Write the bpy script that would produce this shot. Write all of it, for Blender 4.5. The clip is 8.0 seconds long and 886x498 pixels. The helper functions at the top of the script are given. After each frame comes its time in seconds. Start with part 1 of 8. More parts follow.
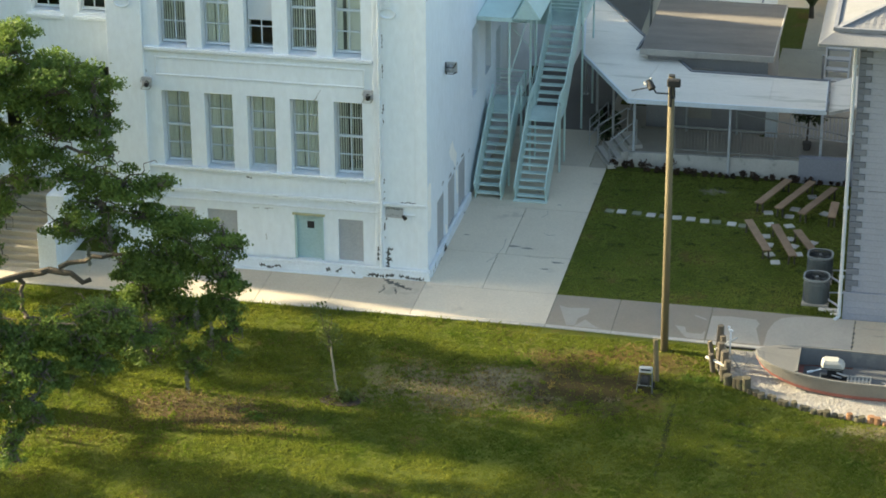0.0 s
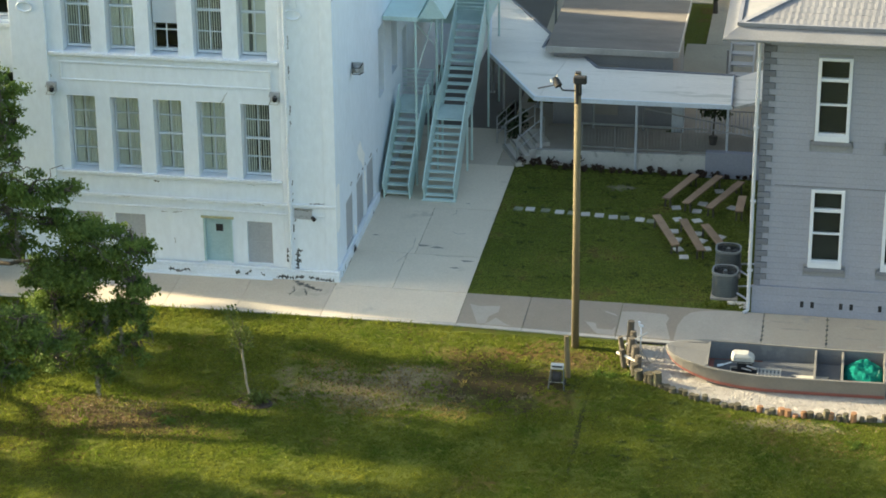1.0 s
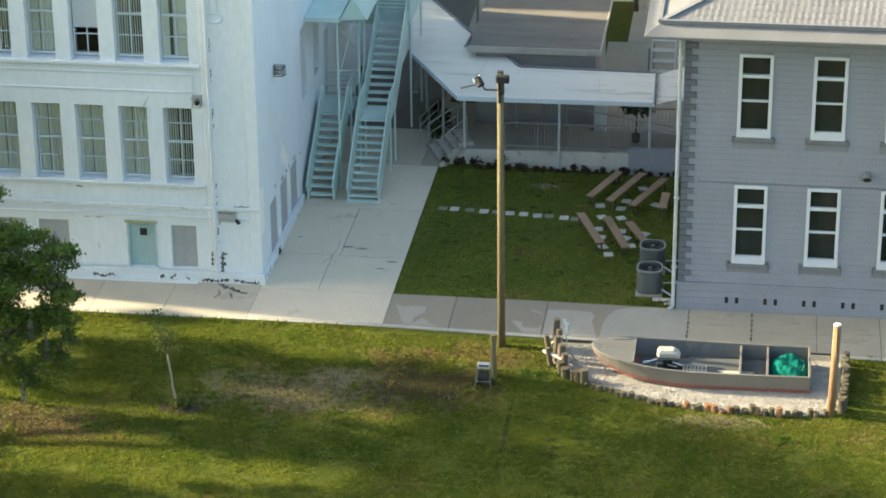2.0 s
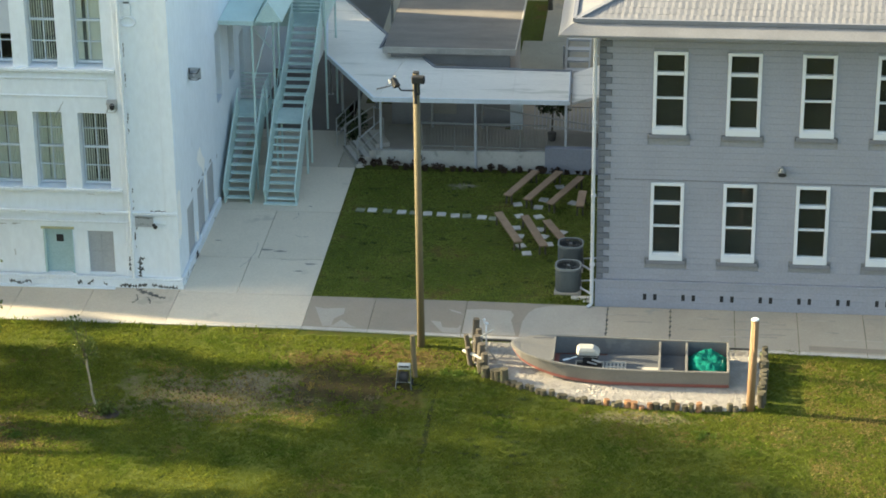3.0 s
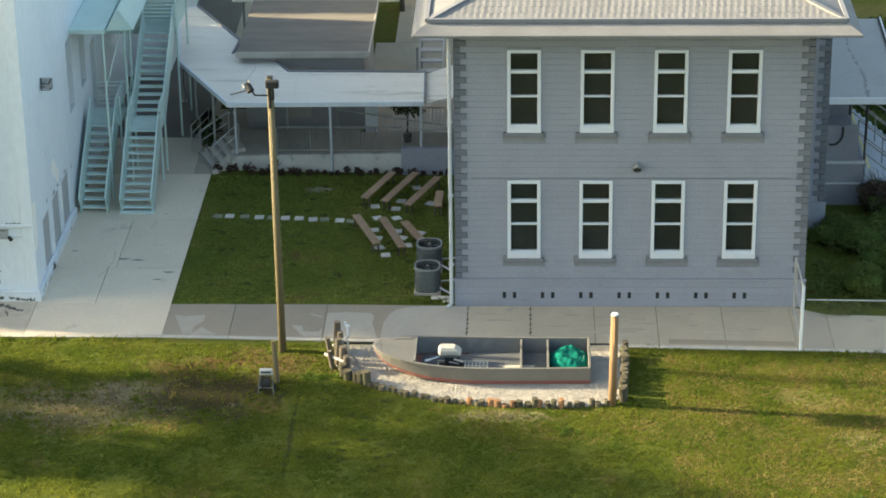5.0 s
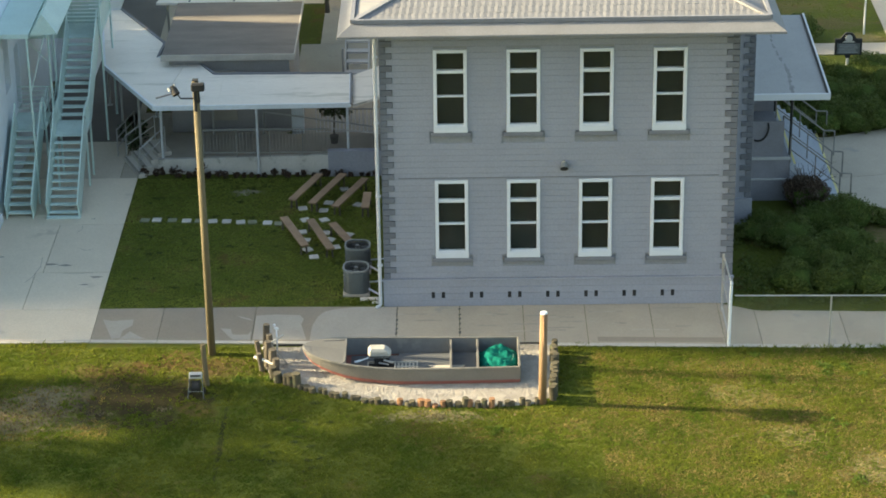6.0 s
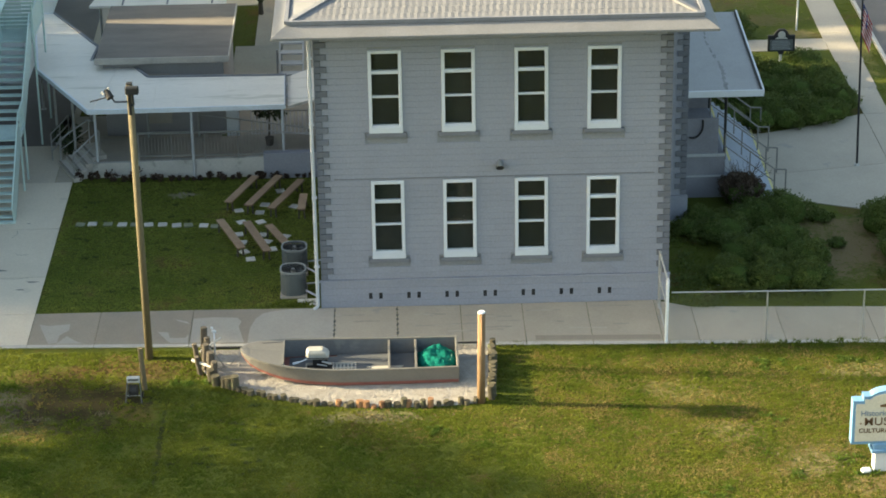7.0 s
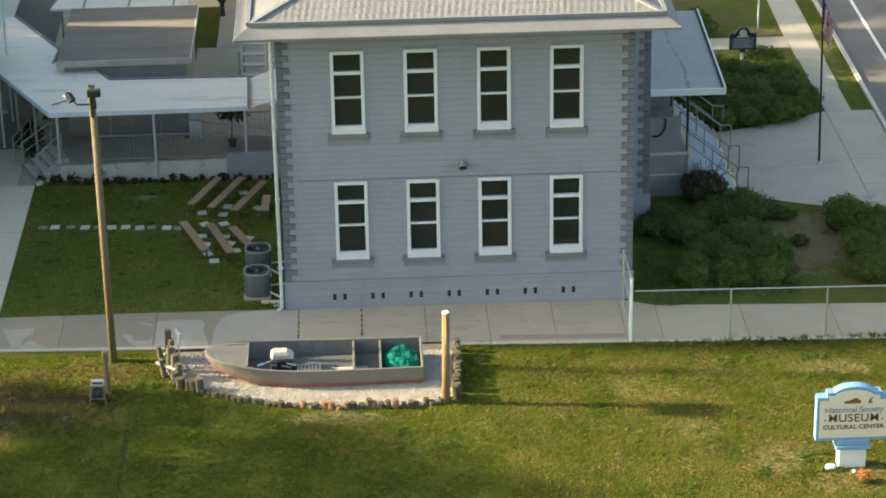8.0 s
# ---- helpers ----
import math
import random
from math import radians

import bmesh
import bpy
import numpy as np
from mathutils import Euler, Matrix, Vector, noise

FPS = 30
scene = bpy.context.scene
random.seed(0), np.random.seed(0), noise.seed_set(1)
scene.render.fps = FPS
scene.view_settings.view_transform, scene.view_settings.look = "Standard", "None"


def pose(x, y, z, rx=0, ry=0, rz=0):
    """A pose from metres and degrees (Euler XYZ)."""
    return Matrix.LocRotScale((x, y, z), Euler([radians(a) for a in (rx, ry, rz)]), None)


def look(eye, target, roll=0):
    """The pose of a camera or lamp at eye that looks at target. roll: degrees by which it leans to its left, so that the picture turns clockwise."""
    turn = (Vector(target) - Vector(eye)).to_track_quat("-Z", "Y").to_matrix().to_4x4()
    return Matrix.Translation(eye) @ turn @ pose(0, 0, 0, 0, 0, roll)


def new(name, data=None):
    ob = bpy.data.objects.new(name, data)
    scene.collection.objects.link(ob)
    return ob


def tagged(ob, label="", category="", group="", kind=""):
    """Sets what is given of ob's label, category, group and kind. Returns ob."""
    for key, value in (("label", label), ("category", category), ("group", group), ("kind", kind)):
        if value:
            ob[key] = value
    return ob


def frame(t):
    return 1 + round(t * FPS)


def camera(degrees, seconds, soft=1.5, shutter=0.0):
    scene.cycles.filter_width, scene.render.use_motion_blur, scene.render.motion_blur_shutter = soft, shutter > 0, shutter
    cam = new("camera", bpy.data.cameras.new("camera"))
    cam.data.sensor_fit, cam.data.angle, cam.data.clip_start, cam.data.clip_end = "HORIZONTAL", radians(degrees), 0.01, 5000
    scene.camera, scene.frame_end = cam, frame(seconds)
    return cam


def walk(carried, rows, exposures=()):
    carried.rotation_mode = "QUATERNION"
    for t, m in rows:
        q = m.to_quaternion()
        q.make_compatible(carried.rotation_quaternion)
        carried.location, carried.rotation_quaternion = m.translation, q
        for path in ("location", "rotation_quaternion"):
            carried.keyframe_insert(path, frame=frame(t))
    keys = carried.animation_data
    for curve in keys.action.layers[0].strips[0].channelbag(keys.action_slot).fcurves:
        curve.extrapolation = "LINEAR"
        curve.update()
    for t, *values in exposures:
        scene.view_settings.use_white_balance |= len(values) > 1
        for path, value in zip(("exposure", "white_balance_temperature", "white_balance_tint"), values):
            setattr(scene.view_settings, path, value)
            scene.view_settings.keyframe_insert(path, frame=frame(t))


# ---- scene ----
# The camera hovers in one place and turns to its right.
cam = camera(20.0, 8.0, soft=1.75)
EYE = (2.409, -74.061, 34.683)
ROWS = [  # seconds, yaw, pitch, roll
    (0, 11.863, -23.775, -0.313),
    (0.5, 10.995, -23.782, -0.303),
    (1, 9.611, -23.794, -0.411),
    (1.5, 8.728, -23.798, -0.462),
    (3, 5.705, -23.797, -0.575),
    (3.5, 4.954, -23.803, -0.613),
    (4, 3.803, -23.792, -0.661),
    (4.5, 3.000, -23.785, -0.738),
    (6, 0.401, -23.799, -0.855),
    (6.5, -0.399, -23.800, -0.909),
    (7, -1.172, -23.816, -0.934),
    (7.5, -1.852, -23.825, -0.932),
    (8, -2.076, -23.822, -1.017),
]


def heading(yaw, pitch, roll):
    yaw, pitch = radians(yaw), radians(pitch)
    ahead = Vector((-math.sin(yaw) * math.cos(pitch), math.cos(yaw) * math.cos(pitch), math.sin(pitch)))
    return look(EYE, Vector(EYE) + ahead, roll)


walk(cam, [(t, heading(*angles)) for t, *angles in ROWS], exposures=[(0, 1.94, 7350, 2), (3.5, 2.0, 7450, 2), (8, 1.87, 7700, 2)])

# ---- light: a low, hazy sun from the far end of the long white building ----
SUN_FROM = Vector((-1.0, 0.12, math.tan(radians(19.6)) * 1.008)).normalized()
world = bpy.data.worlds.new("sky")
scene.world = world
world.use_nodes = True
sky = world.node_tree.nodes.new("ShaderNodeTexSky")
sky.sky_type, sky.sun_disc = "NISHITA", False
sky.sun_elevation, sky.sun_rotation = radians(19.6), math.atan2(SUN_FROM.x, SUN_FROM.y)
sky.air_density, sky.dust_density, sky.ozone_density = 1.0, 3.0, 1.0
back = world.node_tree.nodes["Background"]
back.inputs["Strength"].default_value = 0.135
world.node_tree.links.new(sky.outputs["Color"], back.inputs["Color"])
sun = new("sun", bpy.data.lights.new("sun", "SUN"))
sun.data.energy, sun.data.angle, sun.data.color = 5.0, radians(1.6), (1.0, 0.84, 0.62)
sun.matrix_world = look(SUN_FROM * 100, (0, 0, 0))

# ---- materials ----


def mat(name, a, b=None, scale=1.5, rough=0.7, bump=0.0, bump_scale=30.0, metal=0.0, third=None, third_at=0.62, third_scale=0.5, fine=18.0, piece=0.0, stretch=(1, 1, 1), spec=0.4, grain=0.07):
    """Two colours mixed by broad and fine noise, a third in patches, relief, and a shift of value from piece to piece."""
    m = bpy.data.materials.new(name)
    m.use_nodes = True
    n, link = m.node_tree.nodes, m.node_tree.links.new
    shader = n["Principled BSDF"]
    shader.inputs["Roughness"].default_value, shader.inputs["Metallic"].default_value = rough, metal
    shader.inputs["Specular IOR Level"].default_value = spec
    place = n.new("ShaderNodeNewGeometry")
    size = n.new("ShaderNodeVectorMath")
    size.operation = "MULTIPLY"
    size.inputs[1].default_value = stretch
    link(place.outputs["Position"], size.inputs[0])

    def noisy(s, detail=6.0, roughness=0.6):
        t = n.new("ShaderNodeTexNoise")
        t.inputs["Scale"].default_value, t.inputs["Detail"].default_value, t.inputs["Roughness"].default_value = s, detail, roughness
        link(size.outputs[0], t.inputs["Vector"])
        return t.outputs["Fac"]

    def ramp(fac, lo, hi):
        r = n.new("ShaderNodeMapRange")
        r.inputs["From Min"].default_value, r.inputs["From Max"].default_value = lo, hi
        link(fac, r.inputs["Value"])
        return r.outputs["Result"]

    def mix(fac, x, y):
        k = n.new("ShaderNodeMix")
        k.data_type = "RGBA"
        link(fac, k.inputs[0])
        for slot, v in ((6, x), (7, y)):
            if isinstance(v, tuple):
                k.inputs[slot].default_value = (*v, 1)
            else:
                link(v, k.inputs[slot])
        return k.outputs[2]

    b = b or tuple(0.86 * c for c in a)
    colour = mix(ramp(noisy(scale), 0.32, 0.68), a, b)
    speckle = mix(ramp(noisy(fine, 3.0), 0.35, 0.7), (1 - grain, 1 - grain, 1 - grain), (1 + grain, 1 + grain, 1 + grain))
    k = n.new("ShaderNodeMix")
    k.data_type, k.blend_type = "RGBA", "MULTIPLY"
    k.inputs[0].default_value = 1.0
    link(colour, k.inputs[6]), link(speckle, k.inputs[7])
    colour = k.outputs[2]
    if third:
        colour = mix(ramp(noisy(third_scale, 7.0), third_at, third_at + 0.07), colour, third)
    if piece:
        info = n.new("ShaderNodeObjectInfo")
        vary = n.new("ShaderNodeHueSaturation")
        link(ramp(info.outputs["Random"], 0.0, 1.0), vary.inputs["Value"])
        vary.inputs["Value"].default_value = 1.0
        low = n.new("ShaderNodeMapRange")
        low.inputs["To Min"].default_value, low.inputs["To Max"].default_value = 1 - piece, 1 + piece
        link(info.outputs["Random"], low.inputs["Value"])
        link(low.outputs["Result"], vary.inputs["Value"])
        link(colour, vary.inputs["Color"])
        colour = vary.outputs["Color"]
    link(colour, shader.inputs["Base Color"])
    if bump:
        relief = n.new("ShaderNodeBump")
        relief.inputs["Strength"].default_value, relief.inputs["Distance"].default_value = bump, 0.05
        link(noisy(bump_scale, 5.0), relief.inputs["Height"])
        link(relief.outputs["Normal"], shader.inputs["Normal"])
    return m


def glass_mat(name, tint=(0.9, 0.95, 0.93)):
    m = bpy.data.materials.new(name)
    m.use_nodes = True
    s = m.node_tree.nodes["Principled BSDF"]
    s.inputs["Base Color"].default_value = (*tint, 1)
    s.inputs["Roughness"].default_value, s.inputs["IOR"].default_value = 0.03, 1.22
    s.inputs["Transmission Weight"].default_value = 1.0
    return m


def leaf_mat(name, dark, light, rough=0.55, through_light=0.25, single=0.6, patch=0.8, spread=1.6):
    """Leaves: each has its own green between two; some light passes through."""
    m = bpy.data.materials.new(name)
    m.use_nodes = True
    n, link = m.node_tree.nodes, m.node_tree.links.new
    s = n["Principled BSDF"]
    place = n.new("ShaderNodeNewGeometry")
    mixer = n.new("ShaderNodeMix")
    mixer.data_type = "RGBA"
    mixer.inputs[6].default_value, mixer.inputs[7].default_value = (*dark, 1), (*light, 1)
    broad = n.new("ShaderNodeTexNoise")
    broad.inputs["Scale"].default_value, broad.inputs["Detail"].default_value, broad.inputs["Roughness"].default_value = patch, 5.0, 0.65
    link(place.outputs["Position"], broad.inputs["Vector"])
    add = n.new("ShaderNodeMath")
    add.operation = "MULTIPLY_ADD"
    link(place.outputs["Random Per Island"], add.inputs[0])
    add.inputs[1].default_value = single
    shift = n.new("ShaderNodeMath")
    shift.operation = "MULTIPLY_ADD"
    link(broad.outputs["Fac"], shift.inputs[0])
    shift.inputs[1].default_value, shift.inputs[2].default_value = spread, 0.5 - spread / 2 - single / 2
    link(shift.outputs[0], add.inputs[2])
    add.use_clamp = True
    link(add.outputs[0], mixer.inputs[0])
    link(mixer.outputs[2], s.inputs["Base Color"])
    s.inputs["Roughness"].default_value = rough
    s.inputs["Specular IOR Level"].default_value = 0.25
    clear = n.new("ShaderNodeBsdfTranslucent")
    link(mixer.outputs[2], clear.inputs["Color"])
    both = n.new("ShaderNodeMixShader")
    both.inputs[0].default_value = through_light
    link(s.outputs[0], both.inputs[1]), link(clear.outputs[0], both.inputs[2])
    link(both.outputs[0], n["Material Output"].inputs["Surface"])
    return m


GREY_BLOCK = mat("grey_painted_block", (0.278, 0.294, 0.344), (0.249, 0.264, 0.309), 0.7, 0.8, 0.35, 9.0, piece=0.025, fine=14)
GREY_QUOIN = mat("dark_grey_quoin", (0.156, 0.166, 0.194), (0.132, 0.141, 0.165), 1.2, 0.8, 0.6, 12.0, piece=0.1)
GREY_SILL = mat("slate_grey_paint", (0.175, 0.186, 0.212), (0.150, 0.160, 0.184), 2.0, 0.7, 0.2, 20.0)
JOINT = mat("grey_mortar", (0.24, 0.25, 0.27), (0.22, 0.228, 0.246), 2.0, 0.9, 0.3, 40.0)
WHITE_TRIM = mat("white_gloss_paint", (0.60, 0.64, 0.69), (0.56, 0.60, 0.65), 1.5, 0.45, grain=0.02)
WHITE_WALL = mat("aged_white_render", (0.715, 0.780, 0.842), (0.665, 0.732, 0.792), 0.35, 0.85, 0.04, 14.0, third=(0.58, 0.635, 0.67), third_at=0.66, third_scale=0.8, fine=6.0, stretch=(1, 1, 0.45), grain=0.04)
WHITE_LEDGE = mat("white_render_ledge", (0.675, 0.74, 0.795), (0.60, 0.655, 0.70), 1.2, 0.8, 0.1, 20.0, third=(0.50, 0.53, 0.51), third_at=0.70, third_scale=2.2)
SUN_PATCH_WHITE = mat("sun_patch_white", (0.90, 0.90, 0.87), (0.84, 0.84, 0.81), 3.0, 0.6)
GRIME = mat("black_mould_stain", (0.045, 0.048, 0.046), (0.13, 0.135, 0.13), 3.0, 0.95, 0.3, 30.0)
BOARD_GREY = mat("grey_boarding", (0.39, 0.41, 0.43), (0.34, 0.36, 0.375), 1.5, 0.8, 0.2, 12.0)
TEAL = mat("pale_teal_paint", (0.53, 0.69, 0.665), (0.47, 0.62, 0.60), 1.0, 0.6, 0.15, 25.0, third=(0.46, 0.585, 0.57), third_scale=2.0)
TEAL_TREAD = mat("worn_teal_tread", (0.57, 0.70, 0.68), (0.48, 0.61, 0.60), 2.0, 0.7, 0.2, 25.0)
TEAL_DOOR = mat("teal_door_paint", (0.36, 0.50, 0.52), (0.32, 0.46, 0.48), 1.2, 0.55, 0.1, 25.0)
CONCRETE_NEW = mat("light_concrete", (0.63, 0.563, 0.455), (0.575, 0.513, 0.415), 0.5, 0.9, 0.15, 30.0, third=(0.49, 0.44, 0.358), third_at=0.63, third_scale=0.7, piece=0.04)
CONCRETE_OLD = mat("grey_concrete", (0.375, 0.338, 0.277), (0.332, 0.299, 0.246), 0.6, 0.9, 0.2, 30.0, third=(0.28, 0.268, 0.24), third_at=0.62, third_scale=0.8, piece=0.06)
CONCRETE_WORN = mat("worn_pale_concrete", (0.50, 0.45, 0.368), (0.445, 0.40, 0.328), 0.6, 0.9, 0.2, 30.0, third=(0.385, 0.352, 0.295), third_at=0.6, third_scale=0.8, piece=0.05)
CONCRETE_STAINED = mat("stained_concrete", (0.27, 0.238, 0.196), (0.24, 0.213, 0.176), 0.7, 0.9, 0.3, 30.0, piece=0.05)
CONCRETE_DARK = mat("dull_concrete", (0.36, 0.335, 0.295), (0.30, 0.28, 0.248), 0.8, 0.9, 0.3, 25.0)
CONCRETE_EDGE = mat("kerb_concrete", (0.47, 0.45, 0.41), (0.38, 0.365, 0.335), 1.8, 0.9, 0.3, 30.0)
SCUFF = mat("concrete_scuff", (0.27, 0.26, 0.235), (0.20, 0.19, 0.17), 4.0, 0.9)
ASPHALT = mat("asphalt", (0.14, 0.13, 0.125), (0.11, 0.105, 0.10), 0.5, 0.9, 0.3, 60.0, third=(0.17, 0.16, 0.15), third_scale=0.3)
ROAD_PAINT = mat("white_road_paint", (0.75, 0.75, 0.72), (0.62, 0.62, 0.60), 3.0, 0.8)
PORCH_ROOF = mat("dull_grey_roof", (0.33, 0.335, 0.335), (0.29, 0.295, 0.295), 0.6, 0.7, 0.05, 10.0)
METAL_ROOF = mat("white_metal_roof", (0.76, 0.73, 0.665), (0.69, 0.663, 0.605), 0.6, 0.65, 0.1, 10.0, stretch=(0.35, 2.2, 1), third=(0.56, 0.545, 0.48), third_at=0.57, third_scale=0.9)
SHINGLE = mat("pale_metal_shingle", (0.188, 0.193, 0.203), (0.158, 0.162, 0.170), 0.9, 0.75, 0.15, 20.0)
FASCIA = mat("cream_fascia", (0.196, 0.202, 0.212), (0.165, 0.17, 0.178), 1.0, 0.7, 0.1, 18.0)
TAR_ROOF = mat("grey_felt_roof", (0.205, 0.188, 0.168), (0.145, 0.134, 0.122), 0.9, 0.9, 0.1, 30.0, third=(0.20, 0.148, 0.10), third_at=0.60, third_scale=0.35, stretch=(0.5, 1.6, 1))
BLUE_GREY_WALL = mat("blue_grey_siding", (0.30, 0.295, 0.30), (0.26, 0.256, 0.26), 1.0, 0.8, 0.2, 12.0)
GALV = mat("galvanised_steel", (0.42, 0.43, 0.43), (0.34, 0.35, 0.35), 3.0, 0.45, 0.1, 30.0, metal=0.5)
WHITE_PIPE = mat("white_pipe", (0.49, 0.525, 0.565), (0.43, 0.46, 0.50), 2.0, 0.45)
DARK_METAL = mat("dark_metal", (0.024, 0.026, 0.028), (0.038, 0.038, 0.039), 3.0, 0.6, 0.1, 30.0, spec=0.12)
AC_GREEN = mat("grey_green_casing", (0.098, 0.116, 0.122), (0.082, 0.097, 0.102), 2.0, 0.55, 0.1, 20.0)
AC_RIM = mat("pale_grey_casing", (0.20, 0.222, 0.228), (0.165, 0.184, 0.19), 2.0, 0.5)
POLE_WOOD = mat("treated_pine_pole", (0.165, 0.138, 0.082), (0.115, 0.096, 0.056), 1.5, 0.8, 0.5, 12.0, third=(0.17, 0.13, 0.07), third_at=0.64, third_scale=1.5, stretch=(6, 6, 0.5))
PILE_WOOD = mat("orange_brown_piling", (0.28, 0.18, 0.10), (0.21, 0.13, 0.072), 1.5, 0.8, 0.5, 12.0, third=(0.22, 0.145, 0.08), third_at=0.66, third_scale=2.0, stretch=(5, 5, 0.5))
LOG_WOOD = mat("weathered_log", (0.100, 0.088, 0.058), (0.060, 0.055, 0.036), 3.0, 0.9, 0.6, 18.0, piece=0.25, third=(0.10, 0.115, 0.06), third_at=0.62, third_scale=3.0)
LITTER = leaf_mat("fallen_leaf", (0.055, 0.034, 0.016), (0.125, 0.08, 0.04), rough=0.8, through_light=0.1)
LOG_RED = mat("red_brown_log", (0.30, 0.155, 0.075), (0.20, 0.11, 0.06), 3.0, 0.9, 0.6, 18.0, piece=0.25)
DRIFT_WOOD = mat("grey_driftwood", (0.125, 0.108, 0.085), (0.075, 0.066, 0.052), 3.0, 0.9, 0.6, 16.0, stretch=(4, 4, 0.7))
BENCH_WOOD = mat("worn_bench_plank", (0.31, 0.215, 0.14), (0.235, 0.16, 0.105), 2.0, 0.85, 0.3, 20.0, piece=0.12)
PAVER = mat("pale_paver", (0.52, 0.51, 0.47), (0.43, 0.42, 0.385), 2.0, 0.9, 0.3, 30.0, piece=0.12)
PAVER_MOSSY = mat("mossy_paver", (0.22, 0.235, 0.165), (0.15, 0.17, 0.10), 3.0, 0.95, 0.4, 25.0)
GRAVEL = mat("white_shell_gravel", (0.44, 0.415, 0.375), (0.34, 0.32, 0.285), 2.5, 0.9, 0.9, 25.0, third=(0.40, 0.375, 0.33), third_scale=3.0)
BOAT_IN = mat("grey_boat_inside", (0.100, 0.110, 0.122), (0.080, 0.088, 0.098), 1.2, 0.7, 0.15, 20.0, third=(0.12, 0.128, 0.135), third_scale=1.5)
BOAT_OUT = mat("grey_boat_hull", (0.165, 0.163, 0.152), (0.142, 0.14, 0.132), 1.2, 0.5, 0.1, 20.0, third=(0.15, 0.146, 0.135), third_at=0.65, third_scale=1.2)
BOAT_RED = mat("faded_red_bottom_paint", (0.25, 0.09, 0.075), (0.19, 0.07, 0.06), 2.0, 0.7)
BOAT_BENCH = mat("pale_boat_bench", (0.40, 0.385, 0.34), (0.34, 0.33, 0.29), 2.0, 0.7)
NET_GREEN = mat("green_fishing_net", (0.001, 0.160, 0.122), (0.001, 0.095, 0.075), 5.0, 0.9, 0.6, 26.0, spec=0.1)
SIGN_BLUE = mat("sky_blue_paint", (0.15, 0.31, 0.50), (0.13, 0.275, 0.445), 2.0, 0.5)
SIGN_FACE = mat("cream_sign_board", (0.62, 0.585, 0.50), (0.57, 0.535, 0.455), 1.5, 0.6)
SIGN_BROWN = mat("brown_letters", (0.16, 0.09, 0.05), (0.13, 0.075, 0.04), 2.0, 0.6)
SIGN_GREYBLUE = mat("grey_blue_letters", (0.22, 0.27, 0.33), (0.19, 0.24, 0.30), 2.0, 0.6)
MARKER_FACE = mat("marker_plaque", (0.10, 0.115, 0.12), (0.085, 0.095, 0.10), 3.0, 0.5)
ANCHOR_GREY = mat("dull_zinc", (0.30, 0.30, 0.29), (0.22, 0.22, 0.21), 4.0, 0.7)
FLAG_RED = mat("flag_red", (0.42, 0.05, 0.06), (0.36, 0.04, 0.05), 3.0, 0.8)
FLAG_WHITE = mat("flag_white", (0.72, 0.70, 0.68), (0.66, 0.64, 0.62), 3.0, 0.8)
FLAG_BLUE = mat("flag_blue", (0.05, 0.07, 0.20), (0.04, 0.06, 0.17), 3.0, 0.8)
YELLOW_PAINT = mat("yellow_edge_paint", (0.66, 0.60, 0.28), (0.58, 0.52, 0.22), 2.0, 0.8)
STAIR_BLUE = mat("pale_blue_stair_paint", (0.36, 0.405, 0.47), (0.32, 0.36, 0.42), 1.0, 0.8, 0.15, 25.0)
CURTAIN = mat("beige_blind", (0.82, 0.81, 0.72), (0.74, 0.73, 0.64), 1.0, 0.9, stretch=(9, 9, 0.4))
CURTAIN_DARK = mat("grey_drape", (0.26, 0.26, 0.235), (0.18, 0.18, 0.165), 1.0, 0.9, stretch=(12, 12, 0.3))
DARK_SHEET = mat("dark_window_sheet", (0.014, 0.017, 0.016), (0.010, 0.013, 0.012), 0.8, 0.7, 0.1, 60.0, piece=0.3)
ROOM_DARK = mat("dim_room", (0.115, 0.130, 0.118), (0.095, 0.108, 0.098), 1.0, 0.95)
BARK = mat("oak_bark", (0.105, 0.09, 0.072), (0.065, 0.056, 0.045), 3.0, 0.95, 0.8, 15.0)
MOSS = mat("spanish_moss", (0.20, 0.20, 0.155), (0.14, 0.14, 0.105), 3.0, 0.95)
MULCH = mat("dark_mulch", (0.030, 0.024, 0.019), (0.055, 0.042, 0.031), 6.0, 0.95, 0.8, 25.0)
OAK_LEAF = leaf_mat("oak_leaf", (0.054, 0.104, 0.028), (0.165, 0.236, 0.050), through_light=0.42)
BUSH_LEAF = leaf_mat("shrub_leaf", (0.058, 0.088, 0.021), (0.112, 0.144, 0.032), through_light=0.25, single=0.35, patch=0.7, spread=1.6)
BUSH_RED = leaf_mat("bronze_shrub_leaf", (0.050, 0.038, 0.028), (0.095, 0.066, 0.048), through_light=0.1)
DARK_PLANT = leaf_mat("dark_border_leaf", (0.030, 0.024, 0.018), (0.085, 0.050, 0.036), through_light=0.1)
FLOWER = leaf_mat("yellow_red_flower", (0.36, 0.07, 0.075), (0.46, 0.30, 0.05), through_light=0.15)
WEED_LEAF = leaf_mat("weed_leaf", (0.060, 0.115, 0.016), (0.130, 0.190, 0.030), through_light=0.4)
PALM_LEAF = leaf_mat("yellow_green_palm", (0.10, 0.16, 0.02), (0.30, 0.30, 0.04))
GLASS = glass_mat("window_glass")

# ---- shapes ----


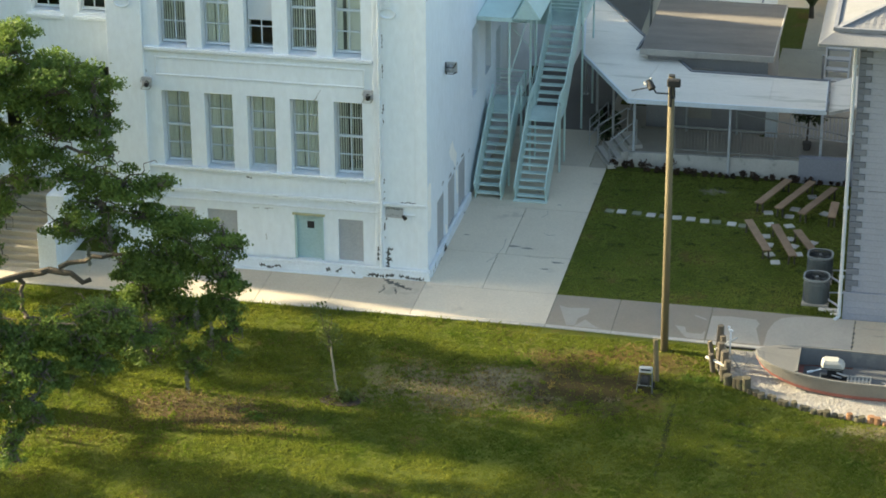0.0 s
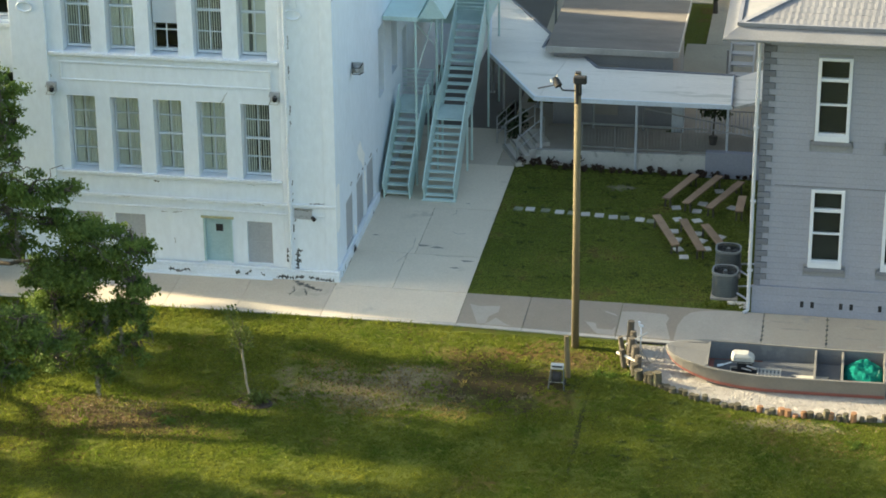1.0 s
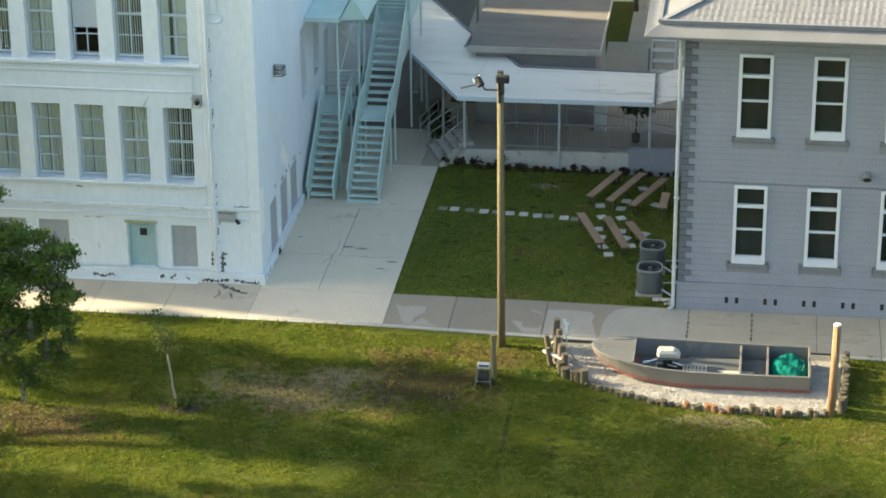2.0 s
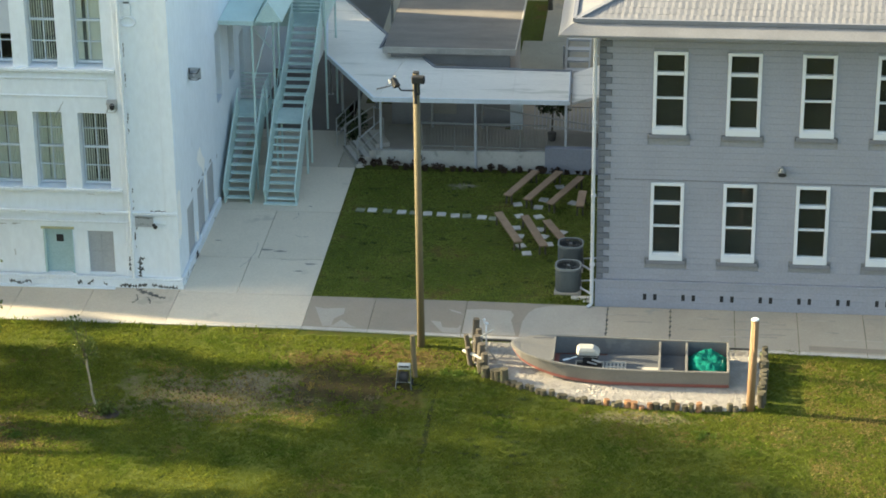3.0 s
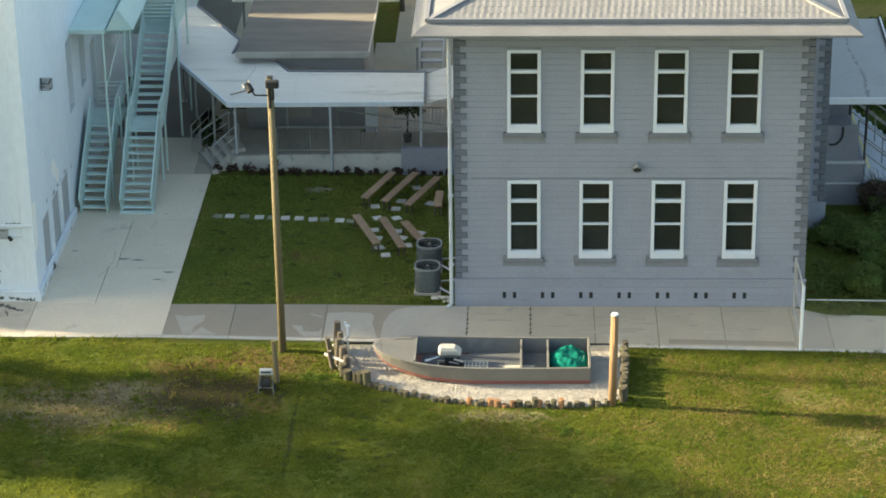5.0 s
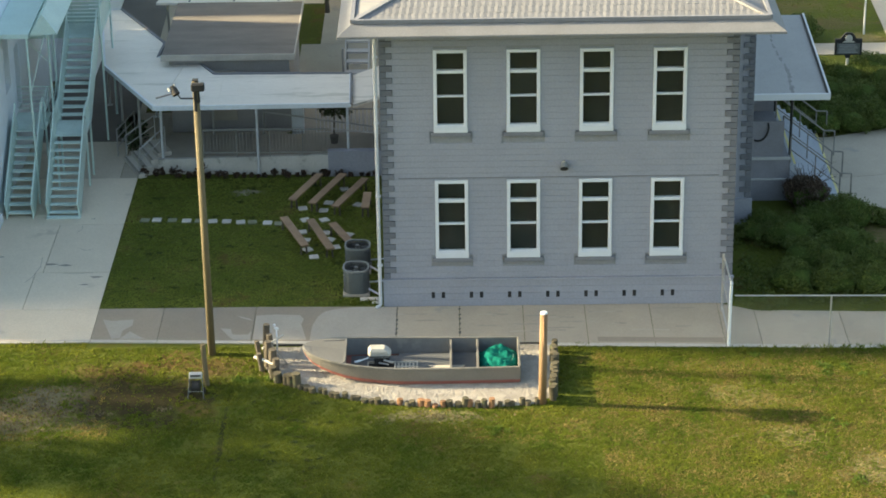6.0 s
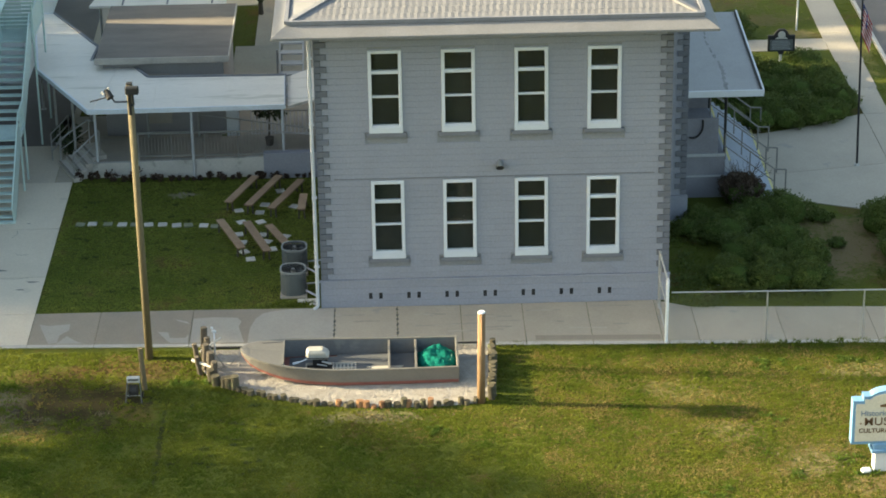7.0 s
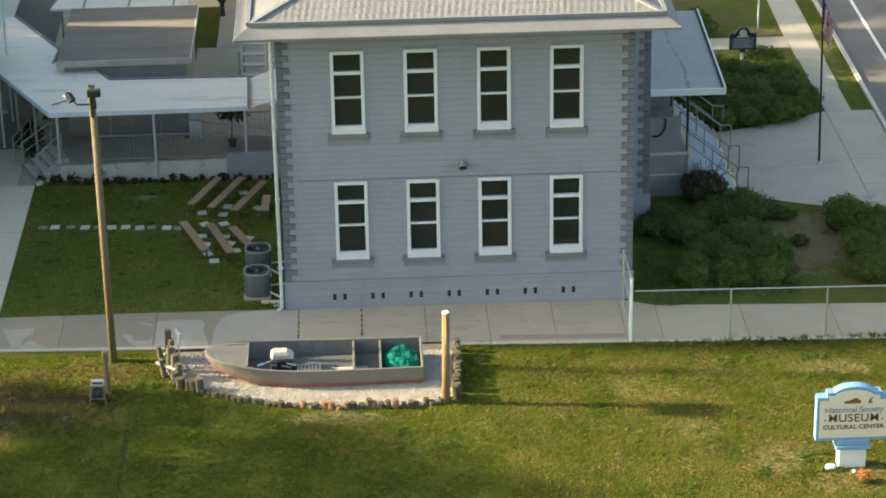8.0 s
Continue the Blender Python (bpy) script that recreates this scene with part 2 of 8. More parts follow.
def box(bm, x0, y0, z0, x1, y1, z1, bevel=0.0):
    made = bmesh.ops.create_cube(bm, size=1.0, matrix=Matrix.Translation(((x0 + x1) / 2, (y0 + y1) / 2, (z0 + z1) / 2)) @ Matrix.Diagonal((x1 - x0, y1 - y0, z1 - z0, 1)))
    if bevel:
        edges = list({e for v in made["verts"] for e in v.link_edges})
        bmesh.ops.bevel(bm, geom=edges, offset=bevel, segments=1, affect="EDGES")
    return bm


def boxed(*spans, bevel=0.0):
    bm = bmesh.new()
    for s in spans:
        box(bm, *s, bevel=bevel)
    return bm


def rod(bm, p, q, r0, r1=None, n=8):
    """A round bar from p to q, tapering from r0 to r1."""
    p, q = Vector(p), Vector(q)
    r1 = r0 if r1 is None else r1
    turn = (q - p).to_track_quat("Z", "Y").to_matrix().to_4x4()
    bmesh.ops.create_cone(bm, cap_ends=True, segments=n, radius1=r0, radius2=r1, depth=(q - p).length, matrix=Matrix.Translation((p + q) / 2) @ turn)
    return bm


def rods(*bars, n=8):
    bm = bmesh.new()
    for b in bars:
        rod(bm, *b, n=n)
    return bm


def beam(bm, p, q, w, h):
    """A square bar from p to q, w wide and h deep."""
    p, q = Vector(p), Vector(q)
    d = (q - p).normalized()
    side = d.cross(Vector((0, 0, 1)))
    side = side.normalized() if side.length > 1e-4 else Vector((1, 0, 0))
    up = side.cross(d)
    vs = [bm.verts.new(e + side * w / 2 * a + up * h / 2 * b) for e in (p, q) for a, b in ((-1, -1), (1, -1), (1, 1), (-1, 1))]
    for f in ((0, 1, 2, 3), (7, 6, 5, 4), (0, 4, 5, 1), (1, 5, 6, 2), (2, 6, 7, 3), (3, 7, 4, 0)):
        bm.faces.new([vs[i] for i in f])
    bmesh.ops.recalc_face_normals(bm, faces=bm.faces)
    return bm


def prism(bm, outline, z0, z1):
    """An upright slab on a plan outline."""
    low = [bm.verts.new((x, y, z0)) for x, y in outline]
    high = [bm.verts.new((x, y, z1)) for x, y in outline]
    k = len(outline)
    bm.faces.new(low), bm.faces.new(high)
    for i in range(k):
        bm.faces.new((low[i], low[(i + 1) % k], high[(i + 1) % k], high[i]))
    bmesh.ops.recalc_face_normals(bm, faces=bm.faces)
    return bm


def thing(name, at, label, category, group="", kind=""):
    ob = new(name)
    ob.location = at
    ob.empty_display_size = 0.2
    return tagged(ob, label, category, group, kind)


def origin(ob):
    p = Vector(ob.location)
    while ob.parent:
        ob = ob.parent
        p += Vector(ob.location)
    return p


def part(name, bm, material, parent=None, label="", smooth=False):
    """Links a bmesh, modelled in world places, as one mesh under parent."""
    if parent:
        bm.transform(Matrix.Translation(-origin(parent)))
    data = bpy.data.meshes.new(name)
    bm.to_mesh(data)
    bm.free()
    data.materials.append(material)
    if smooth:
        data.polygons.foreach_set("use_smooth", [True] * len(data.polygons))
    ob = new(name, data)
    ob.parent = parent
    if material is GLASS:
        ob.visible_shadow = False
    return tagged(ob, label)


def whole(name, bm, material, at, label, category, group="", kind="", smooth=False):
    """A thing that is one mesh, its origin at its base."""
    bm.transform(Matrix.Translation(-Vector(at)))
    ob = part(name, bm, material, smooth=smooth)
    ob.location = at
    return tagged(ob, label, category, group, kind)


def mesh_from(name, verts, faces, material, parent=None, at=(0, 0, 0), smooth=False):
    data = bpy.data.meshes.new(name)
    data.from_pydata([tuple(v) for v in verts], [], faces)
    data.materials.append(material)
    if smooth:
        data.polygons.foreach_set("use_smooth", [True] * len(data.polygons))
    ob = new(name, data)
    ob.parent = parent
    ob.location = at
    return ob


def wall_with_openings(bm, along, u0, u1, z0, z1, w0, w1, openings):
    """A wall along x ("x") or y ("y") from u0 to u1, between w0 and w1 across, pierced by (ua, ub, za, zb)."""
    us = sorted({u0, u1, *[v for o in openings for v in o[:2]]})
    zs = sorted({z0, z1, *[v for o in openings for v in o[2:]]})
    nu, nz = len(us) - 1, len(zs) - 1

    def solid(i, j):
        if not (0 <= i < nu and 0 <= j < nz):
            return False
        u, z = (us[i] + us[i + 1]) / 2, (zs[j] + zs[j + 1]) / 2
        return not any(o[0] < u < o[1] and o[2] < z < o[3] for o in openings)

    corner = {}

    def vert(i, j, w):
        if (i, j, w) not in corner:
            corner[i, j, w] = bm.verts.new((us[i], w, zs[j]) if along == "x" else (w, us[i], zs[j]))
        return corner[i, j, w]

    for i in range(nu):
        for j in range(nz):
            if solid(i, j):
                for w in (w0, w1):
                    bm.faces.new([vert(i, j, w), vert(i + 1, j, w), vert(i + 1, j + 1, w), vert(i, j + 1, w)])
                for di, dj, a, b in ((-1, 0, (i, j), (i, j + 1)), (1, 0, (i + 1, j), (i + 1, j + 1)), (0, -1, (i, j), (i + 1, j)), (0, 1, (i, j + 1), (i + 1, j + 1))):
                    if not solid(i + di, j + dj):
                        bm.faces.new([vert(*a, w0), vert(*b, w0), vert(*b, w1), vert(*a, w1)])
    bmesh.ops.recalc_face_normals(bm, faces=bm.faces)
    return bm


def leaf_cloud(name, blobs, count, size, material, parent, seed, droop=0.0, shell=0.55, uneven=1.0):
    """Many small folded leaves spread through ellipsoids (x, y, z, rx, ry, rz), thicker towards their skins."""
    rng = np.random.default_rng(seed)
    share = np.array([b[3] * b[4] + b[3] * b[5] + b[4] * b[5] for b in blobs])
    pick = rng.choice(len(blobs), count, p=share / share.sum())
    b = np.array(blobs, float)[pick]
    d = rng.normal(size=(count, 3))
    d /= np.linalg.norm(d, axis=1, keepdims=True)
    wobble = 1 + uneven * (0.22 * np.sin(d[:, :1] * 7 + pick[:, None]) * np.sin(d[:, 2:] * 6 + 2 * pick[:, None]) + rng.normal(0, 0.09, (count, 1)))
    c = b[:, :3] + d * b[:, 3:] * (shell + (1 - shell) * rng.random((count, 1)) ** 0.5) * wobble
    c[:, 2] -= droop * rng.random(count)
    a = rng.normal(size=(count, 3)) + 0.5 * d
    a /= np.linalg.norm(a, axis=1, keepdims=True)
    e = np.cross(a, rng.normal(size=(count, 3)))
    e /= np.linalg.norm(e, axis=1, keepdims=True)
    s = size * (0.6 + 0.8 * rng.random((count, 1)))
    fold = np.cross(a, e) * s * 0.18
    v = np.stack([c - a * s, c + e * s * 0.55 + fold, c + a * s, c - e * s * 0.55 + fold], 1).reshape(-1, 3)
    base = np.array(origin(parent)) if parent else np.zeros(3)
    i = np.arange(count) * 4
    faces = np.concatenate([np.stack([i, i + 1, i + 2], 1), np.stack([i, i + 2, i + 3], 1)])
    return mesh_from(name, v - base, faces.tolist(), material, parent)

# ---- ground and paving ----


def lawn_material():
    """Mown grass with patches of dry straw, bare soil, leaf litter and painted shade."""
    m = mat("lawn", (0.090, 0.106, 0.019), (0.064, 0.080, 0.014), 0.35, 0.95, 1.0, 16.0, third=(0.095, 0.078, 0.022), third_at=0.56, third_scale=0.45, fine=9.0, spec=0.1)
    n, link = m.node_tree.nodes, m.node_tree.links.new
    shader = n["Principled BSDF"]
    colour = shader.inputs["Base Color"].links[0].from_socket
    place = n.new("ShaderNodeNewGeometry")
    warp = n.new("ShaderNodeTexNoise")
    warp.inputs["Scale"].default_value, warp.inputs["Detail"].default_value = 0.9, 7.0
    warp.inputs["Roughness"].default_value = 0.68
    link(place.outputs["Position"], warp.inputs["Vector"])
    speck = n.new("ShaderNodeTexNoise")
    speck.inputs["Scale"].default_value, speck.inputs["Detail"].default_value, speck.inputs["Roughness"].default_value = 3.2, 8.0, 0.75
    link(place.outputs["Position"], speck.inputs["Vector"])
    for cx, cy, rx, ry, tone, most in BARE_AND_SHADE:
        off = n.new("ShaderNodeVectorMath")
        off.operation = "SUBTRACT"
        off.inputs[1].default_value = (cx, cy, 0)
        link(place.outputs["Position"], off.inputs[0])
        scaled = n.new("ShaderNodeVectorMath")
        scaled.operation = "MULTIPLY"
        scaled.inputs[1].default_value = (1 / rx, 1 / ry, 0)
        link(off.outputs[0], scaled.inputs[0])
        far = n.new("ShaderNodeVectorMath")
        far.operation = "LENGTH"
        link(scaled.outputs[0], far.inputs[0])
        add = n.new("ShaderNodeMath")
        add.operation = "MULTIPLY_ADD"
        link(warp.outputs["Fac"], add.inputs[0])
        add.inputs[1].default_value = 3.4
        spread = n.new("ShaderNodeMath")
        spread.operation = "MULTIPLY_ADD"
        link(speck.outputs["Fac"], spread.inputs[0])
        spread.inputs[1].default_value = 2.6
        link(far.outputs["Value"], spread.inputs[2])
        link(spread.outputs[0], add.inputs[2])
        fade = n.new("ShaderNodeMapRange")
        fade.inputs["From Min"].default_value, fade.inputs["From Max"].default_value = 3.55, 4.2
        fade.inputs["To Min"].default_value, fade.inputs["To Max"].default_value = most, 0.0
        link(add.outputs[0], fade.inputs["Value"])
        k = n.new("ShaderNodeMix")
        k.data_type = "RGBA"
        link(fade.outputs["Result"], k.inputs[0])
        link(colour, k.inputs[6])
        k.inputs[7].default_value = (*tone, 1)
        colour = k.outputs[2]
    link(colour, shader.inputs["Base Color"])
    return m


BARE_AND_SHADE = [
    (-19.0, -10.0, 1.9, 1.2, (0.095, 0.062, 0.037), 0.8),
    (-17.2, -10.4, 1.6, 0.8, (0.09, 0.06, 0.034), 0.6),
    (-11.2, -7.3, 3.3, 1.6, (0.15, 0.125, 0.08), 0.75),
    (-9.6, -6.2, 1.3, 0.9, (0.17, 0.145, 0.098), 0.75),
    (-8.2, -4.6, 1.6, 0.9, (0.085, 0.05, 0.02), 0.7),
    # dark soil by the reel, with the shade over it in the tone
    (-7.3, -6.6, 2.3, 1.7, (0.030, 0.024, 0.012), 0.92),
    (-5.0, -4.3, 1.2, 0.8, (0.08, 0.05, 0.022), 0.6),
    (17.6, 4.0, 2.2, 2.4, (0.19, 0.138, 0.078), 0.8),
    (8.5, -8.8, 3.5, 2.0, (0.13, 0.115, 0.04), 0.3),
    (14.0, -10.5, 3.0, 2.0, (0.14, 0.12, 0.048), 0.4),
    (13.5, -6.2, 4.0, 1.2, (0.13, 0.115, 0.045), 0.35),
    (-5.15, 9.85, 0.6, 0.28, (0.24, 0.22, 0.165), 0.8),
    (10.8, -6.5, 1.3, 0.8, (0.20, 0.165, 0.075), 0.55),
    (12.2, -9.2, 1.3, 0.8, (0.19, 0.155, 0.075), 0.55),
    (14.4, -11.2, 1.2, 1.0, (0.21, 0.165, 0.09), 0.6),
    (9.0, -9.3, 1.2, 0.6, (0.17, 0.145, 0.06), 0.45),
    (16.8, -5.4, 1.8, 0.7, (0.20, 0.16, 0.085), 0.55),
    (10.2, -4.3, 2.0, 0.4, (0.18, 0.15, 0.065), 0.5),
    (1.6, -7.75, 1.7, 0.45, (0.22, 0.19, 0.11), 0.65),
    (16.2, -12.6, 1.5, 0.8, (0.20, 0.14, 0.08), 0.6),
    (-6.3, -3.9, 1.3, 0.9, (0.10, 0.06, 0.022), 0.7),
    (19.4, 26.0, 0.9, 0.6, (0.24, 0.185, 0.085), 0.7),
    (18.0, 28.0, 2.2, 0.8, (0.11, 0.085, 0.045), 0.55),
    (16.5, 30.2, 2.0, 1.0, (0.13, 0.10, 0.05), 0.5),
    (21.9, 23.4, 0.35, 2.2, (0.23, 0.19, 0.075), 0.5),
    # long narrow near-black line through the turf
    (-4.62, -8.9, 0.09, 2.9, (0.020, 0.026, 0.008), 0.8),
]
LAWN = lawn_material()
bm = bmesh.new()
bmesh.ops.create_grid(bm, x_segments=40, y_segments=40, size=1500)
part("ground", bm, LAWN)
tagged(bpy.data.objects["ground"], "mown green lawn with dry and bare patches", "ground", kind="structure")

walk_way = thing("pavement", (0, 0, 0), "weathered grey concrete pavement in front of the two buildings", "pavement", kind="structure")


def slab(parent, outline, material, top=0.035, name="slab"):
    bm = prism(bmesh.new(), outline, -0.06, top)
    return part(name, bm, material, parent)


def front_edge(x):
    return -2.47 if x < -9.3 else -2.47 - 0.042 * (x + 9.3)


def back_edge(x):
    return 0.0 if x < 0 else -0.075 if x < 11.0 else -0.055 * x


joints = [-46, -40, -34, -28, -22.0, -19.0, -16.6, -13.76, -9.33, -7.2, -4.2, 0.38, 2.40, 4.45, 6.45, 8.55, 10.75, 11.9, 14.6, 17.5, 20.4]
for a, b in zip(joints, joints[1:]):
    a, b = a + 0.009, b - 0.009
    stuff = CONCRETE_WORN if a < -13.8 else CONCRETE_OLD if a > -2.3 else CONCRETE_NEW if a < -9.4 else CONCRETE_STAINED
    back_a = 0.40 if b < -13.5 else back_edge(a) - (0.02 if a > 0 else 0)
    back_b = 0.40 if b < -13.5 else back_edge(b) - (0.02 if b > 0 else 0)
    slab(walk_way, [(a, front_edge(a) + 0.19), (b, front_edge(b) + 0.19), (b, back_b), (a, back_a)], stuff)
    part("kerb_strip", prism(bmesh.new(), [(a, front_edge(a)), (b, front_edge(b)), (b, front_edge(b) + 0.186), (a, front_edge(a) + 0.186)], -0.06, 0.033), CONCRETE_EDGE, walk_way)

drive = thing("driveway", (-11.5, 5, 0), "pale concrete drive between the white building and the lawn", "driveway", kind="structure")
for (x0, y0, x1, y1) in [(-13.74, 0.02, -11.85, 2.9), (-11.83, 0.02, -9.35, 2.9), (-13.74, 2.92, -11.6, 7.0), (-11.58, 2.92, -9.35, 7.0), (-13.74, 7.02, -9.35, 11.28)]:
    slab(drive, [(x0, y0), (x1, y0), (x1, y1), (x0, y1)], CONCRETE_NEW)
slab(drive, [(-13.74, 11.3), (-10.0, 11.3), (-10.0, 15.0), (-13.74, 15.0)], CONCRETE_WORN, 0.03)
# this slab's dark tone carries the shade seen between the stair treads
slab(drive, [(-13.74, 15.02), (-10.0, 15.02), (-10.4, 45.0), (-13.74, 45.0)], ASPHALT, 0.03)
for outline in [[(-9.98, 11.30), (-9.36, 11.30), (-9.36, 11.94), (-9.98, 11.94)], [(-9.98, 11.95), (-8.62, 11.95), (-8.62, 15.9), (-9.98, 15.9)], [(-8.6, 14.42), (-4.12, 14.42), (-4.12, 15.9), (-8.6, 15.9)], [(-10.38, 15.92), (-8.52, 15.92), (-8.52, 18.0), (-10.38, 18.0)]]:
    slab(drive, outline, CONCRETE_OLD, 0.03)
slab(drive, [(-10.8, 14.9), (-9.8, 14.9), (-9.8, 31.5), (-10.8, 31.5)], CONCRETE_OLD, 0.012)
slab(drive, [(-10.02, 15.86), (-4.0, 15.86), (-4.0, 18.1), (-10.02, 18.1)], CONCRETE_OLD, 0.02)

DRY_PATCHES = [
    [(-9.11, -0.81), (-8.81, -0.93), (-8.12, -0.84), (-8.1, -1.28), (-8.37, -1.66), (-8.4, -2.2), (-8.66, -2.26), (-8.82, -1.75)],
    [(-8.42, -2.28), (-8.13, -1.72), (-7.73, -2.18), (-7.55, -2.28)],
    [(-5.25, -1.58), (-4.92, -1.63), (-4.83, -2.04), (-4.6, -2.06), (-4.33, -2.05), (-4.26, -1.79), (-4.24, -2.44), (-4.79, -2.42), (-4.93, -2.2)],
    [(-4.76, -0.66), (-4.35, -0.88), (-4.27, -1.05), (-4.65, -0.81)],
    [(-4.17, -0.66), (-3.55, -0.58), (-2.75, -0.66), (-2.62, -0.95), (-2.68, -1.36), (-2.46, -2.5), (-3.58, -2.46), (-4.17, -2.42)],
    [(-2.32, -1.46), (-2.16, -0.75), (-1.95, -0.40), (-1.60, -0.22), (-0.9, -0.10), (0.36, -0.10), (0.36, -2.65), (-2.36, -2.55)],
]
CONCRETE_PATCH = mat("dry_concrete_patch", (0.355, 0.335, 0.297), (0.315, 0.298, 0.265), 0.9, 0.9, 0.3, 30.0)
for outline in DRY_PATCHES:
    part("dry_patch", prism(bmesh.new(), outline, 0.034, 0.0375), CONCRETE_PATCH, walk_way)

# a long repaired strip along the edge, weeds in the open joints, and damp streaks before the grey building
part("repair_strip", prism(bmesh.new(), [(6.75, -2.52), (10.70, -2.68), (10.70, -3.02), (6.75, -2.86)], 0.034, 0.0385), CONCRETE_STAINED, walk_way)
DAMP = mat("damp_streak", (0.27, 0.25, 0.213), (0.325, 0.298, 0.254), 2.5, 0.85, third=(0.37, 0.34, 0.285), third_at=0.5, third_scale=1.6, stretch=(0.5, 2.0, 1))
wet = random.Random(23)
for k in range(16):
    x, y, long = wet.uniform(0.6, 10.0), wet.uniform(-2.2, -0.35), wet.uniform(0.4, 1.5)
    rim = [(x + long * (i / 6 - 0.5), y + wet.uniform(0.02, 0.07)) for i in range(7)] + [(x + long * (0.5 - i / 6), y - wet.uniform(0.02, 0.08)) for i in range(7)]
    part("damp_streak", prism(bmesh.new(), rim, 0.034, 0.0365 + 0.0001 * k), DAMP, walk_way)
for x in (0.38, 2.40):
    for k in range(6):
        y, d = -0.35 - 0.36 * k + wet.uniform(-0.08, 0.08), wet.uniform(0.05, 0.13)
        part("joint_weeds", prism(bmesh.new(), [(x - wet.uniform(0.02, 0.045), y - d), (x + wet.uniform(0.02, 0.045), y - d * 0.6), (x + wet.uniform(0.015, 0.05), y + d), (x - wet.uniform(0.015, 0.04), y + d * 0.7)], 0.034, 0.045), GRIME, walk_way)

# cracks and dark scuffs on the drive
CRACKS = [((-12.1, 2.1), (-11.9, 2.6), (-11.75, 3.4), (-11.8, 4.2)), ((-10.9, 2.86), (-10.4, 2.8), (-9.9, 2.87)), ((-10.6, 4.9), (-10.4, 4.75), (-10.15, 4.85)), ((-10.9, 6.3), (-10.75, 6.6), (-10.8, 6.9))]
for line in CRACKS:
    bm = bmesh.new()
    for (xa, ya), (xb, yb) in zip(line, line[1:]):
        beam(bm, (xa, ya, 0.036), (xb, yb, 0.036), 0.014, 0.004)
    part("crack", bm, SCUFF, drive)
scuff = random.Random(17)
for k in range(9):
    x, y = scuff.uniform(-13.3, -9.6), scuff.uniform(0.4, 10.5)
    a, r = scuff.uniform(0, 6.28), scuff.uniform(0.04, 0.14)
    part("scuff", prism(bmesh.new(), [(x + r * (2.2 if i % 2 else 1) * math.cos(a + i * 1.05), y + 0.6 * r * math.sin(a + i * 1.05)) for i in range(6)], 0.034, 0.0375), SCUFF, drive)

rear = thing("pavement", (-3, 24, 0), "old concrete yard behind the small flat-roofed hut", "pavement", kind="structure")
slab(rear, [(-4.1, 17), (-0.2, 17), (-0.2, 26.0), (-4.1, 26.0)], CONCRETE_OLD, 0.03)
slab(rear, [(-3.3, 26.02), (-0.2, 26.02), (-0.2, 34), (-3.3, 34)], CONCRETE_OLD, 0.03)
slab(rear, [(-10.38, 31.5), (-3.4, 31.5), (-3.4, 36), (-10.38, 36)], CONCRETE_NEW, 0.03)

plaza = thing("pavement", (18, 12, 0), "broad grey concrete forecourt beside the grey building", "pavement", kind="structure")
for outline in [
    [(14.2, 8.45), (16.2, 8.3), (16.95, 7.85), (18.9, 7.05), (20.6, 6.7), (20.6, 11.28), (17.2, 10.62), (14.2, 10.1)],
    [(14.2, 10.12), (17.2, 10.64), (20.6, 11.3), (20.6, 16.4), (19.9, 16.1), (18.3, 15.2), (16.4, 14.55), (14.2, 14.5)],
    [(20.62, 3.0), (22.44, 3.0), (22.44, 9.0), (20.62, 9.0)], [(20.62, 9.02), (22.44, 9.02), (22.44, 11.4), (20.62, 11.4)], [(20.62, 11.42), (22.44, 11.42), (22.44, 16.4), (20.62, 16.4)],
    [(20.6, 16.42), (21.6, 16.42), (21.6, 19.3), (20.6, 19.3)], [(20.6, 19.32), (21.65, 19.32), (21.65, 22.4), (20.6, 22.4)], [(20.55, 22.42), (21.7, 22.42), (21.75, 26.0), (20.5, 26.0)], [(20.5, 26.02), (21.75, 26.02), (21.8, 40), (20.7, 40)],
    [(16.0, 23.9), (18.4, 23.9), (18.4, 25.3), (16.0, 25.3)], [(18.42, 23.9), (20.5, 23.9), (20.5, 25.3), (18.42, 25.3)],
]:
    slab(plaza, outline, CONCRETE_OLD, 0.03)

street = thing("road", (28, 20, 0), "asphalt street with a white edge line", "road", kind="structure")
part("asphalt", prism(bmesh.new(), [(22.62, -60), (33, -60), (33, 120), (22.75, 120), (22.68, 30)], -0.10, 0.012), ASPHALT, street)
part("kerb", prism(bmesh.new(), [(22.46, 3), (22.61, 3), (22.67, 30), (22.74, 120), (22.59, 120), (22.52, 30)], -0.1, 0.12), CONCRETE_EDGE, street)
part("edge_line", prism(bmesh.new(), [(24.12, 3), (24.25, 3), (24.25, 30), (24.25, 90), (24.12, 90), (24.12, 30)], 0.010, 0.018), ROAD_PAINT, street)

# ---- grey block building ----
grey = thing("schoolhouse", (5.6, 3.0, 0), "two-storey grey painted block building with dark quoins and white windows", "building")
GX1, EAVE = 11.2, 9.62
WIN_X = [1.66 + 2.295 * i for i in range(4)]
WIN_ROWS = [(1.72, 4.41), (6.05, 8.80)]
WIN_W = 1.06
openings = [(x, x + WIN_W, a, b) for x in WIN_X for a, b in WIN_ROWS]
part("front_wall", wall_with_openings(bmesh.new(), "x", 0.0, GX1, 0.0, EAVE, 0.03, 0.33, openings), JOINT, grey)
part("side_wall", boxed((0.0, 0.33, 0.0, 0.3, 20.8, EAVE)), GREY_BLOCK, grey)
part("side_wall", boxed((GX1 - 0.3, 0.33, 0.0, GX1, 6.4, EAVE)), GREY_BLOCK, grey)
